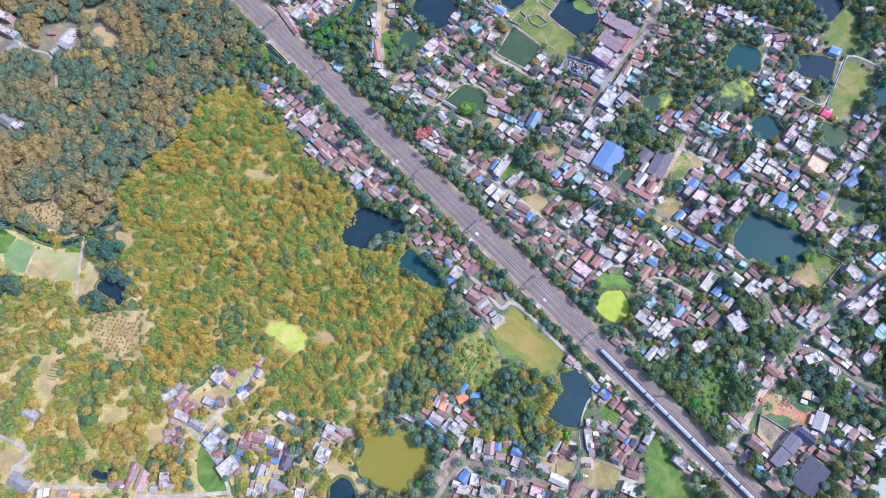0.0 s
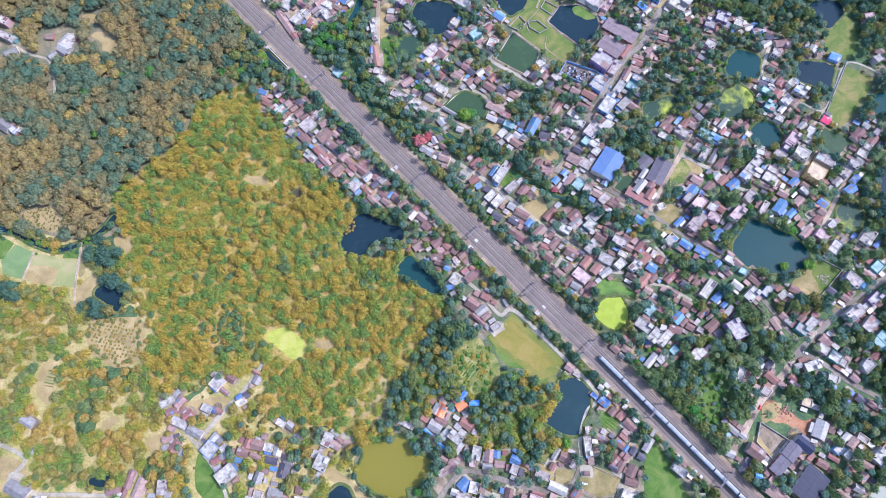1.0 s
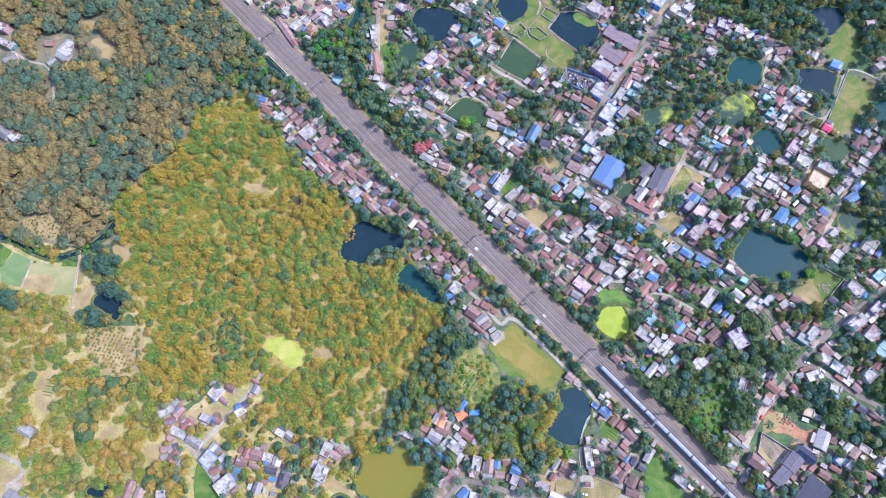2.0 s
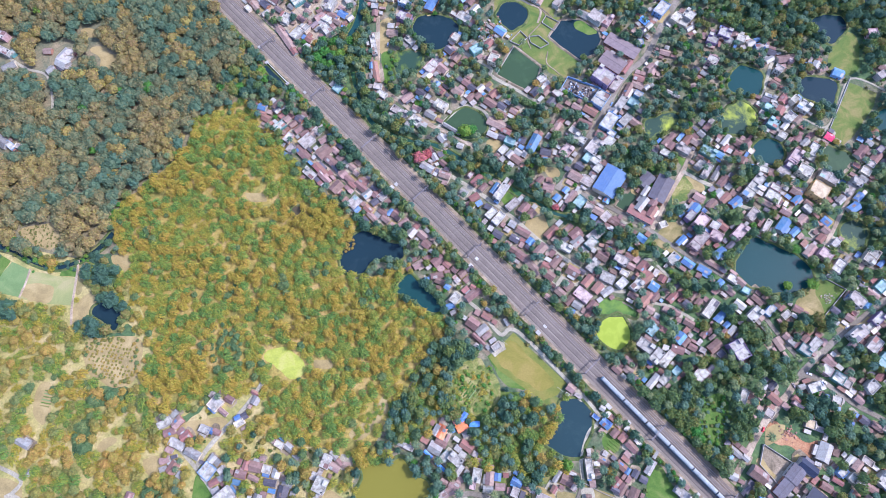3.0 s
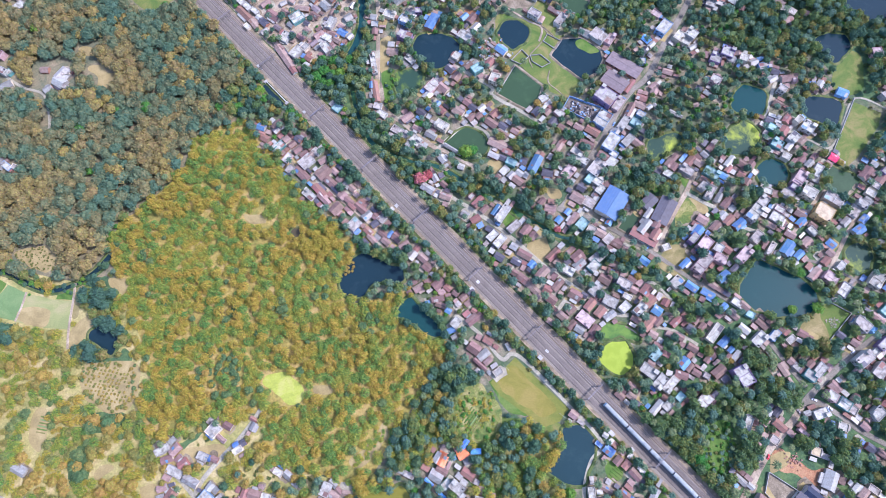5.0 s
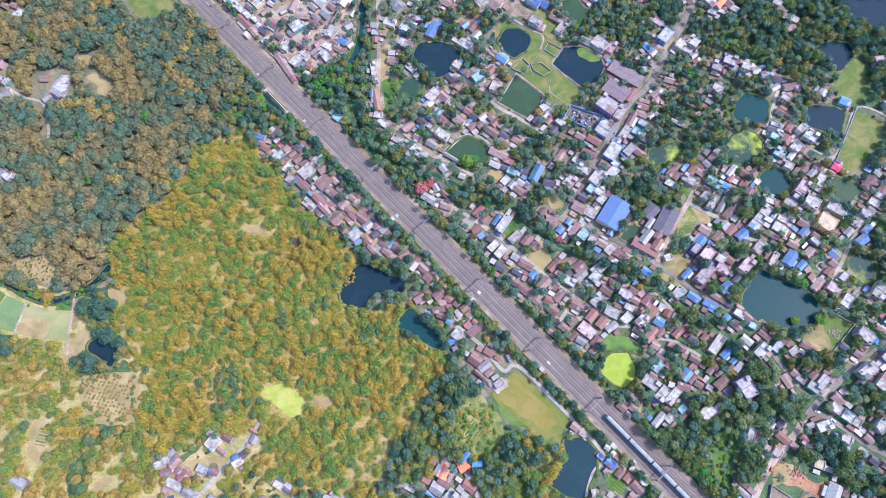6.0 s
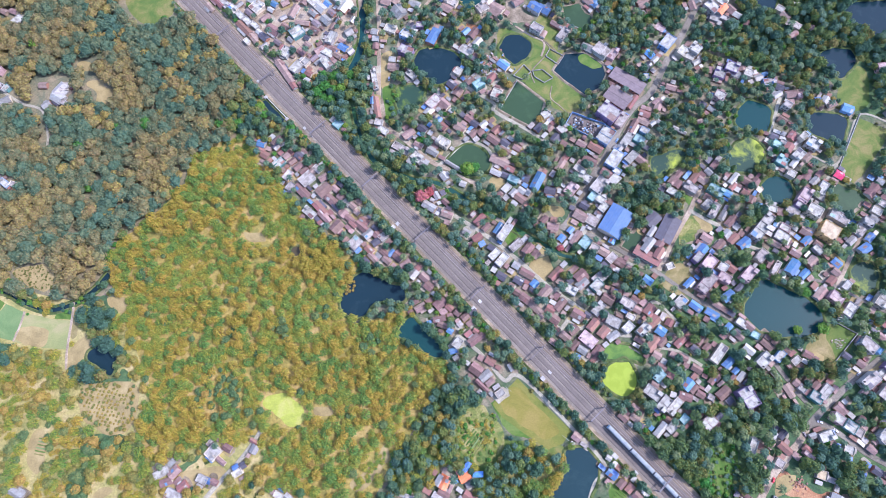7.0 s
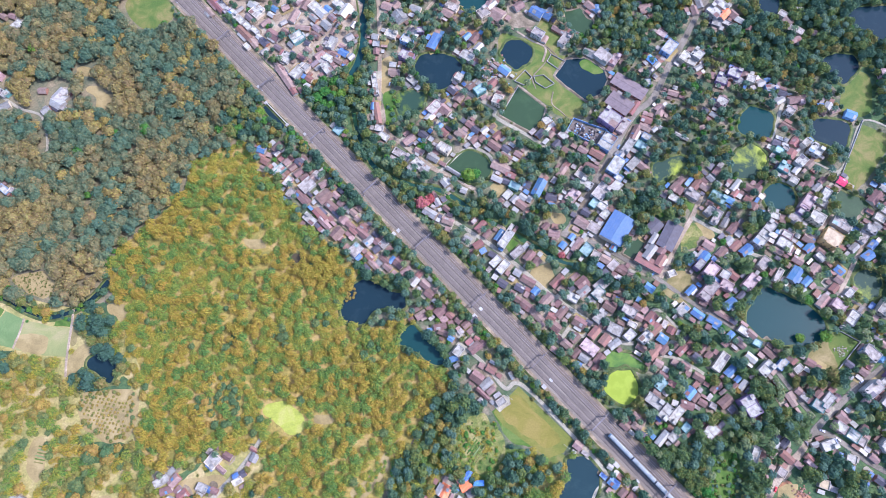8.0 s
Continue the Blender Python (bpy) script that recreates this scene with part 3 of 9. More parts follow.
def outskirts(rows, name, label, category="houses"):
    """Many small solids, joined, each with a tone of its own."""
    names = sorted({m for _, m, _ in rows})
    verts, faces, index, tones = [], [], [], []
    for (v, f), m, tone in rows:
        n = len(verts)
        verts += v
        faces += [tuple(k + n for k in q) for q in f]
        index += [names.index(m)] * len(f)
        tones += [tone] * len(v)
    me = bpy.data.meshes.new(name)
    me.from_pydata(verts, [], faces)
    for m in names:
        me.materials.append(M[m])
    me.polygons.foreach_set("material_index", index)
    me.attributes.new("tone", "FLOAT", "POINT").data.foreach_set("value", tones)
    tagged(new(name, me), label, category, kind="stuff")


TANKS = []


def put_tank(x, y, deg, dx, dy, z):
    m = pose(x, y, z, 0, 0, deg) @ pose(dx, dy, 0)
    if TANKS:
        TANKS.append(copy_thing(TANKS[0], m))
        return
    thing = tagged(new("water_tank"), "small black plastic water tank on a roof terrace", "water tank", "roof tanks")
    prof, n = ((0.55, 0.0), (0.58, 0.1), (0.58, 0.95), (0.4, 1.15), (0.2, 1.2)), 12
    v = [(r * math.cos(k * math.tau / n), r * math.sin(k * math.tau / n), z0) for r, z0 in prof for k in range(n)]
    f = [(r * n + k, r * n + (k + 1) % n, (r + 1) * n + (k + 1) % n, (r + 1) * n + k) for r in range(4) for k in range(n)]
    piece("drum", mesh_of("drum", v, f + [tuple(range(n))[::-1]], "plastic"), thing)
    c = [(0.22 * math.cos(k * math.tau / n), 0.22 * math.sin(k * math.tau / n), z0) for z0 in (1.19, 1.27) for k in range(n)]
    piece("lid", mesh_of("lid", c, [(k, (k + 1) % n, (k + 1) % n + n, k + n) for k in range(n)] + [tuple(range(n, 2 * n))], "plastic"), thing)
    thing.matrix_world = m
    TANKS.append(thing)


# ---- railway ----
LINE = pose(-9.16, 28.12, 0, 0, 0, -46.936)   # x runs south-east along the line, y across it
REACH = 520
TRACKS = (-6.7, -2.0, 2.7, 7.0)


def along_line(x, y):
    q = LINE @ Vector((x, y, 0))
    return (q.x, q.y)


def railway():
    v, f = [], []
    prof = ((-15.2, 0.0), (-13.2, 0.7), (-10.6, 0.8), (5.2, 0.8), (11.0, 0.76), (12.8, 0.0))
    steps = 130
    for k in range(steps + 1):
        x = -REACH + 2 * REACH * k / steps
        for j, (y, z) in enumerate(prof):
            s = 0.9 * noise.noise(Vector((x * 0.05, j * 3.1, 0))) if j not in (2, 3) else 0.5 * noise.noise(Vector((x * 0.04, j * 3.1, 0)))
            v.append((x, y + s, z))
    for k in range(steps):
        for j in range(5):
            f.append((6 * k + j, 6 * k + j + 6, 6 * k + j + 7, 6 * k + j + 1))
    me = mesh_of("railway_bed", v, f, "formation", "verge", "bank")
    me.polygons.foreach_set("material_index", [(2, 1, 0, 1, 2)[k % 5] for k in range(len(f))])
    bed = tagged(new("railway_bed", me), "wide gravel railway bed on a low bank", "railway bed", kind="structure")
    bed.matrix_world = LINE
    for number, off in enumerate(TRACKS):
        track = tagged(new("railway_track"), "straight railway track of rusty rails on concrete sleepers", "railway track", "parallel tracks")
        track.matrix_world = LINE @ pose(0, off, 0)
        a = []
        for k in range(steps + 1):
            x = -REACH + 2 * REACH * k / steps
            a += [(x, -1.9, 0.86), (x, -1.45, 1.04), (x, 1.45, 1.04), (x, 1.9, 0.86)]
        q = [(4 * k + j, 4 * k + j + 4, 4 * k + j + 5, 4 * k + j + 1) for k in range(steps) for j in range(3)]
        piece("ballast", mesh_of("ballast", a, q, "old_ballast" if number == 3 else "ballast"), track)
        ties = joined(*(box(0.26, 2.7, 0.12, 1.0, -REACH + 0.325 + 0.65 * k) for k in range(1600)))
        tagged(piece("sleeper_row", mesh_of("sleeper_row", *ties, "sleeper"), track), kind="stuff")
        for y in (-0.84, 0.84):
            rail = joined(box(2 * REACH, 0.16, 0.04, 1.12, 0, y), box(2 * REACH, 0.09, 0.11, 1.16, 0, y))
            piece("rail", mesh_of("rail", *rail, "old_rail" if number < 2 else "rail"), track)


def strut(a, b, r):
    """A square bar between two points."""
    a, b = Vector(a), Vector(b)
    d = b - a
    m = Matrix.Translation((a + b) / 2) @ d.to_track_quat("X", "Z").to_matrix().to_4x4()
    return turned(box(d.length, 2 * r, 2 * r, -r), m)


def catenary_portal():
    """Two lattice masts and a truss across the tracks, with arms and droppers for the wires."""
    thing = tagged(new("catenary_portal"), "grey lattice steel portal carrying the overhead wires", "overhead line portal", "overhead line portals")
    for y in (-9.4, 5.2):
        mast = joined(*(strut((dx, y + dy, 0.7), (dx, y + dy, 8.4), 0.09) for dx in (-0.25, 0.25) for dy in (-0.25, 0.25)),
                      *(strut((0.25 * s, y - 0.25, 1.0 + k * 1.2), (-0.25 * s, y + 0.25, 2.0 + k * 1.2), 0.05) for k in range(6) for s in (-1, 1)))
        upright = piece("mast", mesh_of("mast", *mast, "steel"), thing)
        piece("footing", mesh_of("footing", *box(1.1, 1.1, 0.5, 0.6, 0, y), "concrete"), upright, "square concrete footing")

    beam = joined(*(strut((dx, -9.6, z), (dx, 5.4, z), 0.1) for dx in (-0.3, 0.3) for z in (7.2, 8.0)),
                  *(strut((0.3 * s, -9.4 + 1.46 * k, 7.2), (0.3 * s, -8.67 + 1.46 * k, 8.0), 0.05) for k in range(10) for s in (-1, 1)))
    piece("beam", mesh_of("beam", *beam, "steel"), thing)
    arm = joined(strut((0, 5.2, 8.2), (0, 8.6, 7.4), 0.1), strut((0, 5.2, 6.6), (0, 8.6, 7.4), 0.07))
    piece("bracket_arm", mesh_of("bracket_arm", *arm, "steel"), thing)
    for off in TRACKS:
        piece("dropper", mesh_of("dropper", *strut((0, off, 7.4), (0, off, 6.2), 0.06), "steel"), thing)
    return thing


def equipment_slab(x, y, w, d, h):
    thing = tagged(new("equipment_box"), "square white concrete equipment box beside the tracks", "equipment box", "trackside boxes")
    thing.matrix_world = LINE @ pose(x, y, 0.7)
    piece("plinth", mesh_of("plinth", *box(w + 0.5, d + 0.5, 0.25), "concrete"), thing)
    piece("body", mesh_of("body", *box(w, d, h, 0.25), "white"), thing)
    piece("lid", mesh_of("lid", *box(w + 0.3, d + 0.3, 0.15, h + 0.25), "white"), thing)


def car(x, y, deg, paint="car_paint", label="small white car parked on open ground"):
    """A parked car: body with bonnet and boot, glazed cabin, four wheels."""
    thing = tagged(new("car"), label, "car", "parked cars")
    thing.matrix_world = pose(x, y, 0.14, 0, 0, deg)
    v, f = box(4.0, 1.65, 0.55, 0.3)
    v = [(q[0] * (0.97 if q[2] > 0.5 else 1.0), q[1] * (0.94 if q[2] > 0.5 else 1.0), q[2]) for q in v]
    piece("body", mesh_of("body", v, f, paint), thing)
    v, f = box(2.3, 1.5, 0.5, 0.85, -0.25)
    v = [((q[0] + 0.25) * (0.78 if q[2] > 1 else 1.0) - 0.25, q[1] * (0.84 if q[2] > 1 else 1.0), q[2]) for q in v]
    cabin = piece("cabin", mesh_of("cabin", v, f, "glass"), thing)
    piece("roof", mesh_of("roof", *box(1.75, 1.25, 0.06, 1.35, -0.25), paint), cabin)
    n = 10
    ring = [(0.3 * math.cos(k * math.tau / n), s, 0.3 * math.sin(k * math.tau / n)) for s in (-0.1, 0.1) for k in range(n)]
    tyre = [tuple(range(n)), tuple(range(2 * n - 1, n - 1, -1))] + [((k + 1) % n, k, k + n, (k + 1) % n + n) for k in range(n)]
    wheel = mesh_of("wheel", ring, tyre, "plastic")
    for dx in (-1.25, 1.25):
        for dy in (-0.78, 0.78):
            piece("wheel", wheel, thing, "", pose(dx, dy, 0.3))
    return thing


def goal(x, y, deg):
    """A football goal of white poles."""
    thing = tagged(new("football_goal"), "small white football goal on the worn pitch", "football goal", "football goals")
    thing.matrix_world = pose(x, y, 0.05, 0, 0, deg)
    for s in (-1, 1):
        piece("post", mesh_of("post", *box(0.14, 0.14, 2.1, 0, 0, s * 2.6), "white"), thing)
    piece("crossbar", mesh_of("crossbar", *box(0.14, 5.3, 0.14, 2.1), "white"), thing)


def garden(x, y, deg, count, long):
    """A vegetable garden: raised beds in rows."""
    thing = tagged(new("vegetable_garden"), "vegetable garden with raised green beds in rows", "garden")
    thing.matrix_world = pose(x, y, 0, 0, 0, deg)
    for k in range(count):
        v, f = box(long * random.uniform(0.8, 1.0), 1.1, 0.45, 0.0, 0, (k - count / 2) * 2.3)
        v = [(q[0], q[1] + (0.2 * (1 if q[1] < (k - count / 2) * 2.3 else -1) if q[2] > 0.2 else 0), q[2]) for q in v]
        piece("bed", mesh_of("bed", v, f, random.choice(("green_grass", "crop", "meadow"))), thing)


def scrap(name, label, count, place, sizes, materials):
    """Loose scrap, crates and rubble lying about in a heap of pieces."""
    rows = {}
    for _ in range(count):
        x, y = place()
        w, d, h = (random.uniform(*sizes) for _ in range(3))
        m = pose(x, y, 0.1, random.uniform(-12, 12), random.uniform(-12, 12), random.uniform(0, 180))
        rows.setdefault(random.choice(materials), []).append(turned(box(w, d, h * 0.7), m))
    me, names = bpy.data.meshes.new(name), sorted(rows)
    v, f = joined(*(q for k in names for q in rows[k]))
    me.from_pydata(v, [], f)
    for k in names:
        me.materials.append(M[k])
    me.polygons.foreach_set("material_index", [i for i, k in enumerate(names) for _ in range(6 * len(rows[k]))])
    tagged(new(name, me), label, "scrap", kind="stuff")


def coach(first):
    """A long coach: rounded roof with air units, painted sides with windows, two bogies."""
    thing = tagged(new("train_coach"), "long railway coach with a silver roof and blue-grey sides", "train coach", "coupled train coaches")
    w, n = 3.2, 7
    arc = [(w / 2 * math.cos(math.pi * k / n), 3.55 + 0.75 * math.sin(math.pi * k / n)) for k in range(n + 1)]
    L = 21.4
    v = [(sx * L / 2, y, z) for sx in (-1, 1) for y, z in arc]
    f = [(k, k + 1, n + 2 + k, n + 1 + k) for k in range(n)] + [tuple(range(n + 1))[::-1], tuple(range(n + 1, 2 * n + 2)), (n, 0, n + 1, 2 * n + 1)]
    piece("roof", mesh_of("roof", v, f, "coach_roof"), thing)
    piece("body", mesh_of("body", *box(L, w - 0.06, 2.5, 1.05), "coach_side"), thing, "blue-grey painted sides")
    for s in (-1, 1):
        for k in range(9):
            piece("window", mesh_of("window", *box(1.4, 0.06, 0.8, 2.2, -8.8 + 2.2 * k, s * (w / 2 - 0.02)), "dark"), thing)
        bogie = piece("bogie", mesh_of("bogie", *box(3.4, 2.3, 0.35, 0.45, s * 7.4), "rail"), thing)
        for dx in (-1.2, 1.2):
            axle = joined(*(box(0.9, 0.14, 0.9, 0.02, s * 7.4 + dx, dy) for dy in (-0.84, 0.84)), box(0.16, 1.7, 0.16, 0.4, s * 7.4 + dx))
            piece("wheelset", mesh_of("wheelset", *axle, "rail"), bogie)
        piece("roof_unit", mesh_of("roof_unit", *box(2.6, 1.5, 0.3, 4.2, s * 6.2), "coach_roof"), thing)
    piece("gangway", mesh_of("gangway", *box(0.9, 1.3, 2.2, 1.15, L / 2 + 0.35), "dark"), thing)
    if first:
        piece("nose", mesh_of("nose", *box(0.8, 2.9, 2.3, 1.05, -L / 2 - 0.4), "coach_side"), thing)
    return thing


# ---- plants ----
def leaf_cards(rng, centre, radius, count, size, flat=0.6):
    """Bent leaf clumps spread over and inside a lobe."""
    v, f = [], []
    for _ in range(count):
        u = rng.normal(size=3)
        u /= np.linalg.norm(u)
        u[2] = abs(u[2]) * 1.1 - 0.25
        p = np.array(centre) + u * np.array((radius, radius, radius * flat)) * rng.uniform(0.75, 1.15)
        a = np.cross(u, rng.normal(size=3)) + rng.normal(size=3) * 0.25
        a /= np.linalg.norm(a)
        b = np.cross(a, u + rng.normal(size=3) * 0.3)
        b /= np.linalg.norm(b) + 1e-6
        s = size * rng.uniform(0.6, 1.35)
        n = len(v)
        v += [p - a * s, p + b * s * 0.75, p + a * s - np.array((0, 0, s * 0.3)), p - b * s * 0.75]
        f += [(n, n + 1, n + 2), (n, n + 2, n + 3)]
    return v, f


def lobe(rng, centre, radius, flat):
    """A lumpy, torn inner mass of foliage."""
    bm = bmesh.new()
    bmesh.ops.create_icosphere(bm, subdivisions=1, radius=1)
    v = [np.array(q.co) * np.array((radius, radius, radius * flat)) * rng.uniform(0.72, 1.22) + np.array(centre) for q in bm.verts]
    f = [tuple(q.index for q in face.verts) for face in bm.faces]
    bm.free()
    return v, f


def trunk_solid(height, r, limbs, rng, sides=5):
    """A tapered, slightly leaning trunk with limbs."""
    def stem(a, b, r0, r1):
        a, b = Vector(a), Vector(b)
        turn = (b - a).to_track_quat("Z", "Y").to_matrix()
        v = [p + turn @ Vector((s * math.cos(k * math.tau / sides), s * math.sin(k * math.tau / sides), 0)) for p, s in ((a, r0), (b, r1)) for k in range(sides)]
        return [np.array(q) for q in v], [t for k in range(sides) for t in ((k, (k + 1) % sides, (k + 1) % sides + sides), (k, (k + 1) % sides + sides, k + sides))]
    fork = (rng.uniform(-0.06, 0.06), rng.uniform(-0.06, 0.06), height)
    out = [stem((0, 0, -0.05), fork, r, r * 0.6)]
    for k in range(limbs):
        g = k * math.tau / max(limbs, 1) + rng.uniform(0, 1)
        out.append(stem(fork, (math.cos(g) * 0.55, math.sin(g) * 0.55, height + rng.uniform(0.25, 0.5)), r * 0.5, r * 0.2))
    return merged(out)


def merged(parts):
    v, f = [], []
    for a, b in parts:
        n = len(v)
        v += list(a)
        f += [tuple(k + n for k in q) for q in b]
    return v, f


def crown_height(x, y, seed):
    """The height of a crown's canopy over the plan: a dome broken up into boughs."""
    r2 = x * x + y * y
    lump = noise.noise(Vector((x * 2.3, y * 2.3, seed))) * 0.30 + noise.noise(Vector((x * 5.1, y * 5.1, seed + 9))) * 0.13
    return 0.72 + 0.58 * math.sqrt(max(0.0, 1.06 - r2)) + lump * (1.0 - 0.3 * r2)


def broadleaf(seed, leaves=160):
    """Crown of radius 1 over a short trunk: an uneven shell of boughs under a coat of leaf clumps, with a ragged outline."""
    rng = np.random.default_rng(seed)
    z0 = seed * 3.7

    def rim(g):
        return 0.86 + 0.34 * noise.noise(Vector((math.cos(g) * 1.4, math.sin(g) * 1.4, z0)))
    rows, n = (0.0, 0.34, 0.66, 0.93), 9
    v, f = [np.array((0.0, 0.0, crown_height(0, 0, z0) - 0.05))], []
    for k in range(1, 4):
        for a in range(n):
            g = (a + 0.5 * (k % 2)) * math.tau / n
            r = rows[k] * rim(g) * rng.uniform(0.92, 1.05)
            x, y = r * math.cos(g), r * math.sin(g)
            v.append(np.array((x, y, crown_height(x, y, z0) - (0.05, 0.05, 0.06, 0.3)[k])))
    f += [(0, 1 + a, 1 + (a + 1) % n) for a in range(n)]
    for k in range(2):
        for a in range(n):
            p, q = 1 + k * n + a, 1 + k * n + (a + 1) % n
            f += [(p, p + n, q), (q, p + n, q + n)]
    shell = (v, f)
    v, f = [], []
    for _ in range(leaves):
        g = rng.uniform(0, math.tau)
        r = math.sqrt(rng.uniform(0, 1)) * rim(g) * 1.1
        x, y = r * math.cos(g), r * math.sin(g)
        z, e = crown_height(x, y, z0), 0.06
        up = np.array((z - crown_height(x + e, y, z0), z - crown_height(x, y + e, z0), e))
        up = up / np.linalg.norm(up) + rng.normal(size=3) * 0.26
        up /= np.linalg.norm(up)
        a = np.cross(up, rng.normal(size=3))
        a /= np.linalg.norm(a)
        b = np.cross(up, a)
        size, p = rng.uniform(0.10, 0.19), np.array((x, y, z + rng.uniform(-0.08, 0.07)))
        m = len(v)
        v += [p + a * size, p - a * size * 0.5 + b * size * 0.8, p - a * size * 0.6 - b * size * 0.75]
        f.append((m, m + 1, m + 2))
    return trunk_solid(0.8, 0.085, 3, rng, 3), merged([shell, (v, f)])


def bamboo(seed, plumes=104):
    """A clump of arching culms: long narrow plumes, all combed roughly one way by the wind, over a thin skirt of leaves."""
    rng = np.random.default_rng(seed)
    v, f = [], []
    for _ in range(plumes):
        g = rng.uniform(0, math.tau)
        r0 = math.sqrt(rng.uniform(0.0, 1.0)) * 0.95
        start = np.array((math.cos(g), math.sin(g), 0)) * r0
        g = rng.normal(-0.6, 0.75)
        out = np.array((math.cos(g), math.sin(g), 0)) + start * 0.5
        far, z0 = rng.uniform(0.32, 0.85), 1.0 - 0.5 * r0 * r0 + rng.uniform(-0.1, 0.1)
        side = np.array((-out[1], out[0], 0)) * rng.uniform(0.03, 0.075)
        side[2] = rng.uniform(-0.02, 0.02)
        p0 = start - out * far * 0.5 + np.array((0, 0, z0 - 0.08))
        p1 = p0 + out * far * 0.5 + np.array((0, 0, 0.1))
        p2 = p0 + out * far + np.array((0, 0, -0.12 * far))
        n = len(v)
        v += [p0, p1 - side, p1 + side, p2]
        f += [(n, n + 1, n + 2), (n + 1, n + 3, n + 2)]
    low = leaf_cards(rng, (0, 0, 0.4), 0.7, 12, 0.2, 0.5)
    culms = []
    for k in range(4):
        g = rng.uniform(0, math.tau)
        culms.append(strut_tri((0, 0, -0.02), (math.cos(g) * 0.42, math.sin(g) * 0.42, 0.9), 0.025))
    return merged(culms), merged([(v, f), low])


def strut_tri(a, b, r):
    v = [np.array(a) + np.array(q) for q in ((r, 0, 0), (-r, r, 0), (-r, -r, 0))] + [np.array(b) + np.array(q) * 0.5 for q in ((r, 0, 0), (-r, r, 0), (-r, -r, 0))]
    return v, [t for k in range(3) for t in ((k, (k + 1) % 3, (k + 1) % 3 + 3), (k, (k + 1) % 3 + 3, k + 3))]


def palm(seed):
    """A coconut palm: thin bent trunk and a star of folded, drooping fronds."""
    rng = np.random.default_rng(seed)
    v, f = [], []
    top = np.array((rng.uniform(-0.2, 0.2), rng.uniform(-0.2, 0.2), 2.3))
    for k in range(15):
        g = k * math.tau / 15 * 2.02 + rng.uniform(-0.15, 0.15)
        out = np.array((math.cos(g), math.sin(g), 0))
        side = np.array((-out[1], out[0], 0))
        up = rng.uniform(-0.1, 0.45)
        pts = [top, top + out * 0.45 + np.array((0, 0, up * 0.55)), top + out * 0.85 + np.array((0, 0, up * 0.4 - 0.12)), top + out * 1.12 + np.array((0, 0, up * 0.2 - 0.42))]
        for j, wide in ((0, 0.05), (1, 0.16), (2, 0.13)):
            n, nxt = len(v), (0.16, 0.13, 0.02)[j]
            sag = np.array((0, 0, -0.1))
            v += [pts[j], pts[j + 1], pts[j] + side * wide + sag * wide * 4, pts[j + 1] + side * nxt + sag * nxt * 4, pts[j] - side * wide + sag * wide * 4, pts[j + 1] - side * nxt + sag * nxt * 4]
            f += [(n, n + 1, n + 3), (n, n + 3, n + 2), (n, n + 5, n + 1), (n, n + 4, n + 5)]
    trunk = merged([strut_tri((0, 0, -0.05), tuple(top * np.array((0.4, 0.4, 0.5))), 0.055), strut_tri(tuple(top * np.array((0.4, 0.4, 0.5))), tuple(top), 0.04)])
    return trunk, (v, f)


def shrub(seed):
    rng = np.random.default_rng(seed)
    parts = [lobe(rng, (rng.uniform(-0.4, 0.4), rng.uniform(-0.4, 0.4), 0.32), 0.42, 0.8) for _ in range(3)]
    parts += [leaf_cards(rng, (0, 0, 0.42), 0.75, 28, 0.22, 0.6)]
    return merged([strut_tri((0, 0, -0.05), (0.05, 0, 0.3), 0.05)]), merged(parts)


def tri_mesh(name, solid, material):
    me = bpy.data.meshes.new(name)
    me.from_pydata([tuple(q) for q in solid[0]], [], solid[1], shade_flat=False)
    me.materials.append(M[material])
    return me


KINDS = {
    "forest": ([broadleaf(s) for s in range(11, 17)], "leaf_forest", "tree", "forest trees"),
    "town": ([broadleaf(s) for s in range(21, 27)], "leaf_town", "tree", "village trees"),
    "scrub": ([broadleaf(s) for s in range(81, 86)], "leaf_scrub", "tree", "scrub trees"),
    "bright": ([broadleaf(s) for s in range(31, 34)], "leaf_bright", "tree", "bright green trees"),
    "red": ([broadleaf(41)], "leaf_red", "tree", ""),
    "bamboo": ([bamboo(s) for s in range(51, 57)], "leaf_bamboo", "bamboo_clump", "bamboo clumps"),
    "palm": ([palm(s) for s in range(61, 65)], "leaf_palm", "palm_tree", "coconut palms"),
    "bush": ([shrub(s) for s in range(71, 75)], "leaf_bush", "bush", "bushes"),
}
LABELS = {
    "forest": "broad olive-green forest tree with an uneven leafy crown", "town": "dark green broadleaf tree among the houses",
    "scrub": "low olive and golden scrub tree on dry ground", "bright": "bright green leafy tree with a rounded crown", "red": "tree covered in red blossom beside the houses",
    "bamboo": "feathery yellow-green bamboo clump with arching plumes", "palm": "coconut palm with drooping dark green fronds", "bush": "low dry green bush on bare ground",
}
PARTS = {"palm": ("trunk", "crown"), "bamboo": ("culms", "foliage"), "bush": ("stem", "foliage")}
SHARED = {}


def plant(kind, x, y, r, turn, stretch, which):
    """One plant as a thing of its own."""
    solids, material, name, group = KINDS[kind]
    which %= len(solids)
    a, b = PARTS.get(kind, ("trunk", "crown"))
    if (kind, which) not in SHARED:
        SHARED[kind, which] = (tri_mesh(a, solids[which][0], "bark"), tri_mesh(b, solids[which][1], material))
    thing = tagged(new(name), LABELS[kind], name.replace("_", " "), group)
    thing.matrix_world = pose(x, y, 0, 0, 0, turn) @ Matrix.Diagonal((r, r, r * stretch, 1))
    for part_name, me in zip((a, b), SHARED[kind, which]):
        piece(part_name, me, thing)
    return thing


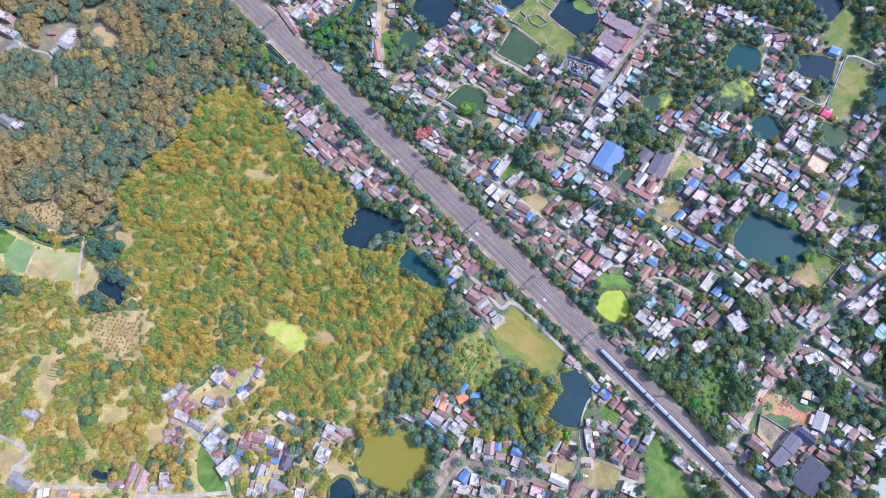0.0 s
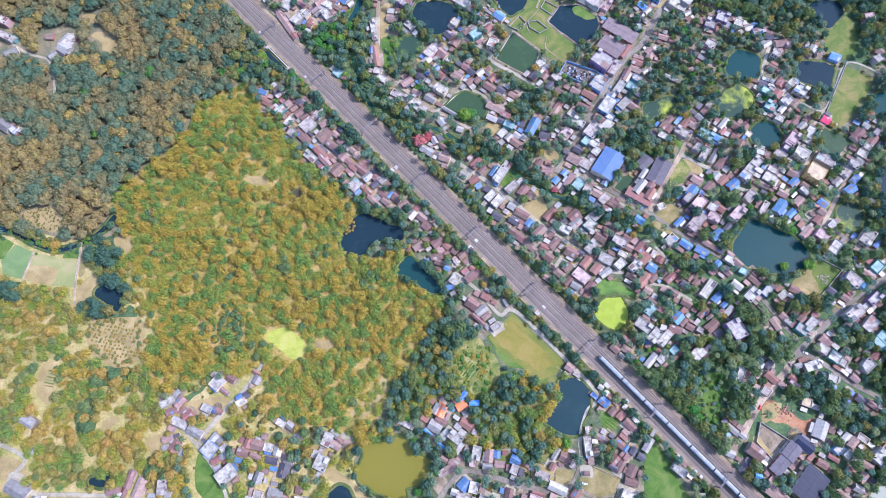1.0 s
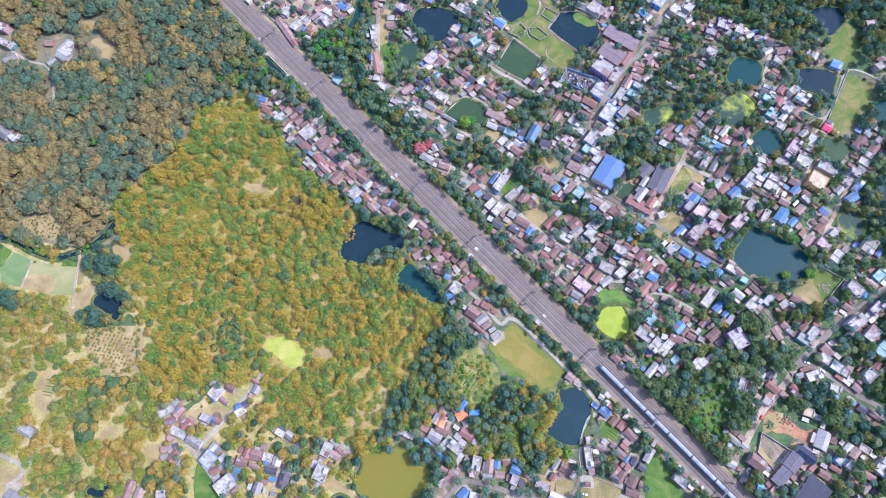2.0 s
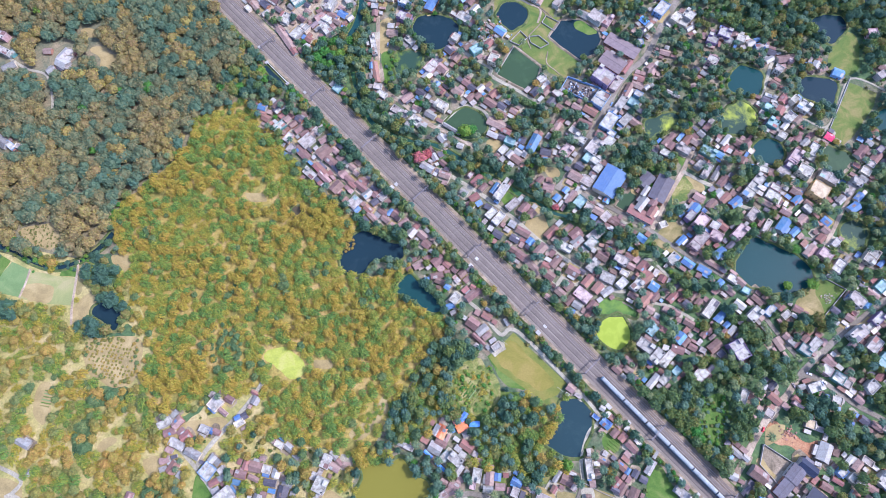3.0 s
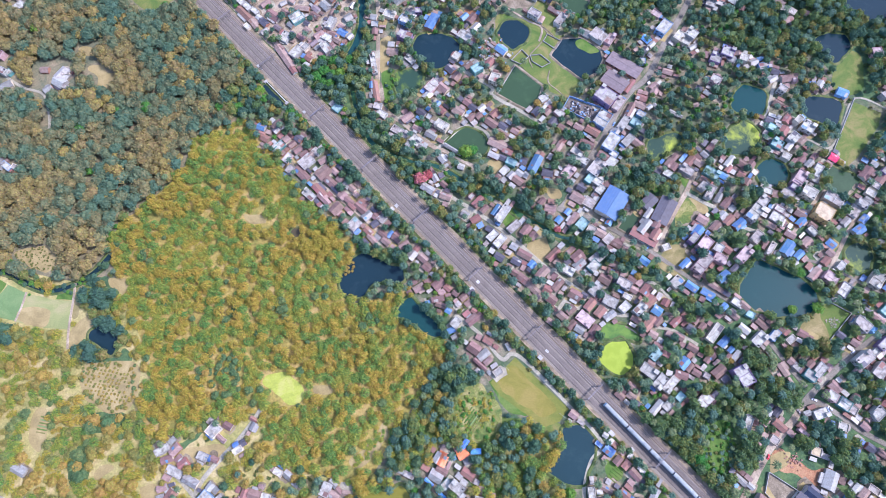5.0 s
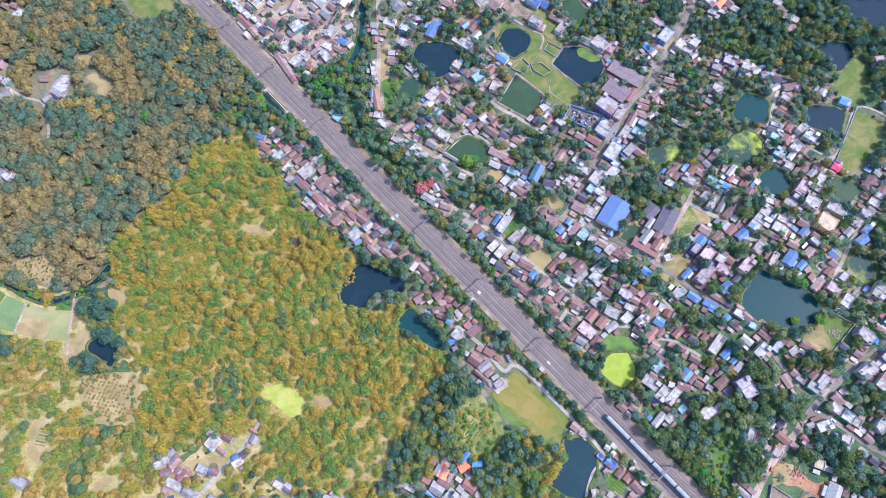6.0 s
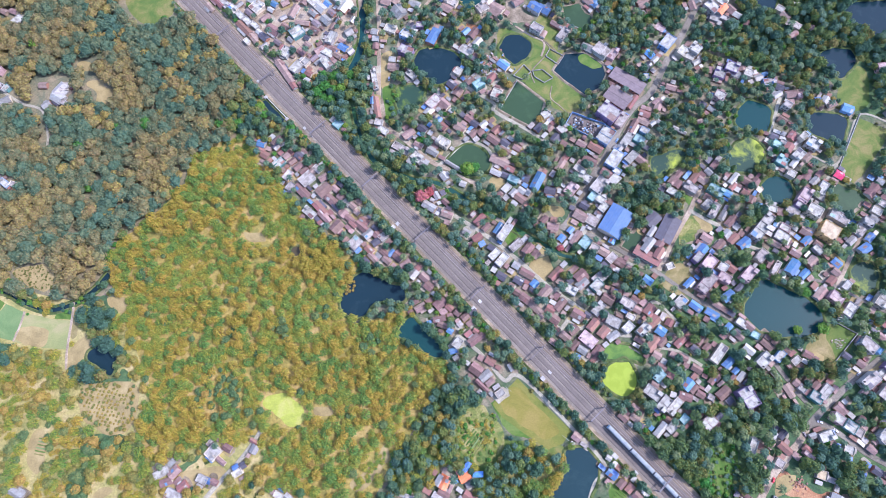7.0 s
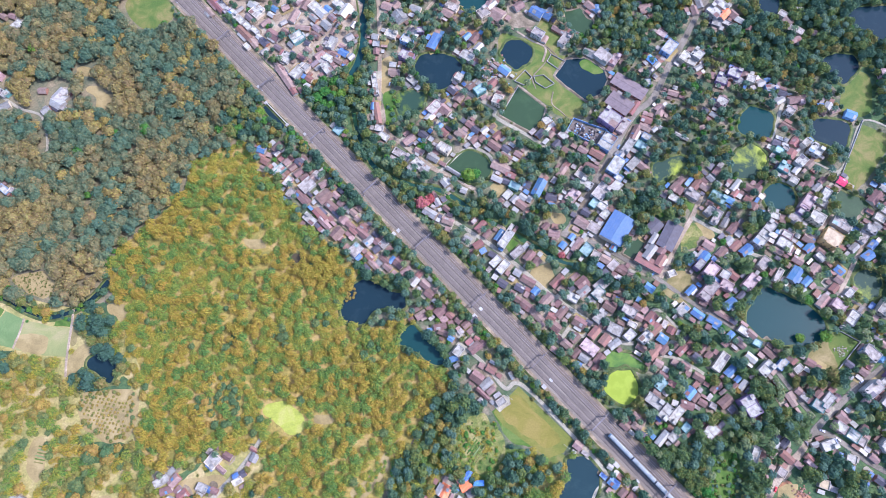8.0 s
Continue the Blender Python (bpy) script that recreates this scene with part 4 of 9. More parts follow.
def thicket(name, label, kind, rows):
    """A wood of many plants in one mesh; each plant keeps a tone of its own."""
    solids, material, _, _ = KINDS[kind]
    ready = []
    for wood, leaves in solids:
        v = np.array(list(wood[0]) + list(leaves[0]), dtype=np.float32)
        f = np.array(list(wood[1]) + [tuple(k + len(wood[0]) for k in q) for q in leaves[1]], dtype=np.int32)
        ready.append((v, f, np.r_[np.zeros(len(wood[1]), np.int32), np.ones(len(leaves[1]), np.int32)]))
    vs, fs, ms, ts, n = [], [], [], [], 0
    for x, y, r, turn, stretch, which, tone in rows:
        v, f, m = ready[which % len(ready)]
        c, s = math.cos(radians(turn)), math.sin(radians(turn))
        q = v * np.array((r, r, r * stretch), np.float32)
        vs.append(np.stack((q[:, 0] * c - q[:, 1] * s + x, q[:, 0] * s + q[:, 1] * c + y, q[:, 2]), 1))
        fs.append(f + n)
        ms.append(m)
        ts.append(np.full(len(v), tone, np.float32))
        n += len(v)
    vs, fs, ms, ts = np.concatenate(vs), np.concatenate(fs), np.concatenate(ms), np.concatenate(ts)
    me = bpy.data.meshes.new(name)
    me.vertices.add(len(vs))
    me.vertices.foreach_set("co", vs.ravel())
    me.loops.add(3 * len(fs))
    me.loops.foreach_set("vertex_index", fs.ravel())
    me.polygons.add(len(fs))
    me.polygons.foreach_set("loop_start", np.arange(0, 3 * len(fs), 3, dtype=np.int32))
    me.polygons.foreach_set("material_index", ms)
    me.attributes.new("tone", "FLOAT", "POINT").data.foreach_set("value", ts)
    me.materials.append(M["bark"])
    me.materials.append(M[material])
    me.update(calc_edges=True)
    me.shade_smooth()
    return tagged(new(name, me), label, "trees", kind="stuff")


# ---- the plain ----
def ring_of(*points):
    return [tuple(q) for q in points]


FOREST = ring_of((-632.9, 395.5), (-291.9, 385.0), (-219.4, 228.9), (-173.7, 162.1), (-186.7, 140.3), (-231.0, 123.5), (-238.9, 93.3), (-265.5, 62.1), (-294.4, 35.7), (-291.4, 0.3), (-309.5, -8.6), (-391.1, 5.7), (-521.3, 7.3))
BAMBOO = ring_of((-234.3, 120.1), (-186.6, 139.7), (-152.1, 97.4), (-119.0, 55.5), (-77.9, 18.0), (-96.0, -12.2), (-76.3, -28.2), (-37.6, -16.9), (-47.6, -42.1), (-3.2, -61.6), (-17.1, -84.6), (-50.4, -137.4), (-71.6, -167.6), (-98.1, -160.4), (-142.9, -150.5), (-150.0, -117.2), (-190.6, -119.1), (-224.8, -136.4), (-245.9, -114.3), (-241.7, -78.0), (-277.2, -12.5), (-291.3, 31.4), (-265.3, 60.5), (-236.5, 94.9))
SCRUB = ring_of((-520.8, 5.8), (-309.4, -9.6), (-274.4, -15.0), (-241.7, -78.0), (-245.0, -114.3), (-224.8, -136.4), (-196.7, -222.3), (-208.9, -260.1), (-444.4, -260.0))
HAMLET = ring_of((-224.8, -136.4), (-190.6, -120.0), (-150.0, -117.2), (-142.0, -150.5), (-98.1, -160.4), (-71.6, -167.6), (-75.4, -183.1), (-66.1, -203.1), (-87.6, -199.1), (-68.9, -245.4), (-215.0, -245.2), (-207.1, -206.7))
ORCHARD = ring_of((-14.9, -86.9), (21.4, -94.0), (34.2, -116.3), (82.8, -123.2), (69.8, -157.1), (89.9, -179.8), (59.7, -185.7), (19.3, -179.5), (-1.7, -137.7), (-36.8, -160.7), (-50.3, -141.7), (-19.4, -98.2))
GREEN_CLUMP = ring_of((-208.9, -78.9), (-197.2, -61.0), (-173.8, -65.7), (-163.0, -83.6), (-170.3, -101.0), (-192.2, -105.2))
BAMBOO_FRINGE = (
    ring_of((66.5, -138.2), (87.3, -121.1), (82.7, -138.3), (71.1, -157.1), (85.6, -180.6), (77.0, -181.7), (65.2, -163.3), (52.8, -150.8)),
    ring_of((-76.3, -28.2), (-37.6, -16.9), (-29.0, -22.9), (-47.6, -42.1), (-57.1, -37.2)),
    ring_of((-71.7, -164.7), (-45.6, -160.7), (-49.8, -169.4), (-69.3, -170.1)),
)
DARK_STANDS = (
    ring_of((-311.8, -65.7), (-301.5, -56.3), (-289.2, -58.8), (-274.6, -70.7), (-263.4, -63.8), (-257.4, -72.3), (-271.8, -80.1), (-286.1, -78.5), (-299.1, -70.5)),
    ring_of((-291.7, -43.4), (-282.7, -39.6), (-265.5, -49.4), (-263.1, -59.0), (-269.2, -56.6), (-281.8, -45.4)),
    ring_of((-312.0, -8.5), (-290.7, -3.8), (-278.3, -15.0), (-276.3, -34.8), (-295.1, -37.0), (-304.4, -24.6)),
    ring_of((-82.5, 11.9), (-73.2, 25.7), (-48.6, 15.1), (-36.4, 4.7), (-42.6, -0.3), (-53.3, 7.4), (-70.5, 15.3)),
    ring_of((-26.6, -30.2), (-14.8, -32.8), (-0.8, -47.4), (-0.9, -59.2), (-7.8, -54.5), (-14.8, -43.4)),
    ring_of((-380.1, -45.8), (-359.1, -42.7), (-356.0, -58.1), (-377.0, -60.3)),
    ring_of((-193.4, -114.7), (-200.8, -130.0), (-213.5, -136.4), (-206.3, -140.8), (-188.4, -119.1)),
    ring_of((-235.5, -182.5), (-218.9, -182.6), (-217.3, -194.7), (-231.2, -194.7)),
    ring_of((-291.9, -140.3), (-279.1, -136.0), (-279.4, -161.6), (-292.4, -163.6)),
    ring_of((-284.9, -114.0), (-255.1, -114.2), (-255.8, -125.3), (-280.5, -127.3)),
    ring_of((-207.9, 168.9), (-187.3, 177.7), (-172.9, 165.2), (-176.7, 147.2), (-200.2, 144.7)),
    ring_of((-12.6, -80.1), (12.6, -80.3), (16.8, -98.5), (-10.4, -98.2)),
)
CLEARING = ring_of((-295.5, -81.2), (-279.3, -76.7), (-254.6, -78.8), (-254.4, -103.0), (-267.1, -110.6), (-289.6, -99.6))
BRIGHT_TREES = ((-116.0, 188.1, 6.0), (-107.6, 197.6, 6.0), (-123.6, 182.3, 5.5), (-101.8, 185.5, 5.5), (-110.1, 174.9, 5.0), (-92.9, 199.8, 5.0), (-119.4, 200.3, 5.0), (-26.7, 133.1, 3.5), (282.0, -6.3, 4.5), (290.3, -35.4, 5.5), (12.3, 104.8, 6.5), (217.2, 189.2, 4.5), (-174.8, 167.4, 5.5), (-169.5, 160.2, 4.5), (-192.1, 151.2, 5.5), (-145.0, 146.3, 4.8), (-109.4, 185.4, 5.0), (-116.9, 176.3, 4.5), (-224.5, 175.6, 4.0), (-303.2, 151.8, 4.5), (-294.5, 154.0, 3.6), (182.7, -148.1, 5.0), (185.4, -153.5, 4.2), (270.8, -36.2, 4.0), (-29.7, 134.1, 3.4), (222.3, 43.2, 3.2), (18.5, 106.3, 5.0), (11.8, 103.0, 4.0), (85.4, -171.4, 4.5))
GROVES = (
    ring_of((-130.6, 214.0), (-84.3, 206.6), (-71.8, 148.1), (-50.5, 124.2), (-9.5, 83.8), (20.6, 83.3), (50.0, 64.8), (79.0, 52.5), (97.4, 33.7), (125.2, 17.8), (166.9, 5.6), (160.4, -11.3), (114.8, 7.8), (77.7, 28.8), (39.8, 55.8), (0.4, 68.8), (-27.0, 69.3), (-49.8, 84.5), (-81.5, 124.8), (-103.6, 156.5), (-131.3, 179.6)),
    ring_of((137.3, -106.1), (184.7, -117.4), (222.4, -100.1), (217.9, -160.0), (224.5, -172.3), (201.4, -186.2), (167.5, -152.2), (140.3, -121.4)),
    ring_of((276.5, 270.0), (348.8, 320.0), (455.4, 317.5), (430.4, 212.1), (376.6, 150.3), (327.2, 202.2), (256.3, 203.5)),
    ring_of((150.7, 86.6), (185.4, 86.0), (185.4, 64.2), (148.4, 62.1)),
    ring_of((140.5, 292.0), (190.8, 310.5), (214.8, 284.0), (199.9, 246.6), (147.5, 247.7)),
)


def watercourse(material, width, label, *points):
    """A stream as a winding strip of water between banks."""
    line, left, right = smooth(points, False, 7), [], []
    for k, q in enumerate(line):
        d = (line[min(k + 1, len(line) - 1)] - line[max(k - 1, 0)]).normalized()
        s = width / 2 * (1 + 0.5 * noise.noise(Vector((q.x * 0.05, q.y * 0.05, 9.0))))
        left.append(Vector((q.x - d.y * s, q.y + d.x * s)))
        right.append(Vector((q.x + d.y * s, q.y - d.x * s)))
    ring = left + right[::-1]
    block(offset_ring(ring, 0.5))
    sheet_of("stream", ring, 0.1, material, "structure", label, "stream")
    for name, edge, side in (("stream_bank", left, 1), ("stream_bank", right, -1)):
        v = []
        for k, q in enumerate(edge):
            d = (edge[min(k + 1, len(edge) - 1)] - edge[max(k - 1, 0)]).normalized() * side
            v += [(q.x - d.y * far, q.y + d.x * far, z) for far, z in ((-0.5, 0.0), (0.4, 0.6), (2.2, 0.0))]
        f = [(3 * k + j, 3 * k + j + 3, 3 * k + j + 4, 3 * k + j + 1) for k in range(len(edge) - 1) for j in range(2)]
        tagged(new(name, mesh_of(name, v, f, "bank")), "low grassy bank of a stream", "bank", kind="structure")


CANAL_ROWS = ring_of((-228.6, 294.9), (-98.5, 292.1), (-90.8, 262.3), (-99.7, 219.1), (-126.2, 201.6), (-158.7, 214.2), (-184.1, 231.7))
FAR = 4000
ground = tagged(new("ground", mesh_of("ground", [(-FAR, -FAR, 0), (FAR, -FAR, 0), (FAR, FAR, 0), (-FAR, FAR, 0)], [(0, 1, 2, 3)], "ground")),
                "flat plain of bare earth and thin grass", "ground", kind="structure")
sheet_of("forest_floor", ragged(smooth(FOREST, True, 6), 4, 2), 0.02, "forest_floor", "structure", "shaded brown forest floor with leaf litter", "ground")
sheet_of("bamboo_floor", ragged(smooth(BAMBOO, True, 6), 4, 3), 0.03, "bamboo_floor", "structure", "dry ochre leaf litter under bamboo", "ground")
sheet_of("scrub_floor", ragged(smooth(SCRUB, True, 6), 4, 4), 0.025, "scrub_floor", "structure", "dry ochre ground under scrub", "ground")
sheet_of("hamlet_floor", ragged(smooth(HAMLET, True, 6), 4, 5), 0.022, "scrub_floor", "structure", "dry sandy ground round the southern hamlet", "ground")
for number, grove in enumerate(GROVES + DARK_STANDS):
    sheet_of("grove_floor", ragged(smooth(grove, True, 5), 3, 6 + number), 0.034 + 0.001 * number, "grove_floor", "structure", "dark green undergrowth below trees", "ground")
sheet_of("wood_floor", ragged(smooth(ring_of((165.0, -60.0), (182.0, 30.0), (240.0, 60.0), (420.0, 40.0), (440.0, -250.0), (230.0, -260.0), (205.0, -205.0), (150.0, -125.0)), True, 6), 4, 41), 0.018, "grove_floor", "structure", "dark green undergrowth round the south-eastern houses", "ground")
sheet_of("orchard_floor", ragged(smooth(ORCHARD, True, 5), 3, 31), 0.028, "meadow", "structure", "rough green undergrowth among scrub trees", "ground")

# fields, yards and clearings
patch("sand", "yard", "ochre earth yard before a house", (31.6, 95.6), (36.7, 99.9), (44.6, 95.4), (40.3, 85.7), (33.4, 88.0))
patch("sand", "yard", "ochre earth yard under trees", (81.4, 69.2), (91.2, 70.2), (94.1, 62.8), (85.8, 60.8))
patch("green_grass", "lawn", "small green garden plot", (194.6, 77.4), (199.8, 79.5), (207.0, 75.1), (200.7, 71.0))
patch("green_grass", "vegetable_plot", "green vegetable beds between houses", (289.9, 56.4), (299.6, 57.3), (304.2, 51.1), (293.4, 49.1))
patch("green_grass", "lawn", "green garden beside the ochre house", (298.9, 43.0), (309.6, 39.8), (305.7, 33.8), (295.9, 36.9))
patch("brown_earth", "yard", "tan work yard with rubble", (196.2, 53.8), (205.3, 50.1), (202.2, 36.9), (191.0, 38.5))
patch("green_grass", "vegetable_plot", "lush green garden by the pond lane", (113.4, -147.7), (120.4, -147.8), (126.4, -157.4), (122.5, -162.8), (113.4, -158.6))
patch("green_grass", "meadow_plot", "lush green grass glade in the eastern wood", (188.9, -135.6), (198.4, -122.7), (208.2, -120.3), (211.7, -131.5), (207.4, -143.8), (200.2, -158.7), (190.2, -157.9), (183.8, -149.0))
patch("ballast", "storage_yard", "dark bare storage yard inside a blue wall", (107.6, 158.2), (134.1, 146.4), (125.9, 133.1), (101.7, 148.2), soft=False)
patch("green_grass", "verge", "lush green verge along the pitch", (27.1, -89.4), (35.2, -88.5), (44.5, -102.5), (56.4, -112.9), (54.0, -117.1), (42.3, -112.8), (33.9, -102.5))
patch("pitch_grass", "football_pitch", "football pitch of short yellow-green grass", (48.9, -72.3), (88.8, -111.9), (80.7, -121.0), (69.4, -125.3), (35.6, -101.7), (28.7, -91.3), soft=False)
patch("dry_grass", "worn_ground", "worn brown middle of the football pitch", (46.5, -78.5), (62.0, -92.5), (77.5, -108.5), (76.0, -115.5), (66.0, -117.5), (50.5, -107.0), (37.5, -96.5), (35.5, -88.5))
patch("meadow", "playing_field", "worn green playing field", (360.3, 150.1), (381.8, 139.1), (376.6, 126.5), (352.6, 97.0), (341.6, 88.3), (333.0, 102.4), soft=False)
patch("sand", "yard", "pale sandy strip beside the canal lane", (-66.7, 220.8), (-54.5, 225.6), (-56.6, 202.0), (-59.5, 188.6), (-65.9, 189.9))
patch("green_grass", "meadow_plot", "lush green bank of the marshy pool", (-64.5, 184.5), (-57.4, 191.4), (-51.1, 188.3), (-51.9, 174.9), (-49.1, 163.4), (-56.7, 157.8), (-63.0, 164.7))
patch("green_grass", "meadow_plot", "bright green weeds along the canal", (-97.7, 215.1), (-89.9, 237.1), (-85.8, 227.5), (-90.1, 215.0))
patch("sand", "yard", "tan yard with timber beside the dirt lane", (196.8, 54.0), (201.6, 61.8), (211.9, 59.0), (217.7, 48.6), (206.7, 45.1), (198.1, 45.2))
patch("crop", "crop_field", "pale green paddy field", (-372.2, -9.9), (-356.2, -16.9), (-359.5, -40.4), (-377.0, -36.5), (-381.6, -24.5), soft=False)
patch("green_grass", "crop_field", "bright green field strip", (-395.3, 6.6), (-384.3, -3.4), (-373.4, -8.9), (-380.0, -23.0), (-393.4, -22.9), soft=False)
patch("pale_crop", "crop_field", "pale yellow-green stubble field", (-355.2, -17.4), (-331.0, -22.9), (-316.0, -24.0), (-315.0, -47.8), (-332.2, -46.7), (-359.8, -41.3), soft=False)
patch("sand", "crop_field", "bare tan corner of the stubble field", (-354.7, -29.0), (-333.1, -32.0), (-334.3, -45.3), (-357.1, -40.4))
patch("green_grass", "crop_field", "small bright green field", (-328.0, -13.7), (-315.8, -8.9), (-314.6, -24.0), (-329.2, -22.5), soft=False)
patch("fallow", "yard", "grey fallow strip beside the field", (-314.3, -11.9), (-305.5, -10.0), (-307.0, -23.6), (-308.4, -37.0), (-312.7, -37.0))
patch("sand", "clearing", "sandy path by the dark pool", (-311.5, -46.4), (-298.2, -36.1), (-291.3, -42.8), (-297.3, -52.1), (-304.3, -59.9), (-311.6, -61.3))
patch("sand", "clearing", "sandy clearing dotted with small bushes", (-297.6, -79.8), (-279.7, -73.9), (-252.2, -76.0), (-251.8, -105.3), (-266.6, -114.2), (-291.6, -101.4))
patch("sand", "clearing", "bare sandy ground in the wood", (-372.7, 17.9), (-354.8, 23.4), (-338.3, 20.5), (-334.2, 8.5), (-343.2, 1.0), (-361.7, 7.4))
patch("sand", "clearing", "small sandy clearing in the forest", (-341.0, 197.8), (-326.9, 200.6), (-322.2, 191.9), (-311.8, 190.5), (-311.2, 177.1), (-325.9, 175.6), (-329.5, 187.2))
patch("sand", "clearing", "small bare patch in the forest", (-353.3, 219.1), (-341.4, 220.8), (-336.7, 212.3), (-346.4, 210.6))
patch("sand", "yard", "bare sandy yard beside houses", (62.9, 22.3), (78.6, 27.2), (82.6, 13.3), (74.0, 4.8), (61.1, 14.1), soft=False)
patch("fallow", "yard", "fenced dry grass plot", (76.6, -188.5), (90.3, -191.8), (87.8, -204.4), (75.4, -200.4), soft=False)
patch("fallow", "yard", "dry open plot behind houses", (95.9, -185.0), (125.5, -195.1), (122.4, -205.7), (106.6, -210.7), (93.8, -202.9), soft=False)
patch("green_grass", "meadow_plot", "lush green meadow beside the line", (148.2, -171.1), (157.1, -176.0), (168.2, -200.0), (183.6, -225.1), (178.0, -236.3), (147.5, -236.3), (140.6, -203.8))
block(ring_of((235.7, -141.8), (245.3, -138.4), (255.1, -141.9), (261.9, -147.0), (277.0, -151.2), (280.6, -157.0), (273.5, -170.1), (263.2, -168.4), (253.2, -165.1), (244.7, -157.7), (234.7, -156.0)), True)
patch("red_earth", "yard", "red brick-dust yard", (238.3, -144.7), (245.0, -140.6), (251.9, -147.7), (259.8, -151.9), (267.5, -156.5), (274.3, -154.5), (281.3, -155.8), (272.2, -165.6), (262.7, -166.8), (255.4, -160.2), (245.9, -158.1), (237.8, -152.7))
patch("sand", "yard", "pale sandy yard entrance", (238.1, -145.5), (252.7, -143.5), (246.8, -152.7), (235.3, -158.0))
patch("brown_earth", "yard", "walled bare brown plot", (234.4, -158.0), (253.4, -171.6), (242.0, -184.4), (229.9, -170.3), soft=False)
patch("sand", "yard", "spilt sand by the walled plot", (226.9, -168.2), (230.4, -167.0), (233.8, -172.3), (238.9, -177.6), (243.6, -182.0), (239.2, -185.6), (232.5, -180.4), (226.9, -173.5))
patch("meadow", "meadow_plot", "thin grass field beside the teal pond", (276.0, -51.3), (296.2, -35.0), (302.0, -30.5), (318.0, -39.0), (301.0, -59.5), (283.0, -57.5))
patch("fallow", "dry_plot", "tan dry grass at the edge of the field", (275.9, -50.9), (285.1, -42.1), (294.2, -36.5), (294.6, -44.1), (297.6, -58.0), (291.2, -59.6), (283.0, -57.5))
patch("brown_earth", "yard", "bare red-brown roadside earth", (304.9, -70.7), (310.6, -68.6), (310.6, -72.9), (304.8, -75.4))
patch("meadow", "meadow_plot", "open meadow between the ponds", (54.3, 206.6), (80.0, 218.7), (105.5, 224.5), (99.3, 202.5), (118.4, 179.8), (110.9, 161.1), (95.4, 162.7), (83.0, 175.0), (62.8, 193.9))
patch("meadow", "meadow_plot", "open meadow north of the ponds", (44.5, 248.4), (68.2, 244.3), (86.2, 264.5), (101.1, 247.3), (95.7, 218.2), (89.5, 200.5), (69.1, 205.6), (45.8, 206.0))
patch("green_grass", "meadow_plot", "bright green verge by the lane", (-194.4, -178.6), (-176.0, -195.6), (-167.1, -211.5), (-180.6, -213.4), (-194.7, -202.8))
patch("meadow", "crop_field", "pale green field in the wood", (-318.0, 287.6), (-307.5, 303.1), (-278.4, 302.5), (-269.7, 275.0), (-286.2, 258.7), (-305.1, 268.0))
patch("garden", "vegetable_plot", "rough yellow-green vegetable garden", (4.6, -99.7), (19.4, -92.4), (26.8, -99.8), (36.7, -111.9), (34.0, -126.7), (20.7, -135.0), (11.2, -133.8), (1.7, -121.2))
patch("meadow", "meadow_plot", "green meadow beside a pond", (359.7, 201.5), (376.5, 197.4), (369.4, 162.3), (348.4, 159.2), (345.7, 177.3))
patch("garden", "yard", "weedy lot beside the long shed", (189.6, 45.5), (198.6, 60.2), (207.0, 53.2), (203.6, 41.1), (189.5, 36.0), clear=False)
patch("fallow", "yard", "weedy lot at the street bend", (169.1, 3.5), (181.7, 18.6), (194.2, 15.3), (195.2, -3.3), (180.7, -6.6))
patch("green_grass", "lawn", "small bright green lawn", (41.4, 44.5), (52.0, 52.9), (55.1, 45.4), (45.5, 36.1), soft=False)
patch("sand", "clearing", "pale clearing beside the southern track", (-351.5, -180.0), (-329.3, -184.6), (-327.9, -198.3), (-348.0, -196.3), (-367.0, -190.1))
patch("lime_grass", "meadow_plot", "bright lime-yellow grass patch", (-151.3, -89.8), (-141.2, -83.5), (-129.5, -85.4), (-119.9, -92.8), (-117.0, -102.8), (-128.0, -108.5), (-137.6, -100.8))
patch("sand", "clearing", "bare sandy ground in the scrub", (-329.6, -113.7), (-320.1, -110.2), (-316.3, -135.8), (-322.6, -140.9), (-329.9, -131.3))
patch("sand", "clearing", "bare sandy path in the scrub", (-273.5, -156.6), (-267.6, -151.1), (-259.2, -153.3), (-266.3, -159.6), (-269.2, -163.7))
patch("sand", "clearing", "sandy track through the bamboo edge", (-80.1, -149.2), (-65.9, -137.3), (-53.0, -120.1), (-49.7, -128.0), (-60.0, -144.2), (-72.0, -154.3))
patch("sand", "clearing", "bare ground by the bamboo", (-110.7, -92.9), (-96.9, -93.9), (-95.7, -100.2), (-107.5, -100.2))
patch("sand", "clearing", "bare ground by the bamboo", (-178.6, 50.0), (-163.5, 48.7), (-160.4, 41.7), (-172.9, 42.4))
patch("sand", "clearing", "bare ground near the pond", (-288.0, -5.8), (-273.3, -6.0), (-269.2, -17.6), (-281.7, -14.9))
patch("sand", "yard", "sandy hamlet yard", (-210.8, -140.7), (-179.8, -136.6), (-176.7, -145.2), (-191.9, -149.4), (-203.3, -147.2))
patch("sand", "yard", "sandy yard beside the olive pond", (-93.2, -189.1), (-79.1, -197.2), (-66.0, -207.1), (-67.9, -211.8), (-87.5, -201.1), (-97.3, -194.3))
patch("brown_earth", "yard", "bare orange earth beside the pond", (-17.2, -198.6), (-7.4, -196.2), (-4.5, -203.3), (-11.7, -208.0))
patch("sand", "clearing", "bare yard in the scrub hamlet", (-237.5, -168.1), (-227.8, -164.8), (-221.1, -172.3), (-230.4, -178.4))
patch("brown_earth", "yard", "bare village yard", (53.8, 286.2), (69.2, 268.0), (78.5, 260.2), (68.7, 255.4), (55.5, 258.8))
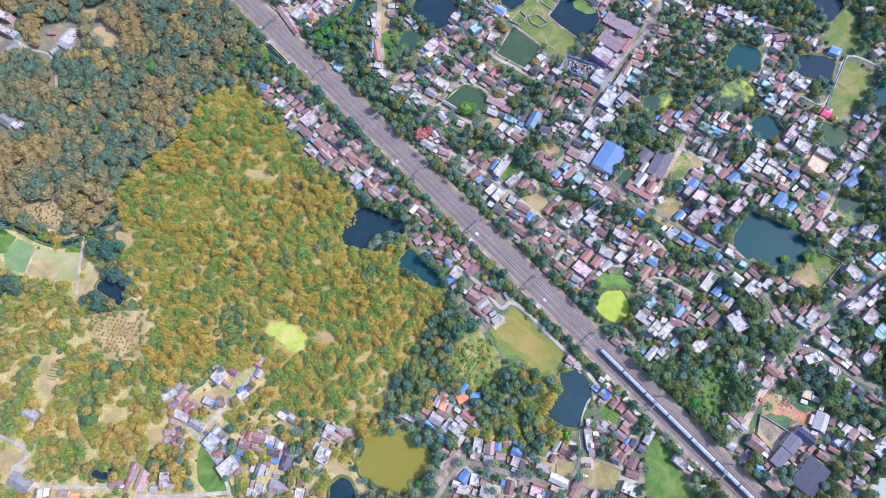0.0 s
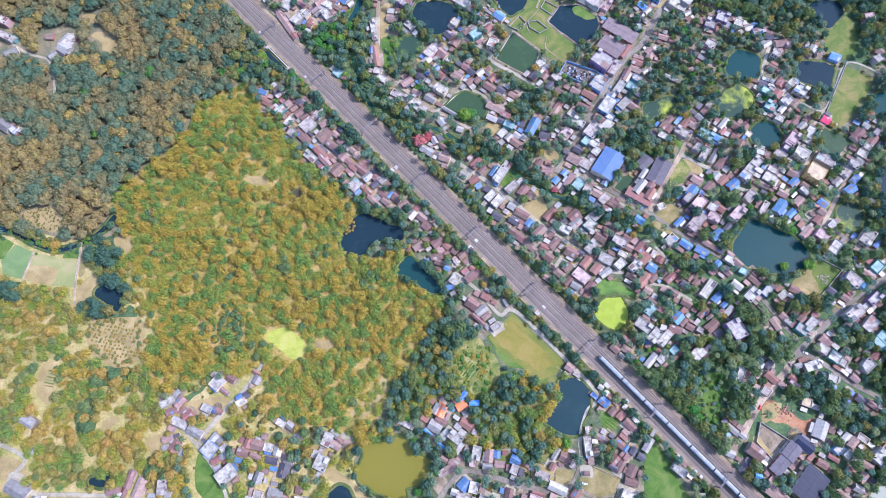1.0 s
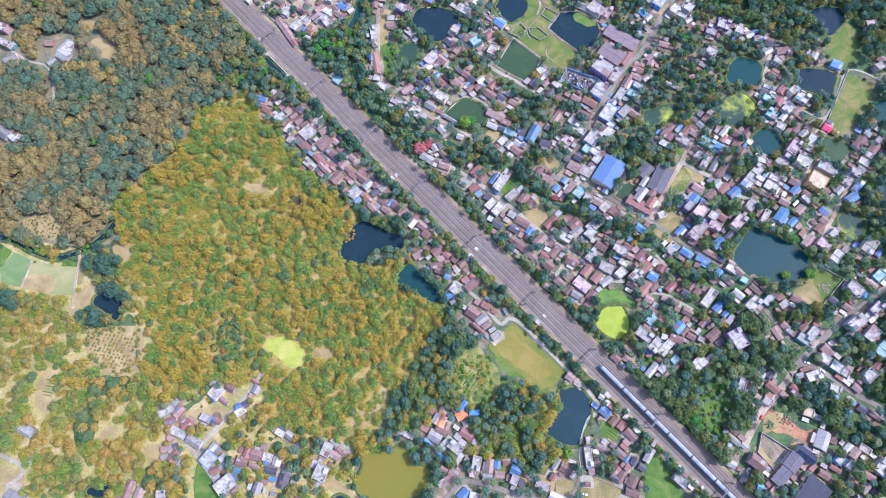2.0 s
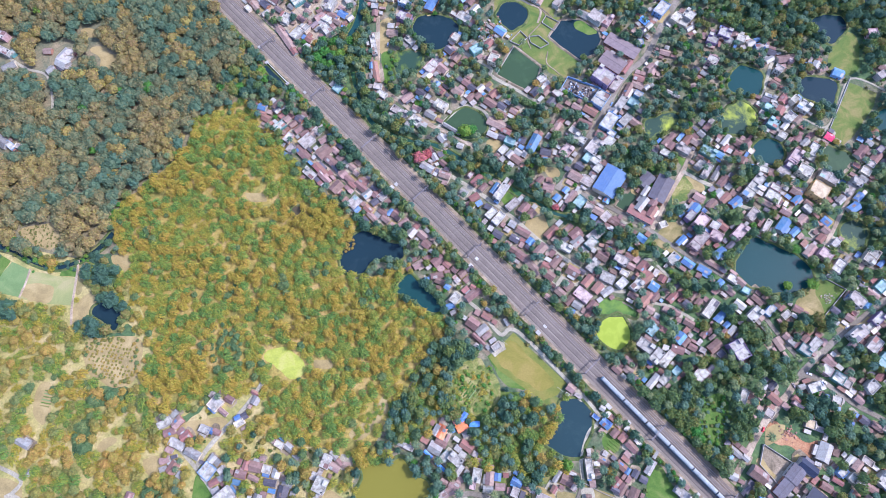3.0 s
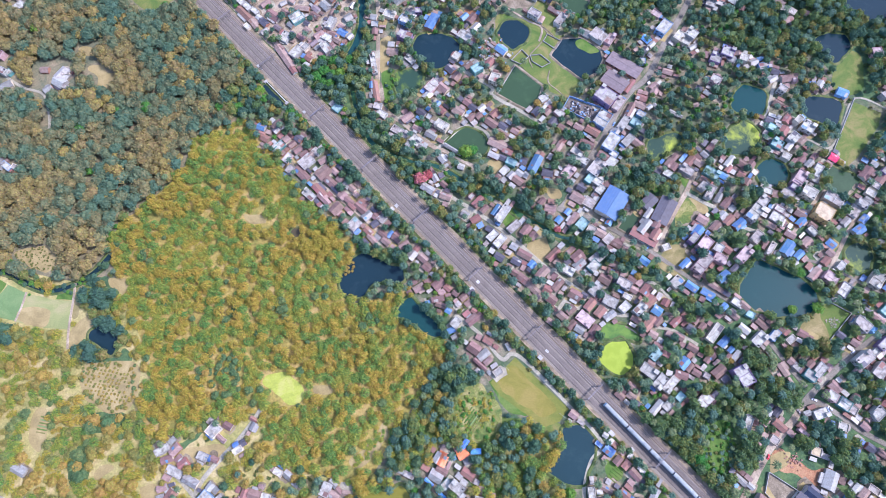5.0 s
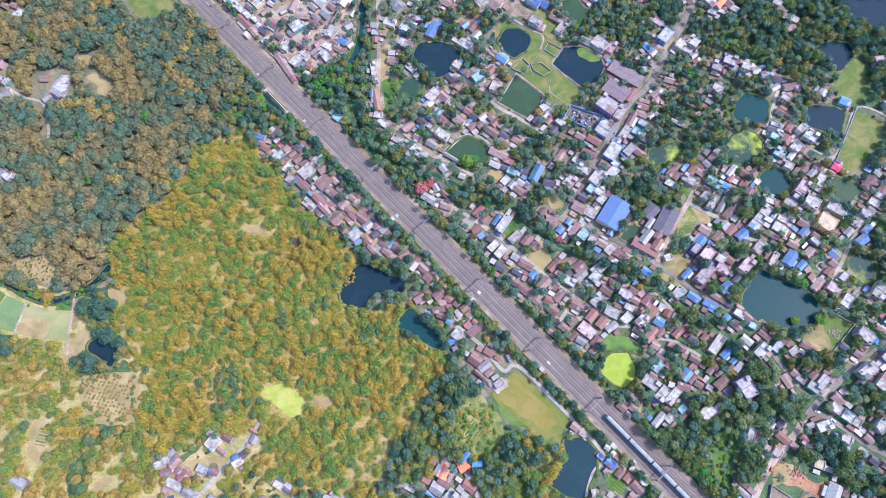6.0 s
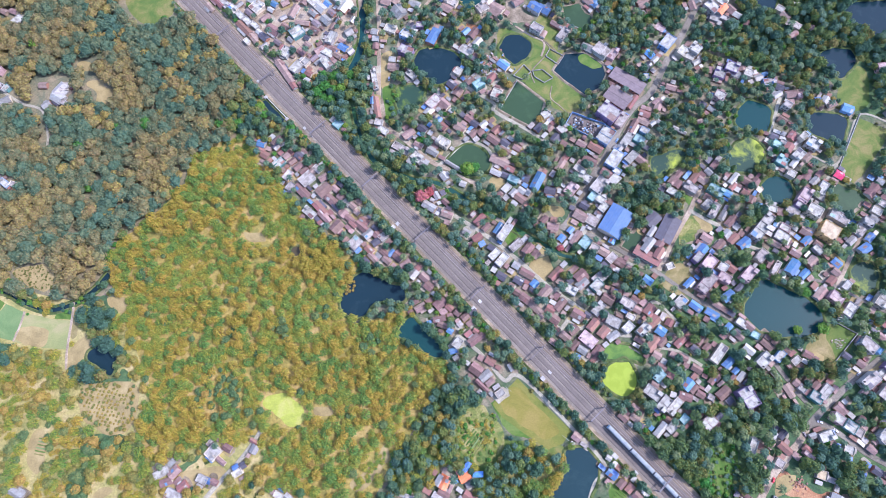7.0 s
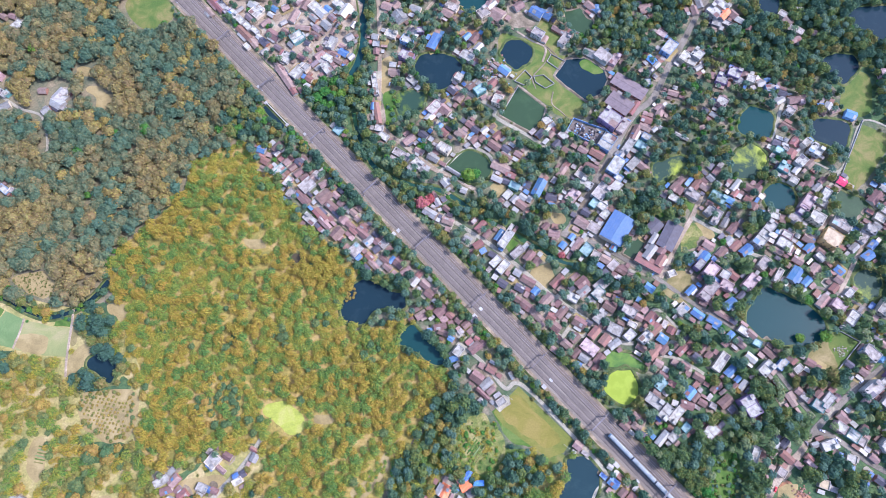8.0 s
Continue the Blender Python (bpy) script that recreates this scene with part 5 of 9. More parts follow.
patch("red_earth", "yard", "reddish bare yard", (14.4, 255.3), (26.0, 251.3), (26.9, 242.6), (19.4, 237.8))

patch("dirt_lane", "yard", "pale trodden ground among the crowded canal houses", *CANAL_ROWS, clear=False)
block(ring_of((-389.0, 204.9), (-356.9, 205.6), (-346.2, 175.8), (-357.8, 170.2), (-379.8, 169.4)), True)
block(ring_of((-435.7, 207.0), (-414.9, 200.6), (-405.4, 170.9), (-427.0, 168.4)), True)

# ponds, stream and canal
pond("water_dark", "dark still pond among bamboo and reeds", (-94.2, -9.7), (-84.8, 8.9), (-72.9, 13.8), (-53.2, 4.9), (-41.1, 1.2), (-42.4, -10.3), (-64.9, -11.6), (-74.1, -22.4), (-88.4, -21.2))
pond("water_teal", "teal pond beside the hamlet trees", (-44.9, -37.3), (-37.5, -24.3), (-26.6, -30.2), (-12.5, -46.3), (-7.8, -54.5), (-17.1, -55.8), (-28.8, -48.1))
pond("water_dark", "small dark pond in the scrub", (-296.4, -52.5), (-289.2, -44.4), (-280.6, -46.9), (-268.3, -56.1), (-271.3, -61.3), (-275.8, -68.8), (-285.4, -62.1), (-293.2, -57.8))
pond("water_olive", "large olive-green pond with wooded banks", (-69.3, -170.9), (-49.7, -170.2), (-40.2, -166.9), (-28.0, -177.2), (-18.5, -185.4), (-20.6, -199.3), (-35.5, -203.2), (-35.4, -211.1), (-46.8, -210.3), (-65.3, -202.4), (-74.2, -192.0), (-68.9, -181.1))
pond("water_slate", "dark green pond beside the railway lane", (83.5, -125.4), (96.9, -123.3), (106.2, -134.1), (105.2, -146.9), (100.1, -157.3), (95.1, -166.3), (81.1, -164.2), (70.3, -156.3), (75.6, -146.7), (83.6, -138.3))
pond("water_dark", "small dark pond by the southern hamlet", (-93.6, -207.8), (-85.4, -201.5), (-77.9, -205.5), (-75.0, -216.8), (-91.8, -219.5))
pond("water_lime", "pond covered in lime-green duckweed", (114.5, -74.3), (119.3, -65.1), (127.1, -59.6), (135.5, -58.3), (140.5, -67.6), (140.9, -77.8), (133.4, -85.9), (122.4, -82.2))
pond("water_weed", "pool choked with bright green weed beside the duckweed", (117.5, -56.6), (120.4, -47.2), (133.6, -46.4), (146.0, -53.0), (147.0, -61.0), (139.3, -58.2), (130.1, -58.4))
pond("water_teal", "large teal village pond", (233.0, -18.6), (249.5, 4.5), (263.0, 0.8), (275.8, -6.8), (287.3, -12.9), (294.1, -26.7), (286.6, -38.1), (272.2, -41.8), (254.1, -40.6), (238.0, -31.8))
pond("water_green", "round green pond inside a lane", (-4.8, 113.6), (3.5, 125.5), (15.5, 130.5), (27.6, 122.7), (32.4, 112.3), (27.1, 101.1), (14.9, 99.0), (4.8, 103.2))
pond("water_green", "square green walled pond", (59.0, 192.8), (82.8, 170.8), (78.4, 156.4), (69.1, 147.1), (42.7, 163.7), soft=False, bank="brown_earth")
pond("water_dark", "dark square pond in the meadow", (104.7, 220.5), (121.9, 221.9), (138.1, 210.3), (140.2, 198.5), (134.0, 184.6), (119.7, 178.0), (104.3, 191.5), (93.3, 203.4), soft=False, bank="brown_earth")
pond("water_dark", "dark pond among the northern houses", (-34.9, 213.4), (-26.1, 229.5), (-0.8, 226.0), (8.0, 212.6), (-2.6, 195.1), (-18.7, 192.4))
pond("water_dark", "round dark pond beside the meadow", (44.4, 228.2), (53.8, 242.1), (68.0, 240.0), (74.3, 227.7), (67.0, 216.4), (55.3, 211.8))
pond("water_green", "green walled pond in the north", (105.8, 272.3), (122.2, 276.4), (132.7, 260.4), (132.5, 251.0), (123.7, 245.7), (108.4, 253.4), soft=False, bank="brown_earth")
pond("water_teal", "teal pond at the northern edge", (4.1, 296.3), (36.8, 295.6), (30.8, 272.6), (13.0, 274.2))
pond("water_teal", "teal pond under dark trees", (254.1, 158.2), (266.0, 169.3), (281.5, 163.0), (282.4, 152.3), (275.2, 138.9), (252.5, 143.4))
pond("water_dark", "dark pond beside the playing field", (313.4, 151.6), (323.9, 156.7), (338.8, 154.7), (346.8, 150.9), (346.1, 139.8), (336.2, 124.4), (326.7, 130.3), (315.2, 136.4))
pond("water_teal", "small teal pond between houses", (264.1, 87.2), (277.3, 96.2), (288.7, 88.5), (287.8, 77.8), (279.8, 70.6), (267.1, 72.3))
pond("water_green", "grey-green pond in the eastern quarter", (320.4, 84.3), (327.8, 87.5), (348.7, 76.0), (337.5, 61.0), (332.3, 59.0), (317.7, 70.1))
pond("water_dark", "dark pond by the north-eastern meadow", (336.2, 215.0), (351.4, 222.5), (366.0, 219.2), (369.2, 207.4), (358.8, 195.9), (350.3, 191.4), (342.2, 201.4))
pond("water_dark", "wide dark pond in the north-east", (370.4, 266.8), (392.5, 272.6), (420.6, 269.5), (414.2, 241.2), (384.8, 235.7), (373.1, 249.3))
pond("water_dark", "dark pond among northern trees", (281.0, 289.0), (306.9, 288.4), (305.5, 266.9), (291.2, 262.8), (282.3, 273.0))
pond("water_yellow", "weedy pond with floating plants", (325.0, 13.6), (340.9, 19.9), (345.5, 8.2), (337.5, -5.6), (324.9, -3.5))
pond("water_dark", "dark pond at the eastern edge", (364.1, 47.1), (377.2, 52.1), (393.5, 50.3), (385.8, 16.8), (361.4, 21.2))
pond("water_yellow", "pond half covered in yellow weed", (241.9, 118.7), (250.8, 128.3), (260.6, 132.8), (271.2, 123.3), (267.1, 109.7), (252.8, 100.4), (240.3, 103.5))
pond("water_green", "small green tank beside a hall", (139.9, 34.6), (152.7, 52.8), (160.0, 45.9), (156.4, 39.0), (146.6, 29.8), soft=False, bank="brown_earth")
pond("water_swamp", "weedy pool between village trees", (-51.1, 186.6), (-41.8, 190.5), (-28.8, 189.1), (-26.1, 181.5), (-28.7, 172.2), (-40.4, 164.4), (-49.1, 164.5), (-51.9, 176.1))
pond("water_yellow", "green weedy clearing pool in the east", (172.2, 112.6), (183.9, 118.1), (197.0, 122.4), (203.8, 115.5), (188.2, 102.2), (174.3, 99.0))
pond("water_mud", "muddy brown pool in the bamboo", (-138.0, 33.0), (-134.0, 37.5), (-129.5, 34.6), (-130.5, 29.0), (-135.0, 28.6))
pond("water_teal", "teal pond beyond the playing field", (375.4, 116.2), (390.6, 124.5), (409.8, 121.3), (404.7, 98.8), (376.9, 102.1))
pond("water_pale", "pale scummy pond", (308.2, -205.1), (319.1, -202.4), (339.1, -204.4), (334.3, -225.4), (301.1, -225.3))
pond("water_dark", "dark pool by the southern scrub", (-276.4, -197.7), (-270.7, -192.9), (-264.3, -194.5), (-264.2, -187.3), (-260.5, -196.6), (-264.0, -201.8), (-273.6, -201.7))
pond("water_teal", "teal pond at the northern wood edge", (114.9, 312.2), (136.9, 315.0), (138.1, 295.3), (117.9, 292.5))
watercourse("water_dark", 4.6, "dark stream under trees", (-411.8, 9.6), (-375.1, 0.4), (-353.4, -10.1), (-332.8, -15.3), (-314.3, -9.5), (-299.0, 1.9), (-289.7, 14.7))
watercourse("water_teal", 7.5, "green canal between wooded banks", (-90.8, 316.9), (-85.8, 271.2), (-83.9, 246.0), (-88.3, 221.6), (-94.0, 206.7))
watercourse("water_canal", 4.0, "overgrown green canal below the railway bank", (-90.4, 168.6), (-86.0, 148.6), (-78.8, 131.8), (-69.7, 115.2), (-50.5, 103.6), (-33.1, 97.0), (-18.3, 94.7), (-6.0, 89.2), (6.1, 80.7), (20.5, 70.2), (37.1, 59.8), (53.5, 49.5), (71.9, 38.4), (90.1, 27.4), (106.4, 24.8))
LIFT[0] += 0.2
patch("green_grass", "weed_mat", "green weed floating on the dark pond", (116.7, 217.4), (124.3, 219.7), (137.1, 207.1), (129.6, 204.7), (119.4, 209.9))
LIFT[0] -= 0.2

# streets, lanes and paths
road("street", 5.3, "narrow concrete market street between houses", (268.1, 321.9), (234.8, 274.0), (216.0, 241.4), (196.8, 210.4), (180.1, 179.6), (158.4, 159.6), (134.4, 119.0), (116.0, 88.9), (101.8, 62.9), (91.2, 51.2))
road("street", 3.3, "concrete street running through the village", (86.4, 53.4), (103.1, 46.8), (115.2, 44.5), (140.6, 29.5), (167.6, 11.6), (193.6, -8.8), (219.4, -25.8), (236.0, -38.5), (248.8, -59.4), (263.0, -82.5), (272.7, -96.1))
road("street", 4.6, "village through-road past the crossing", (369.7, -33.2), (350.2, -47.0), (327.1, -62.6), (309.4, -74.2), (288.9, -90.6), (278.7, -98.9), (266.9, -109.6))
road("dirt_lane", 5.0, "pale dusty lane down to the railway yard", (267.6, -108.4), (258.6, -120.6), (250.0, -128.6), (235.5, -143.4), (216.4, -170.2), (198.0, -195.3))
road("street", 3.6, "side street bending away from the through-road", (267.2, -108.4), (275.1, -106.7), (281.2, -108.4), (288.7, -113.3), (303.1, -125.5), (312.2, -131.5), (328.8, -141.1))
road("dirt_lane", 3.6, "dirt lane beside the long shed", (211.1, 85.6), (200.3, 65.6), (185.4, 42.9), (168.7, 13.6))
road("lane", 3.1, "pale lane running east from the shed", (200.3, 65.6), (213.8, 56.8), (227.3, 49.1), (242.2, 35.3), (260.2, 27.8))
road("dirt_lane", 3.6, "dirt lane up from the canal", (-73.1, 316.5), (-68.7, 239.5), (-67.0, 166.0), (-60.3, 149.7), (-40.3, 132.7), (-19.6, 113.8), (0.8, 104.4), (20.8, 90.5))
road("lane", 3.1, "pale concrete lane past the walled pond", (1.7, 195.3), (17.5, 184.4), (37.2, 170.5), (38.0, 162.0), (65.9, 143.6), (87.1, 127.4))
road("lane", 2.6, "pale lane round the green pond", (-11.9, 110.3), (-3.2, 119.3), (12.4, 131.7), (29.2, 126.8), (34.5, 114.0), (32.1, 99.9))
road("lane", 3.0, "pale lane between the eastern houses", (0.3, 63.4), (24.8, 46.9), (50.9, 25.6), (76.2, 1.7), (98.9, -15.5), (116.7, -28.5), (130.8, -38.3), (141.4, -39.4))
road("lane", 2.6, "pale footpath among houses", (98.9, -15.5), (88.6, -30.1), (81.0, -38.7))
road("lane", 2.1, "narrow footpath among houses", (142.7, -24.9), (160.3, -12.8), (169.1, -17.9), (177.4, -27.7))
road("lane", 2.1, "narrow path between houses", (161.1, -49.1), (174.6, -51.6), (185.3, -57.8), (193.7, -63.5))
road("dirt_lane", 2.6, "village lane in the hamlet", (-142.4, 105.8), (-126.6, 83.0), (-105.8, 70.5), (-86.6, 55.0), (-71.2, 41.5), (-53.7, 25.5))
road("lane", 2.6, "pale lane beside the football pitch", (6.3, -41.7), (22.3, -54.8), (37.9, -73.6), (46.3, -69.5), (58.3, -77.0), (88.1, -108.8), (111.7, -136.3), (102.9, -148.9), (96.3, -167.6), (96.1, -181.8))
road("street", 3.5, "curving village road", (-15.1, -217.0), (-2.3, -199.4), (10.5, -191.5), (31.7, -196.3), (52.5, -202.7), (77.6, -206.7), (98.1, -212.2))
road("street", 2.2, "narrow drive between plots", (95.1, -183.8), (91.9, -193.8), (85.3, -204.4))
road("lane", 3.1, "pale lane through the hamlet", (-150.6, -110.6), (-163.3, -130.2), (-178.7, -147.3), (-190.5, -162.0), (-195.8, -173.6))
road("lane", 2.6, "pale road along the southern hamlet", (-213.3, -156.9), (-195.8, -173.6), (-180.9, -190.8), (-172.0, -206.0), (-166.9, -222.4))
road("lane", 2.6, "pale road at the southern edge", (-240.6, -213.7), (-206.3, -213.8), (-170.1, -211.5))
road("dirt_lane", 2.1, "dirt track between southern houses", (-131.7, -182.9), (-136.9, -199.0), (-142.4, -210.8))
road("lane", 2.6, "pale concrete path by the southern houses", (-353.5, -170.4), (-328.9, -182.1), (-338.8, -198.3), (-319.7, -206.4), (-284.8, -207.3), (-260.9, -208.1))
road("lane", 2.6, "path beside the eastern pond", (276.7, 132.5), (286.0, 152.8), (296.1, 173.5), (314.2, 174.3))
road("lane", 1.7, "lane past the eastern houses", (294.9, 120.6), (313.6, 113.4), (329.6, 105.8), (342.8, 122.6), (361.6, 154.2), (389.4, 141.9))
road("dirt_lane", 2.6, "dirt lane in the eastern quarter", (322.9, 70.1), (308.4, 56.9), (293.1, 38.7), (278.1, 20.8))
road("dirt_lane", 3.1, "dirt lane by the weedy pond", (352.2, 58.9), (332.6, 32.9), (319.2, 12.6), (309.3, -2.3))
road("street", 2.2, "street through the eastern quarter", (289.6, 5.5), (307.4, 0.2), (324.1, -9.9), (340.6, -19.9), (356.5, -27.4))
road("dirt_lane", 1.6, "meadow footpath", (55.4, 255.7), (73.4, 241.7), (86.1, 233.5), (82.7, 218.5))
road("dirt_lane", 2.1, "lane in the northern quarter", (-150.2, 244.2), (-135.6, 225.5))
road("dirt_lane", 2.1, "dirt lane down to the canal houses", (-97.5, 265.1), (-102.3, 251.3), (-109.7, 237.2))
road("lane", 2.1, "forest village path", (-432.6, 200.4), (-414.5, 187.5), (-397.7, 177.2), (-377.2, 169.4), (-367.3, 144.9), (-365.6, 130.1))
road("dirt_lane", 2.1, "lane north of the railway houses", (-251.3, 300.6), (-214.2, 264.3), (-184.2, 232.5), (-147.1, 199.9))
road("dirt_lane", 2.1, "lane into the walled plot", (246.8, -178.4), (256.2, -184.5))
road("dirt_lane", 2.6, "dirt lane in the northern quarter", (-16.6, 289.0), (-32.8, 266.9), (-46.0, 248.4), (-51.0, 230.0))
road("street", 2.2, "lane past the eastern crossing houses", (200.3, -11.8), (193.9, -25.5), (200.9, -32.8))
patch("street", "road_junction", "worn concrete junction before the shops", (264.3, -110.9), (271.7, -103.8), (277.9, -105.3), (282.1, -108.2), (276.4, -109.8), (270.1, -110.1), (265.5, -114.0), (262.7, -115.5))
road("brown_earth", 0.8, "trodden footpath across the meadow", (85.3, 235.6), (90.8, 227.3), (84.4, 216.7), (73.1, 202.7), (75.2, 190.5))
road("brown_earth", 0.8, "trodden footpath past the walled gardens", (77.7, 243.4), (88.0, 234.3), (97.0, 224.0))
road("brown_earth", 0.8, "footpath along the meadow wall", (90.7, 187.2), (89.0, 175.2), (97.3, 166.2), (104.4, 157.2))
road("dirt_lane", 1.4, "earth dyke between the fields", (-355.4, -16.4), (-356.8, -28.0), (-359.9, -40.9))
road("dirt_lane", 1.6, "field path down to the pool", (-315.4, -8.9), (-314.6, -23.5), (-314.0, -48.3), (-312.1, -63.6))

# garden and yard walls
boundary_wall("skyblue", 2.6, "light blue wall round a storage yard", (100.2, 147.6), (107.1, 159.4), (135.7, 146.9), (126.3, 131.9), closed=True)
boundary_wall("white", 1.0, "low white kerb wall beside a pond", (59.6, 193.4), (42.8, 164.3))
boundary_wall("white", 1.4, "white pond wall", (132.5, 251.0), (123.7, 245.7), (108.4, 253.4))
boundary_wall("concrete", 1.6, "walled garden of grey concrete", (73.8, 203.0), (82.9, 204.1), (92.0, 195.1), (83.8, 190.4), (75.1, 196.8), closed=True)
boundary_wall("concrete", 1.6, "grey garden wall by the meadow", (56.1, 198.4), (66.1, 209.5), (72.2, 201.8), (64.4, 193.9), closed=True)
boundary_wall("concrete", 2.0, "grey wall round the bare plot", (233.3, -157.2), (254.3, -171.6), (240.0, -186.4), (228.1, -171.5), closed=True)
boundary_wall("white", 1.5, "white wall along the playing field", (360.6, 154.2), (332.8, 104.0))
boundary_wall("concrete", 1.5, "grey boundary wall by the meadow", (304.0, -30.6), (318.3, -39.4), (296.9, -60.8))
boundary_wall("concrete", 1.6, "grey compound wall by the sheds", (273.2, -187.7), (293.4, -165.3))
boundary_wall("concrete", 1.3, "grey wall along a back garden", (196.7, -86.5), (199.7, -97.7))
boundary_wall("concrete", 1.3, "white plot wall", (75.8, -200.4), (85.3, -204.4))
boundary_wall("concrete", 1.3, "plot wall behind the houses", (96.0, -183.8), (110.3, -191.1), (124.5, -196.7))
boundary_wall("concrete", 1.4, "grey wall beside the meadow", (90.9, 226.1), (103.5, 218.1), (97.7, 209.2), (86.8, 218.4), closed=True)
boundary_wall("white", 1.2, "low white wall round a small shrine plot", (108.3, 235.1), (111.3, 238.9), (114.7, 235.0), (113.4, 230.6), (109.1, 230.7), closed=True)

# ---- the railway and its train ----
railway()
block([along_line(-REACH, -13.6), along_line(REACH, -13.6), along_line(REACH, 11.4), along_line(-REACH, 11.4)])
# a dark water sheet stands in for the shadow in the canal gully
pond("water_dark", "dark water sheet standing in for the shadowed canal gully below the railway bridge", along_line(-219, -16.6), along_line(-192, -16.6), along_line(-190, -19.5), along_line(-203, -22), along_line(-220, -19.5), soft=False)
portal = catenary_portal()
portal.matrix_world = LINE @ pose(-24.5, 0, 0)
for x in (-368, -301, -234, -161, -91, 43, 109.5, 173, 240, 307, 374):
    copy_thing(portal, LINE @ pose(x, 0, 0))
for x, y, w, d, h in ((-46.8, -9.0, 2.6, 2.6, 0.6), (-47.1, -13.6, 3.2, 2.6, 0.7), (49.1, -5.0, 2.6, 2.2, 0.4), (49.8, -12.8, 3.0, 2.8, 0.7), (126.9, -4.6, 2.6, 1.6, 0.4), (126.6, -12.1, 3.2, 2.8, 0.8),
                      (221.5, -11.5, 2.8, 2.8, 0.8), (203.0, -13.8, 4.2, 3.0, 1.4), (290.0, -12.1, 1.8, 1.8, 0.8), (295.0, -12.1, 1.8, 1.8, 0.8), (274.9, -13.8, 3.4, 3.0, 1.0), (-239.0, -9.6, 2.2, 2.0, 0.6), (-171.8, -9.2, 2.2, 2.0, 0.6)):
    equipment_slab(x, y, w, d, h)
block([along_line(-224, -18.0), along_line(-187, -18.0), along_line(-187, -13.0), along_line(-224, -13.0)])
bridge = tagged(new("bridge_parapet"), "white steel parapet of a small railway bridge", "bridge parapet")
bridge.matrix_world = LINE @ pose(-205.5, -14.4, 0)
piece("girder", mesh_of("girder", *box(30, 0.7, 2.0, 0.3), "white"), bridge)
for k in range(8):
    piece("stiffener", mesh_of("stiffener", *box(0.25, 0.3, 1.5, 0.45, -14 + 4 * k, -0.4), "white"), bridge)
for s in (-1, 1):
    piece("abutment", mesh_of("abutment", *box(2.4, 3.2, 2.0, -0.2, 15.5 * s, -0.4), "concrete"), bridge)
front = coach(True)
front.matrix_world = LINE @ pose(196, -2.0, 1.3)
follower = coach(False)
follower.matrix_world = LINE @ pose(196 + 22.5, -2.0, 1.3)
for k in range(2, 12):
    copy_thing(follower, LINE @ pose(196 + 22.5 * k, -2.0, 1.3))


# ---- houses, quarter by quarter ----
# round the great pond
gable_house(204.3, 29.4, 11.6, 7.4, 47, "blue_tin", "cream", 3.2)
flat_house(199.4, 23.4, 9.4, 5.5, 47, "grey_roof", "violet", 6.0)
flat_house(208.1, 18.4, 12.5, 9.1, 47, "pink_roof", "pink", 6.0)
flat_house(219.2, 15.0, 7.2, 7.8, -40, "grey_roof", "white", 4.0)
gable_house(227.2, 14.1, 7.2, 6.3, -40, "red_tin", "mud", 2.4)
flat_house(218.8, 5.9, 9.8, 7.7, -34, "pink_roof", "pink", 5.0)
flat_house(238.6, 8.8, 13.5, 8.0, 46, "pink_roof", "pink", 6.0)
flat_house(204.1, 1.9, 18.4, 9.0, 47, "patched_roof", "pink", 6.0)
gable_house(190.2, 2.6, 10.2, 4.5, 43, "blue_tin", "concrete", 3.2)
gable_house(220.0, -8.9, 11.0, 7.2, 33, "blue_tin", "white", 4.0)
gable_house(230.4, -1.9, 8.2, 4.5, 42, "dark_tin", "white", 2.6)
flat_house(181.5, -13.1, 10.0, 7.6, 42, "grey_roof", "cream", 4.0)
gable_house(193.6, -16.8, 10.7, 6.5, -39, "blue_tin", "concrete", 2.9)
gable_house(206.1, -22.6, 11.5, 6.0, -33, "blue_tin", "cream", 2.5)
gable_house(199.3, -7.9, 6.3, 4.1, -33, "rust", "brick", 2.5)
gable_house(211.1, -15.6, 7.1, 5.1, -39, "mauve", "white", 2.6)
gable_house(216.1, -19.4, 6.2, 4.5, -39, "rust", "mud", 2.5)
gable_house(221.0, -22.7, 6.1, 4.5, -39, "dark_tin", "brick", 2.6)
flat_house(227.7, -30.2, 7.8, 6.0, -39, "pale_roof", "white", 3.4)
gable_house(233.6, -33.0, 8.6, 6.0, -45, "mauve", "mud", 2.9)
flat_house(237.2, -39.9, 6.5, 5.5, -33, "teal_roof", "teal", 3.0)
gable_house(217.2, -33.8, 7.0, 5.2, 42, "blue_tin", "cream", 2.6)
gable_house(223.9, -40.3, 9.5, 5.0, -42, "mauve", "white", 2.6)
gable_house(230.8, -51.3, 9.3, 5.9, -42, "white_tin", "brick", 2.6)
gable_house(245.2, -47.7, 10.2, 4.9, -45, "rust", "mud", 2.4)
flat_house(239.7, -59.8, 12.7, 7.5, 41, "pale_roof", "white", 6.0)
flat_house(253.2, -56.5, 9.9, 5.4, 45, "pale_roof", "skyblue", 4.0)
gable_house(260.0, -52.4, 5.1, 4.9, -33, "rust", "brick", 2.5)
flat_house(265.3, -60.0, 7.9, 5.0, 36, "grey_roof", "cream", 3.4)
gable_house(275.9, -55.6, 7.5, 5.9, -33, "rust", "cream", 2.6)
gable_house(181.2, -36.3, 7.9, 4.4, 42, "dark_tin", "brick", 2.9)
gable_house(177.9, -45.0, 10.8, 5.7, 42, "red_tin", "brick", 2.5)
gable_house(171.1, -29.8, 6.2, 6.4, -33, "red_tin", "mud", 2.6)
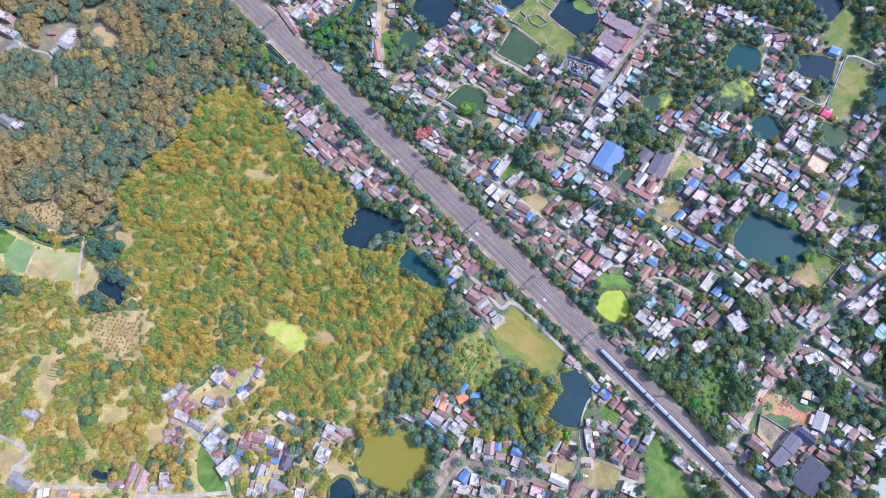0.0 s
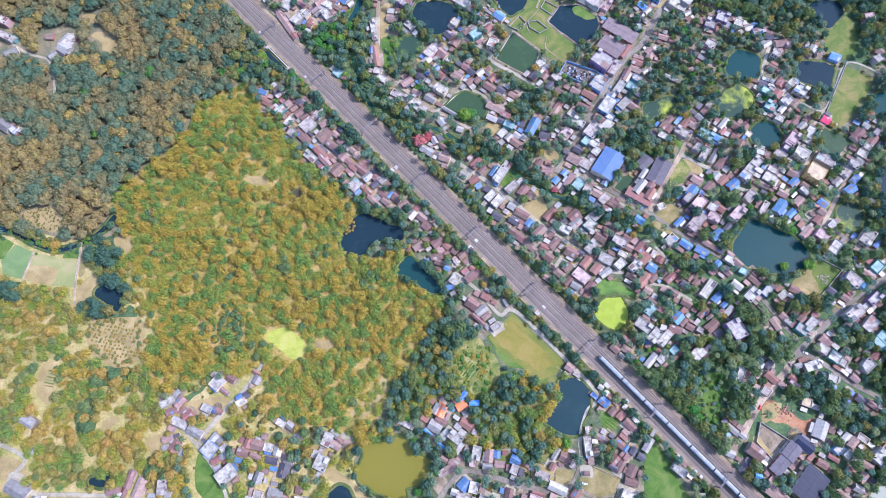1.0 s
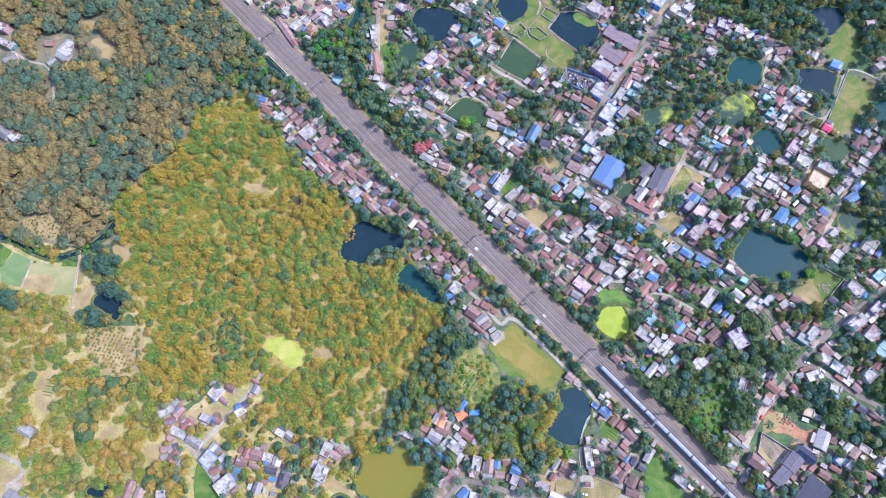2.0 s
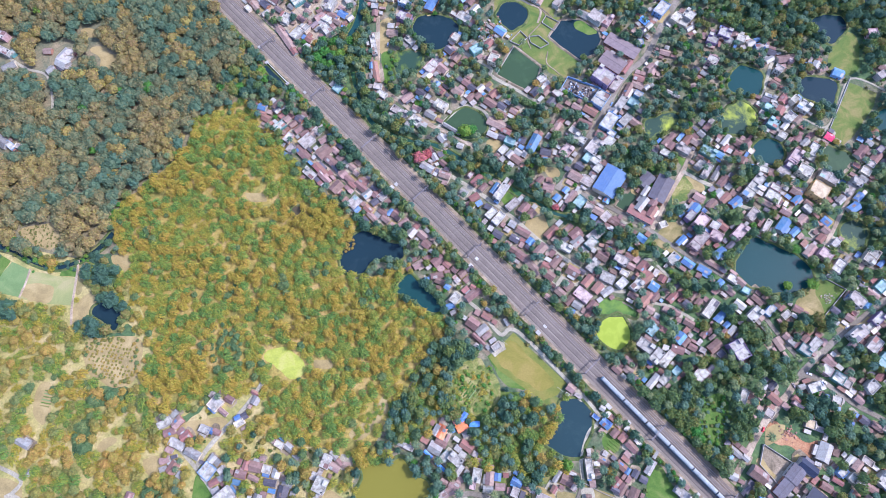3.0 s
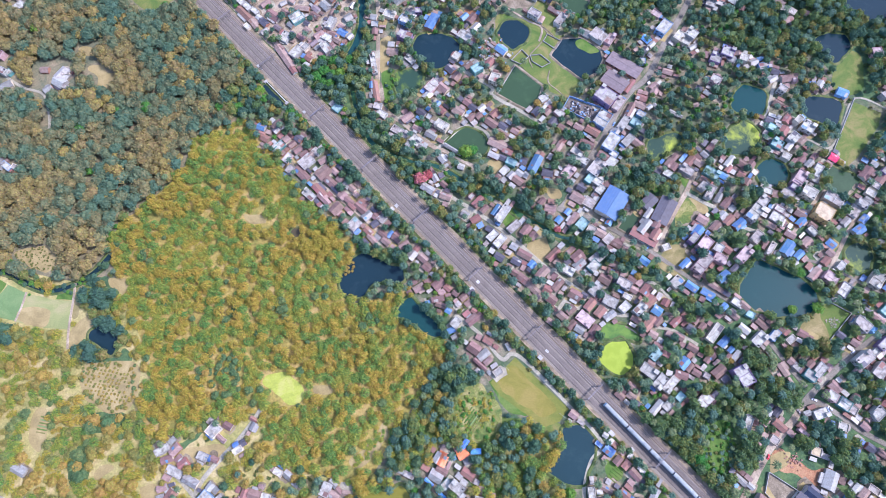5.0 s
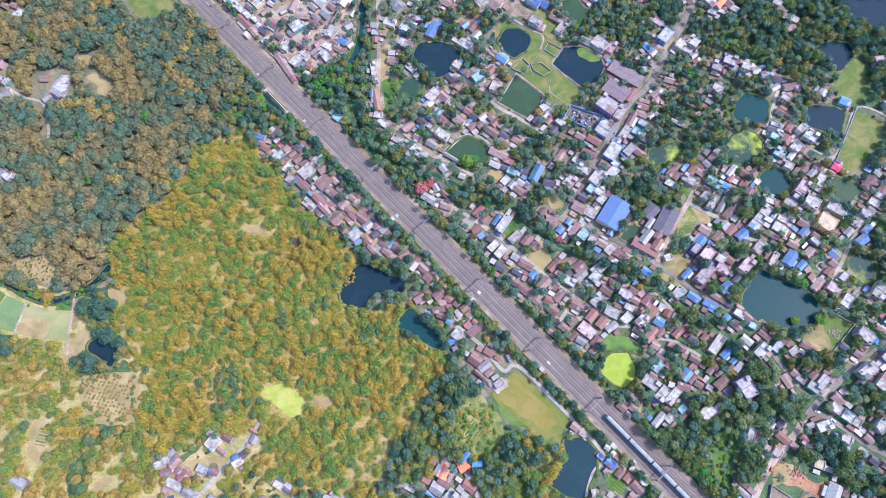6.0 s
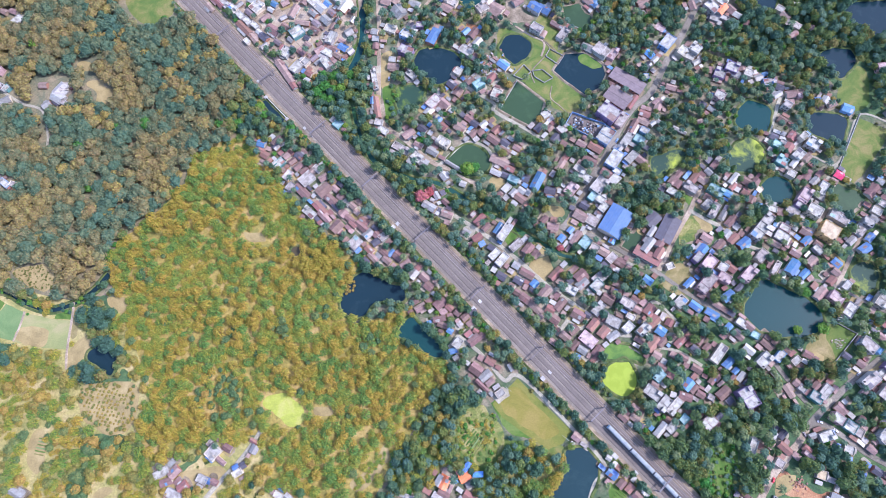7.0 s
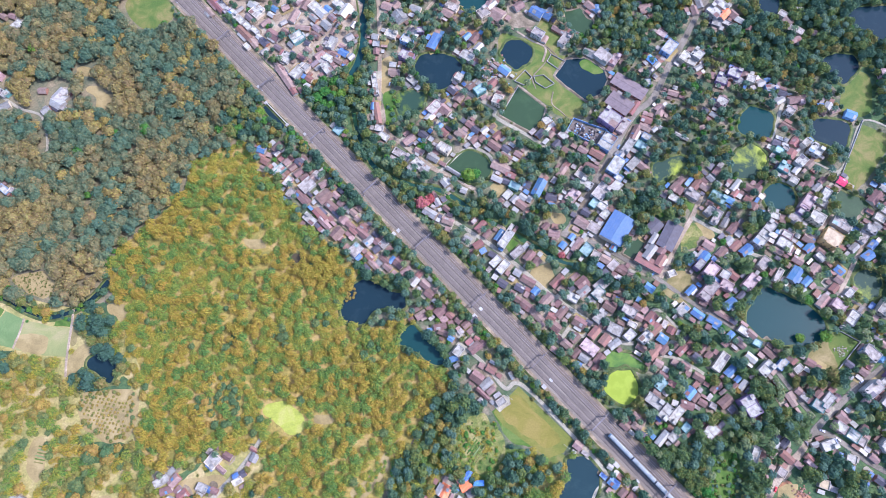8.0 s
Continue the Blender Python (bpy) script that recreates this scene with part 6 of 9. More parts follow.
gable_house(194.2, -44.2, 7.9, 4.3, 46, "rust", "mud", 2.5)
gable_house(198.0, -49.2, 6.9, 4.7, 46, "rust", "brick", 2.7)
gable_house(188.9, -50.5, 6.9, 4.9, -44, "dark_tin", "white", 3.1)
gable_house(178.7, -57.2, 7.8, 4.8, -32, "rust", "concrete", 2.8)
flat_house(206.5, -54.4, 16.6, 6.8, 50, "pale_roof", "cream", 4.0)
gable_house(213.3, -61.5, 10.7, 5.9, 41, "blue_tin", "concrete", 2.6)
gable_house(217.7, -67.7, 5.8, 4.2, 41, "blue_tin", "cream", 2.9)
gable_house(188.3, -65.8, 8.6, 5.7, -32, "rust", "white", 2.6)
flat_house(261.9, 13.8, 13.7, 4.5, 54, "patched_roof", "cream", 3.4)
gable_house(255.4, 7.5, 6.2, 4.2, -34, "rust", "white", 3.0)
gable_house(280.4, 26.9, 8.9, 6.4, -35, "mauve", "brick", 2.7)
gable_house(275.5, 14.6, 13.7, 8.4, 50, "blue_tin", "white", 4.0)
gable_house(283.7, 8.7, 9.4, 5.7, 41, "blue_tin", "white", 4.0)
gable_house(279.2, 1.5, 7.1, 3.6, 28, "white_tin", "concrete", 2.9)
gable_house(292.5, 19.4, 9.6, 7.6, 41, "mauve", "brick", 3.0)
flat_house(299.0, 29.2, 8.1, 5.3, -53, "pale_roof", "concrete", 3.4)
flat_house(252.2, 24.5, 11.7, 7.2, 46, "patched_roof", "cream", 4.0)
gable_house(312.2, 18.2, 7.9, 6.9, -47, "blue_tin", "white", 2.8)
gable_house(310.3, 10.4, 6.6, 6.4, -47, "mauve", "white", 2.8)
gable_house(305.2, 3.2, 6.1, 7.9, -47, "red_tin", "mud", 2.7)
gable_house(294.6, -7.3, 12.5, 6.9, 45, "mauve", "white", 2.5)
flat_house(304.7, -11.1, 10.3, 8.3, -41, "pink_roof", "pink", 6.0)
flat_house(316.3, -0.8, 8.4, 4.7, 45, "grey_roof", "white", 3.4)
flat_house(314.2, -20.8, 12.4, 7.6, 49, "pale_roof", "concrete", 4.0)
gable_house(306.5, -28.0, 4.2, 3.6, -40, "white_tin", "concrete", 2.7)
gable_house(337.2, 29.6, 10.6, 7.7, 33, "blue_tin", "white", 3.2)
gable_house(353.2, 19.7, 5.2, 4.3, -36, "tin", "cream", 2.9)
flat_house(341.0, -13.0, 14.6, 8.8, 48, "grey_roof", "cream", 6.0)
gable_house(349.4, -18.6, 7.3, 4.2, 44, "blue_tin", "brick", 2.5)
flat_house(321.9, -48.7, 12.3, 9.0, -46, "patched_roof", "white", 6.0)
gable_house(318.0, -46.4, 5.0, 5.0, -46, "blue_tin", "cream", 2.7)
gable_house(330.2, -52.2, 5.7, 6.0, -46, "blue_tin", "skyblue", 4.0)
gable_house(305.7, -56.7, 6.6, 5.0, -40, "dark_tin", "concrete", 2.5)
gable_house(314.7, -62.6, 6.5, 5.9, -40, "mauve", "mud", 2.9)
gable_house(303.5, -65.6, 5.7, 3.9, -40, "white_tin", "concrete", 2.7)
flat_house(335.7, -63.9, 11.9, 6.0, 39, "grey_roof", "violet", 6.0)
flat_house(329.0, -69.7, 11.9, 4.0, 35, "pale_roof", "white", 3.4)
gable_house(337.3, -43.4, 10.7, 5.1, -41, "mauve", "cream", 2.6)
flat_house(344.7, -37.6, 10.2, 7.4, 40, "teal_roof", "teal", 4.0)
# along the canal
gable_house(-197.1, 253.0, 19.3, 6.9, -47, "red_tin", "white", 2.9)
gable_house(-188.6, 243.2, 15.5, 5.1, -52, "mauve", "mud", 2.6)
flat_house(-193.0, 238.2, 6.4, 4.6, -47, "pale_roof", "cream", 3.4)
gable_house(-177.7, 243.0, 10.0, 7.0, -43, "dark_tin", "brick", 2.7)
gable_house(-169.1, 250.5, 14.9, 9.0, -38, "rust", "cream", 2.4)
flat_house(-187.6, 256.0, 8.9, 4.7, -43, "pale_roof", "white", 3.4)
flat_house(-146.4, 247.0, 12.3, 11.1, 35, "pale_roof", "teal", 4.0)
gable_house(-136.4, 240.9, 6.0, 4.8, -34, "dark_tin", "cream", 2.9)
flat_house(-155.6, 225.6, 10.6, 8.5, 62, "pale_roof", "white", 4.0)
flat_house(-144.0, 209.7, 13.5, 8.6, 51, "pale_roof", "concrete", 3.4)
flat_house(-136.3, 214.5, 7.9, 6.7, 51, "grey_roof", "cream", 3.4)
gable_house(-154.8, 205.0, 28.7, 7.1, -56, "mauve", "mud", 2.5)
gable_house(-145.8, 190.3, 8.0, 5.4, -56, "red_tin", "white", 2.9)
gable_house(-132.4, 202.8, 7.0, 5.8, -33, "red_tin", "cream", 2.9)
flat_house(-113.5, 240.0, 13.4, 7.1, 66, "pale_roof", "concrete", 4.0)
gable_house(-123.7, 227.4, 10.0, 7.6, 34, "mauve", "brick", 3.1)
flat_house(-116.4, 213.1, 11.1, 7.8, -53, "pale_roof", "concrete", 4.0)
gable_house(-109.2, 227.8, 8.8, 5.4, -34, "rust", "cream", 2.4)
gable_house(-106.8, 221.5, 8.2, 5.4, -34, "mauve", "mud", 2.8)
gable_house(-101.9, 230.1, 9.4, 7.2, -34, "blue_tin", "white", 2.7)
gable_house(-94.7, 225.6, 6.8, 5.6, 45, "tin", "concrete", 2.8)
gable_house(-97.2, 246.5, 7.9, 7.7, 34, "tin", "white", 3.0)
gable_house(-140.8, 225.8, 9.2, 5.8, -43, "rust", "mud", 2.6)
gable_house(-129.3, 249.7, 9.6, 6.1, -34, "rust", "mud", 2.5)
gable_house(-72.9, 246.7, 6.7, 6.4, -13, "tin", "cream", 3.0)
gable_house(-71.6, 239.0, 6.6, 5.8, -7, "white_tin", "concrete", 3.1)
gable_house(-71.3, 230.8, 6.0, 7.0, -1, "rust", "mud", 2.5)
flat_house(-57.8, 249.0, 11.4, 7.6, -24, "pale_roof", "cream", 3.4)
flat_house(-71.3, 194.9, 21.0, 4.8, -80, "pale_roof", "concrete", 3.5)
gable_house(-68.3, 166.4, 21.6, 5.8, -80, "red_tin", "mud", 2.8)
gable_house(-72.7, 173.5, 4.2, 7.2, -1, "blue_tin", "brick", 2.7)
flat_house(-66.3, 151.2, 7.4, 5.8, -12, "patched_roof", "white", 3.4)
flat_house(-62.0, 143.1, 8.7, 6.1, -33, "pale_roof", "white", 3.4)
gable_house(-55.5, 216.8, 6.5, 5.6, -7, "white_tin", "cream", 2.4)
gable_house(-54.2, 208.7, 10.8, 6.8, -7, "mauve", "white", 2.8)
flat_house(-37.7, 199.3, 10.4, 5.8, -44, "pale_roof", "concrete", 3.4)
flat_house(-42.6, 223.8, 13.4, 8.6, -24, "grey_roof", "violet", 6.0)
flat_house(-43.1, 241.0, 10.5, 8.0, -35, "pale_roof", "skyblue", 6.0)
gable_house(-34.6, 248.5, 9.7, 6.0, 55, "white_tin", "brick", 2.8)
hall(-17.2, 239.7, 17.3, 9.2, 64, "blue_tin", "brick", 4.5)
flat_house(-30.1, 250.7, 6.6, 5.2, -1, "grey_roof", "violet", 6.0)
flat_house(-17.2, 171.0, 13.5, 8.5, 48, "pale_roof", "pink", 4.0)
gable_house(-7.4, 169.5, 11.2, 7.4, -44, "mauve", "cream", 2.8)
gable_house(-21.3, 161.5, 8.9, 7.3, 48, "white_tin", "brick", 3.0)
gable_house(-0.5, 189.0, 9.1, 7.5, -45, "dark_tin", "brick", 2.5)
gable_house(-8.5, 146.8, 7.7, 6.1, -44, "red_tin", "mud", 2.8)
gable_house(-12.6, 152.7, 6.7, 5.0, 53, "blue_tin", "cream", 2.6)
gable_house(-26.8, 144.8, 8.8, 6.7, -39, "dark_tin", "concrete", 2.5)
gable_house(-39.5, 139.9, 11.7, 6.8, 38, "mauve", "brick", 2.8)
flat_house(-45.9, 125.3, 16.1, 6.6, -33, "patched_roof", "white", 3.4)
flat_house(-8.5, 130.0, 11.7, 7.7, -33, "pale_roof", "cream", 6.0)
gable_house(-18.1, 122.1, 10.6, 6.1, -33, "tin", "white", 2.9)
gable_house(-30.3, 129.0, 8.6, 5.5, -33, "mauve", "white", 3.0)
flat_house(-102.9, 150.3, 7.6, 7.5, 50, "teal_roof", "teal", 3.0)
gable_house(-170.3, 132.1, 7.7, 6.7, -22, "blue_tin", "concrete", 2.9)
gable_house(-156.1, 134.2, 10.6, 7.5, 50, "rust", "mud", 2.5)
gable_house(-156.7, 128.5, 5.3, 5.2, 50, "tin", "brick", 2.8)
gable_house(-169.7, 125.4, 6.5, 4.4, -22, "red_tin", "mud", 2.9)
# by the square tank and the two halls
gable_house(13.3, 245.6, 8.3, 6.1, 44, "blue_tin", "white", 2.5)
gable_house(20.2, 243.6, 11.0, 7.7, 54, "rust", "concrete", 2.5)
gable_house(23.8, 233.4, 9.5, 7.1, 49, "tin", "concrete", 2.9)
flat_house(13.0, 224.2, 12.5, 9.2, -35, "pale_roof", "concrete", 3.4)
gable_house(46.9, 208.3, 11.2, 7.8, -41, "blue_tin", "cream", 3.2)
gable_house(35.6, 195.0, 9.3, 6.9, 48, "red_tin", "brick", 2.6)
flat_house(23.8, 187.3, 9.9, 7.6, 33, "teal_roof", "teal", 6.0)
gable_house(15.7, 192.3, 8.0, 6.4, 43, "rust", "white", 3.0)
flat_house(39.5, 177.0, 8.5, 8.9, -24, "pale_roof", "cream", 6.0)
gable_house(41.0, 185.9, 4.8, 3.6, -24, "rust", "brick", 2.6)
gable_house(5.1, 181.1, 7.7, 8.8, -34, "rust", "mud", 2.6)
flat_house(5.3, 202.2, 6.7, 7.2, -35, "pale_roof", "cream", 3.4)
gable_house(6.3, 144.9, 10.8, 7.3, -39, "mauve", "cream", 3.0)
gable_house(14.6, 154.0, 7.6, 6.2, -39, "rust", "mud", 2.7)
gable_house(19.6, 148.7, 7.6, 6.2, -39, "dark_tin", "brick", 2.9)
gable_house(27.2, 148.0, 7.7, 6.1, 42, "white_tin", "brick", 2.8)
gable_house(17.9, 139.0, 7.6, 5.5, 42, "rust", "cream", 2.9)
gable_house(24.5, 140.1, 6.6, 6.1, 42, "rust", "mud", 3.0)
gable_house(38.7, 142.7, 8.9, 6.0, 47, "red_tin", "mud", 2.6)
gable_house(35.9, 133.1, 11.7, 7.3, -39, "rust", "mud", 2.6)
gable_house(45.9, 130.1, 8.4, 6.1, -39, "dark_tin", "concrete", 2.4)
gable_house(45.2, 122.3, 11.5, 5.6, -34, "rust", "white", 2.6)
gable_house(56.3, 124.9, 7.3, 5.6, -34, "mauve", "brick", 2.4)
gable_house(76.3, 143.8, 9.0, 6.5, 46, "dark_tin", "brick", 2.9)
gable_house(85.8, 143.1, 6.7, 5.4, 46, "rust", "mud", 2.8)
flat_house(83.0, 156.9, 7.7, 6.2, 32, "pale_roof", "white", 3.4)
flat_house(96.4, 141.8, 8.5, 6.2, -46, "pale_roof", "pink", 3.4)
gable_house(90.4, 134.0, 7.9, 6.3, 51, "dark_tin", "cream", 2.7)
flat_house(79.2, 245.6, 11.3, 7.6, -36, "patched_roof", "white", 6.0)
gable_house(85.9, 241.0, 7.6, 5.0, 62, "mauve", "white", 2.4)
flat_house(103.8, 240.2, 13.6, 7.4, 52, "patched_roof", "white", 4.0)
gable_house(98.7, 250.3, 13.5, 5.1, -36, "mauve", "brick", 3.1)
gable_house(125.7, 225.8, 11.9, 8.2, -31, "tin", "concrete", 2.5)
flat_house(137.6, 221.3, 14.8, 11.1, -42, "patched_roof", "white", 5.0)
flat_house(148.0, 217.5, 12.4, 6.6, 55, "pink_roof", "pink", 4.0)
hall(158.4, 189.2, 32.6, 13.3, -36, "mauve_grey", "brick", 4.5)
hall(148.2, 172.2, 23.0, 15.4, -39, "mauve_grey", "brick", 4.5)
gable_house(161.3, 168.5, 15.5, 5.2, 55, "red_tin", "mud", 2.5)
flat_house(138.2, 156.1, 17.6, 13.9, -41, "grey_roof", "violet", 8.0)
flat_house(149.3, 149.8, 14.0, 6.7, 54, "patched_roof", "pink", 4.0)
flat_house(133.9, 134.6, 16.0, 11.8, 55, "pale_roof", "skyblue", 5.0)
flat_house(193.5, 244.6, 8.9, 6.5, -38, "pink_roof", "pink", 3.4)
flat_house(198.1, 228.0, 15.3, 9.7, 50, "pale_roof", "skyblue", 6.0)
flat_house(210.6, 218.5, 10.2, 6.4, 50, "pale_roof", "cream", 6.0)
gable_house(181.9, 217.7, 8.8, 6.8, -48, "blue_cloth", "concrete", 2.3)
gable_house(185.7, 211.2, 7.3, 5.0, 46, "white_tin", "cream", 2.9)
gable_house(178.3, 204.6, 9.8, 6.0, 50, "dark_tin", "cream", 2.5)
flat_house(175.6, 193.7, 5.3, 5.5, -1, "pale_roof", "skyblue", 3.4)
gable_house(183.2, 162.9, 6.6, 7.2, -24, "mauve", "cream", 2.8)
gable_house(170.8, 156.1, 10.2, 6.5, -24, "red_tin", "mud", 2.9)
gable_house(168.5, 148.7, 11.2, 5.9, -30, "mauve", "brick", 3.0)
gable_house(159.5, 144.3, 15.2, 5.6, 59, "rust", "brick", 2.9)
flat_house(163.1, 130.9, 9.1, 7.5, -35, "teal_roof", "teal", 4.0)
flat_house(168.6, 139.6, 7.1, 5.8, -36, "pale_roof", "skyblue", 3.4)
flat_house(152.8, 131.4, 14.9, 6.6, 54, "grey_roof", "white", 3.4)
gable_house(145.6, 123.1, 10.2, 5.6, 50, "tin", "white", 2.5)
gable_house(124.7, 124.0, 13.2, 7.4, -35, "red_tin", "mud", 2.7)
gable_house(113.0, 128.0, 9.2, 6.2, -35, "mauve", "cream", 2.4)
gable_house(97.5, 128.3, 6.2, 5.1, -35, "rust", "brick", 2.9)
# along the market street
gable_house(40.8, 112.4, 17.5, 8.3, -28, "mauve", "mud", 2.8)
gable_house(49.1, 105.1, 9.2, 5.5, -28, "red_tin", "white", 2.9)
gable_house(37.0, 101.5, 10.2, 5.5, -28, "white_tin", "brick", 2.9)
gable_house(44.9, 99.2, 7.1, 4.9, -28, "dark_tin", "white", 2.4)
flat_house(51.6, 94.5, 9.1, 6.0, -28, "teal_roof", "teal", 4.0)
gable_house(62.6, 96.2, 7.0, 6.6, -23, "dark_tin", "cream", 2.6)
gable_house(72.5, 92.6, 16.4, 8.5, 62, "blue_tin", "skyblue", 4.0)
flat_house(45.5, 86.8, 8.5, 5.7, 46, "grey_roof", "white", 3.4)
gable_house(51.2, 82.4, 7.4, 5.7, 46, "tin", "concrete", 3.2)
gable_house(58.6, 84.5, 7.1, 5.4, -39, "white_tin", "concrete", 2.7)
gable_house(56.9, 77.6, 10.1, 6.9, -39, "rust", "mud", 2.8)
gable_house(8.2, 91.5, 6.1, 5.4, -22, "white_tin", "cream", 2.4)
gable_house(82.6, 84.2, 9.9, 7.1, -12, "dark_tin", "brick", 3.0)
gable_house(76.3, 58.0, 7.3, 5.0, 45, "rust", "concrete", 3.2)
gable_house(83.2, 51.7, 9.7, 6.3, -11, "mauve", "cream", 2.6)
flat_house(100.6, 84.7, 11.9, 8.5, 50, "pink_roof", "pink", 4.0)
gable_house(93.3, 107.8, 12.2, 6.1, 55, "mauve", "brick", 2.6)
gable_house(97.7, 114.3, 7.8, 5.6, 55, "red_tin", "cream", 2.6)
gable_house(118.8, 111.9, 13.1, 6.2, -29, "rust", "concrete", 2.5)
flat_house(109.8, 102.7, 12.1, 6.1, -40, "grey_roof", "cream", 3.4)
flat_house(112.7, 95.0, 11.0, 6.1, -34, "pale_roof", "white", 6.0)
flat_house(139.4, 111.8, 16.8, 10.5, 54, "pale_roof", "skyblue", 6.0)
flat_house(154.7, 114.1, 12.2, 6.7, 45, "grey_roof", "white", 3.4)
gable_house(162.9, 111.8, 9.1, 6.7, -46, "mauve", "cream", 2.5)
gable_house(132.2, 100.2, 10.0, 7.2, -34, "rust", "white", 2.5)
flat_house(141.2, 101.2, 7.0, 5.6, -35, "pale_roof", "skyblue", 3.4)
flat_house(124.7, 87.7, 15.2, 10.5, 50, "patched_roof", "white", 6.0)
flat_house(138.4, 93.3, 9.8, 7.6, 45, "pale_roof", "white", 4.0)
flat_house(118.7, 78.7, 9.7, 6.0, 50, "teal_roof", "teal", 4.0)
flat_house(124.4, 75.7, 8.9, 6.5, -39, "pale_roof", "white", 3.4)
gable_house(110.9, 70.1, 7.8, 5.9, -34, "dark_tin", "white", 2.8)
gable_house(106.9, 61.2, 11.7, 8.5, -34, "mauve", "concrete", 2.6)
flat_house(126.7, 68.3, 8.6, 6.4, 49, "pale_roof", "white", 3.4)
flat_house(116.6, 56.5, 9.7, 8.5, -34, "patched_roof", "cream", 3.4)
hall(135.4, 54.9, 26.5, 20.0, 56, "deep_blue_tin", "cream", 6.5)
gable_house(132.3, 39.7, 8.4, 5.7, 58, "blue_tin", "white", 3.2)
hall(166.5, 56.4, 13.8, 10.6, 44, "dark_tin", "concrete", 4.5)
hall(178.0, 47.7, 24.5, 14.5, 59, "dark_tin", "brick", 5.5)
gable_house(160.3, 34.2, 14.6, 7.0, 50, "tin", "concrete", 5.0)
gable_house(164.5, 45.7, 10.6, 4.7, 53, "tin", "cream", 5.2)
gable_house(170.5, 35.6, 8.4, 6.5, 52, "rust", "white", 5.2)
hall(159.1, 25.3, 23.1, 8.8, -32, "red_tin", "white", 4.5)
gable_house(168.2, 27.2, 11.5, 6.5, 55, "red_tin", "cream", 5.2)
flat_house(177.0, 16.7, 6.4, 5.3, 20, "pale_roof", "cream", 3.0)
gable_house(37.5, 50.7, 11.4, 5.0, 55, "blue_tin", "brick", 2.8)
flat_house(42.5, 46.6, 16.5, 6.9, 55, "pale_roof", "white", 6.0)
gable_house(22.3, 58.6, 11.3, 6.6, 46, "red_tin", "brick", 2.5)
gable_house(27.4, 51.8, 8.2, 5.0, 46, "rust", "white", 2.9)
flat_house(16.5, 63.3, 4.6, 3.1, 46, "pale_roof", "pink", 3.4)
gable_house(11.0, 47.4, 7.0, 5.1, -32, "tin", "white", 3.0)
gable_house(19.5, 42.7, 9.0, 6.1, 31, "red_tin", "mud", 3.0)
flat_house(51.8, 35.5, 12.1, 5.9, 40, "patched_roof", "concrete", 4.0)
gable_house(58.7, 40.7, 6.1, 4.0, 40, "white_tin", "white", 2.6)
gable_house(61.7, 32.6, 10.2, 7.3, 50, "rust", "concrete", 2.6)
gable_house(67.7, 27.5, 7.1, 6.3, 50, "rust", "mud", 3.0)
gable_house(31.3, 33.9, 6.8, 5.1, -32, "dark_tin", "brick", 2.5)
flat_house(33.5, 27.9, 10.1, 5.9, 45, "pale_roof", "white", 3.4)
flat_house(39.5, 23.1, 12.1, 6.3, 50, "pale_roof", "white", 4.0)
gable_house(89.8, 41.4, 6.7, 5.8, 49, "blue_tin", "brick", 2.4)
gable_house(97.9, 48.5, 6.3, 4.9, 49, "blue_tin", "brick", 2.5)
gable_house(101.7, 41.3, 13.6, 5.8, 54, "mauve", "white", 3.1)
flat_house(108.7, 37.1, 10.3, 8.2, 49, "teal_roof", "teal", 5.0)
flat_house(116.7, 32.5, 7.6, 6.7, -33, "patched_roof", "cream", 3.4)
gable_house(124.0, 29.0, 8.5, 6.7, -33, "mauve", "mud", 2.9)
flat_house(129.7, 23.9, 9.2, 6.2, 44, "patched_roof", "cream", 3.4)
gable_house(136.4, 19.9, 9.3, 6.2, -33, "rust", "mud", 2.6)
gable_house(143.1, 15.9, 4.2, 4.1, -33, "mauve", "cream", 2.9)
gable_house(157.9, 5.0, 8.3, 6.6, -39, "blue_tin", "cream", 2.5)
gable_house(51.2, 18.3, 6.7, 6.0, -32, "tin", "brick", 2.8)
gable_house(59.8, 11.3, 12.4, 6.5, -32, "rust", "concrete", 2.6)
gable_house(38.6, 9.5, 8.6, 6.5, -32, "dark_tin", "concrete", 2.6)
gable_house(52.6, 5.5, 8.5, 6.0, -32, "dark_tin", "concrete", 3.0)
gable_house(83.3, 11.1, 13.0, 6.2, 44, "red_tin", "mud", 2.6)
gable_house(103.3, 9.4, 11.0, 8.1, 39, "rust", "mud", 2.7)
flat_house(118.0, 6.8, 10.0, 8.0, 39, "patched_roof", "concrete", 3.4)
# east of the lane of the weedy ponds
gable_house(193.8, 97.8, 6.7, 4.9, 48, "rust", "mud", 2.7)
gable_house(188.3, 92.5, 8.9, 5.9, 48, "rust", "white", 2.8)
gable_house(192.2, 88.7, 7.8, 5.4, 48, "rust", "mud", 2.8)
gable_house(207.0, 94.4, 10.1, 6.4, 48, "red_tin", "white", 2.5)
gable_house(213.1, 92.1, 7.7, 6.1, -41, "mauve", "mud", 2.6)
flat_house(202.2, 85.0, 11.5, 7.2, -35, "patched_roof", "concrete", 4.0)
flat_house(186.1, 81.8, 8.7, 6.1, -35, "pale_roof", "white", 3.4)
gable_house(225.2, 106.0, 7.9, 5.4, 48, "rust", "white", 3.1)
gable_house(220.0, 100.1, 6.9, 5.6, -47, "tin", "white", 2.4)
flat_house(222.7, 82.1, 13.3, 8.3, -35, "teal_roof", "teal", 4.0)
gable_house(233.2, 79.6, 6.6, 6.1, -35, "blue_tin", "white", 2.5)
gable_house(215.4, 76.7, 5.7, 5.5, -35, "rust", "cream", 2.9)
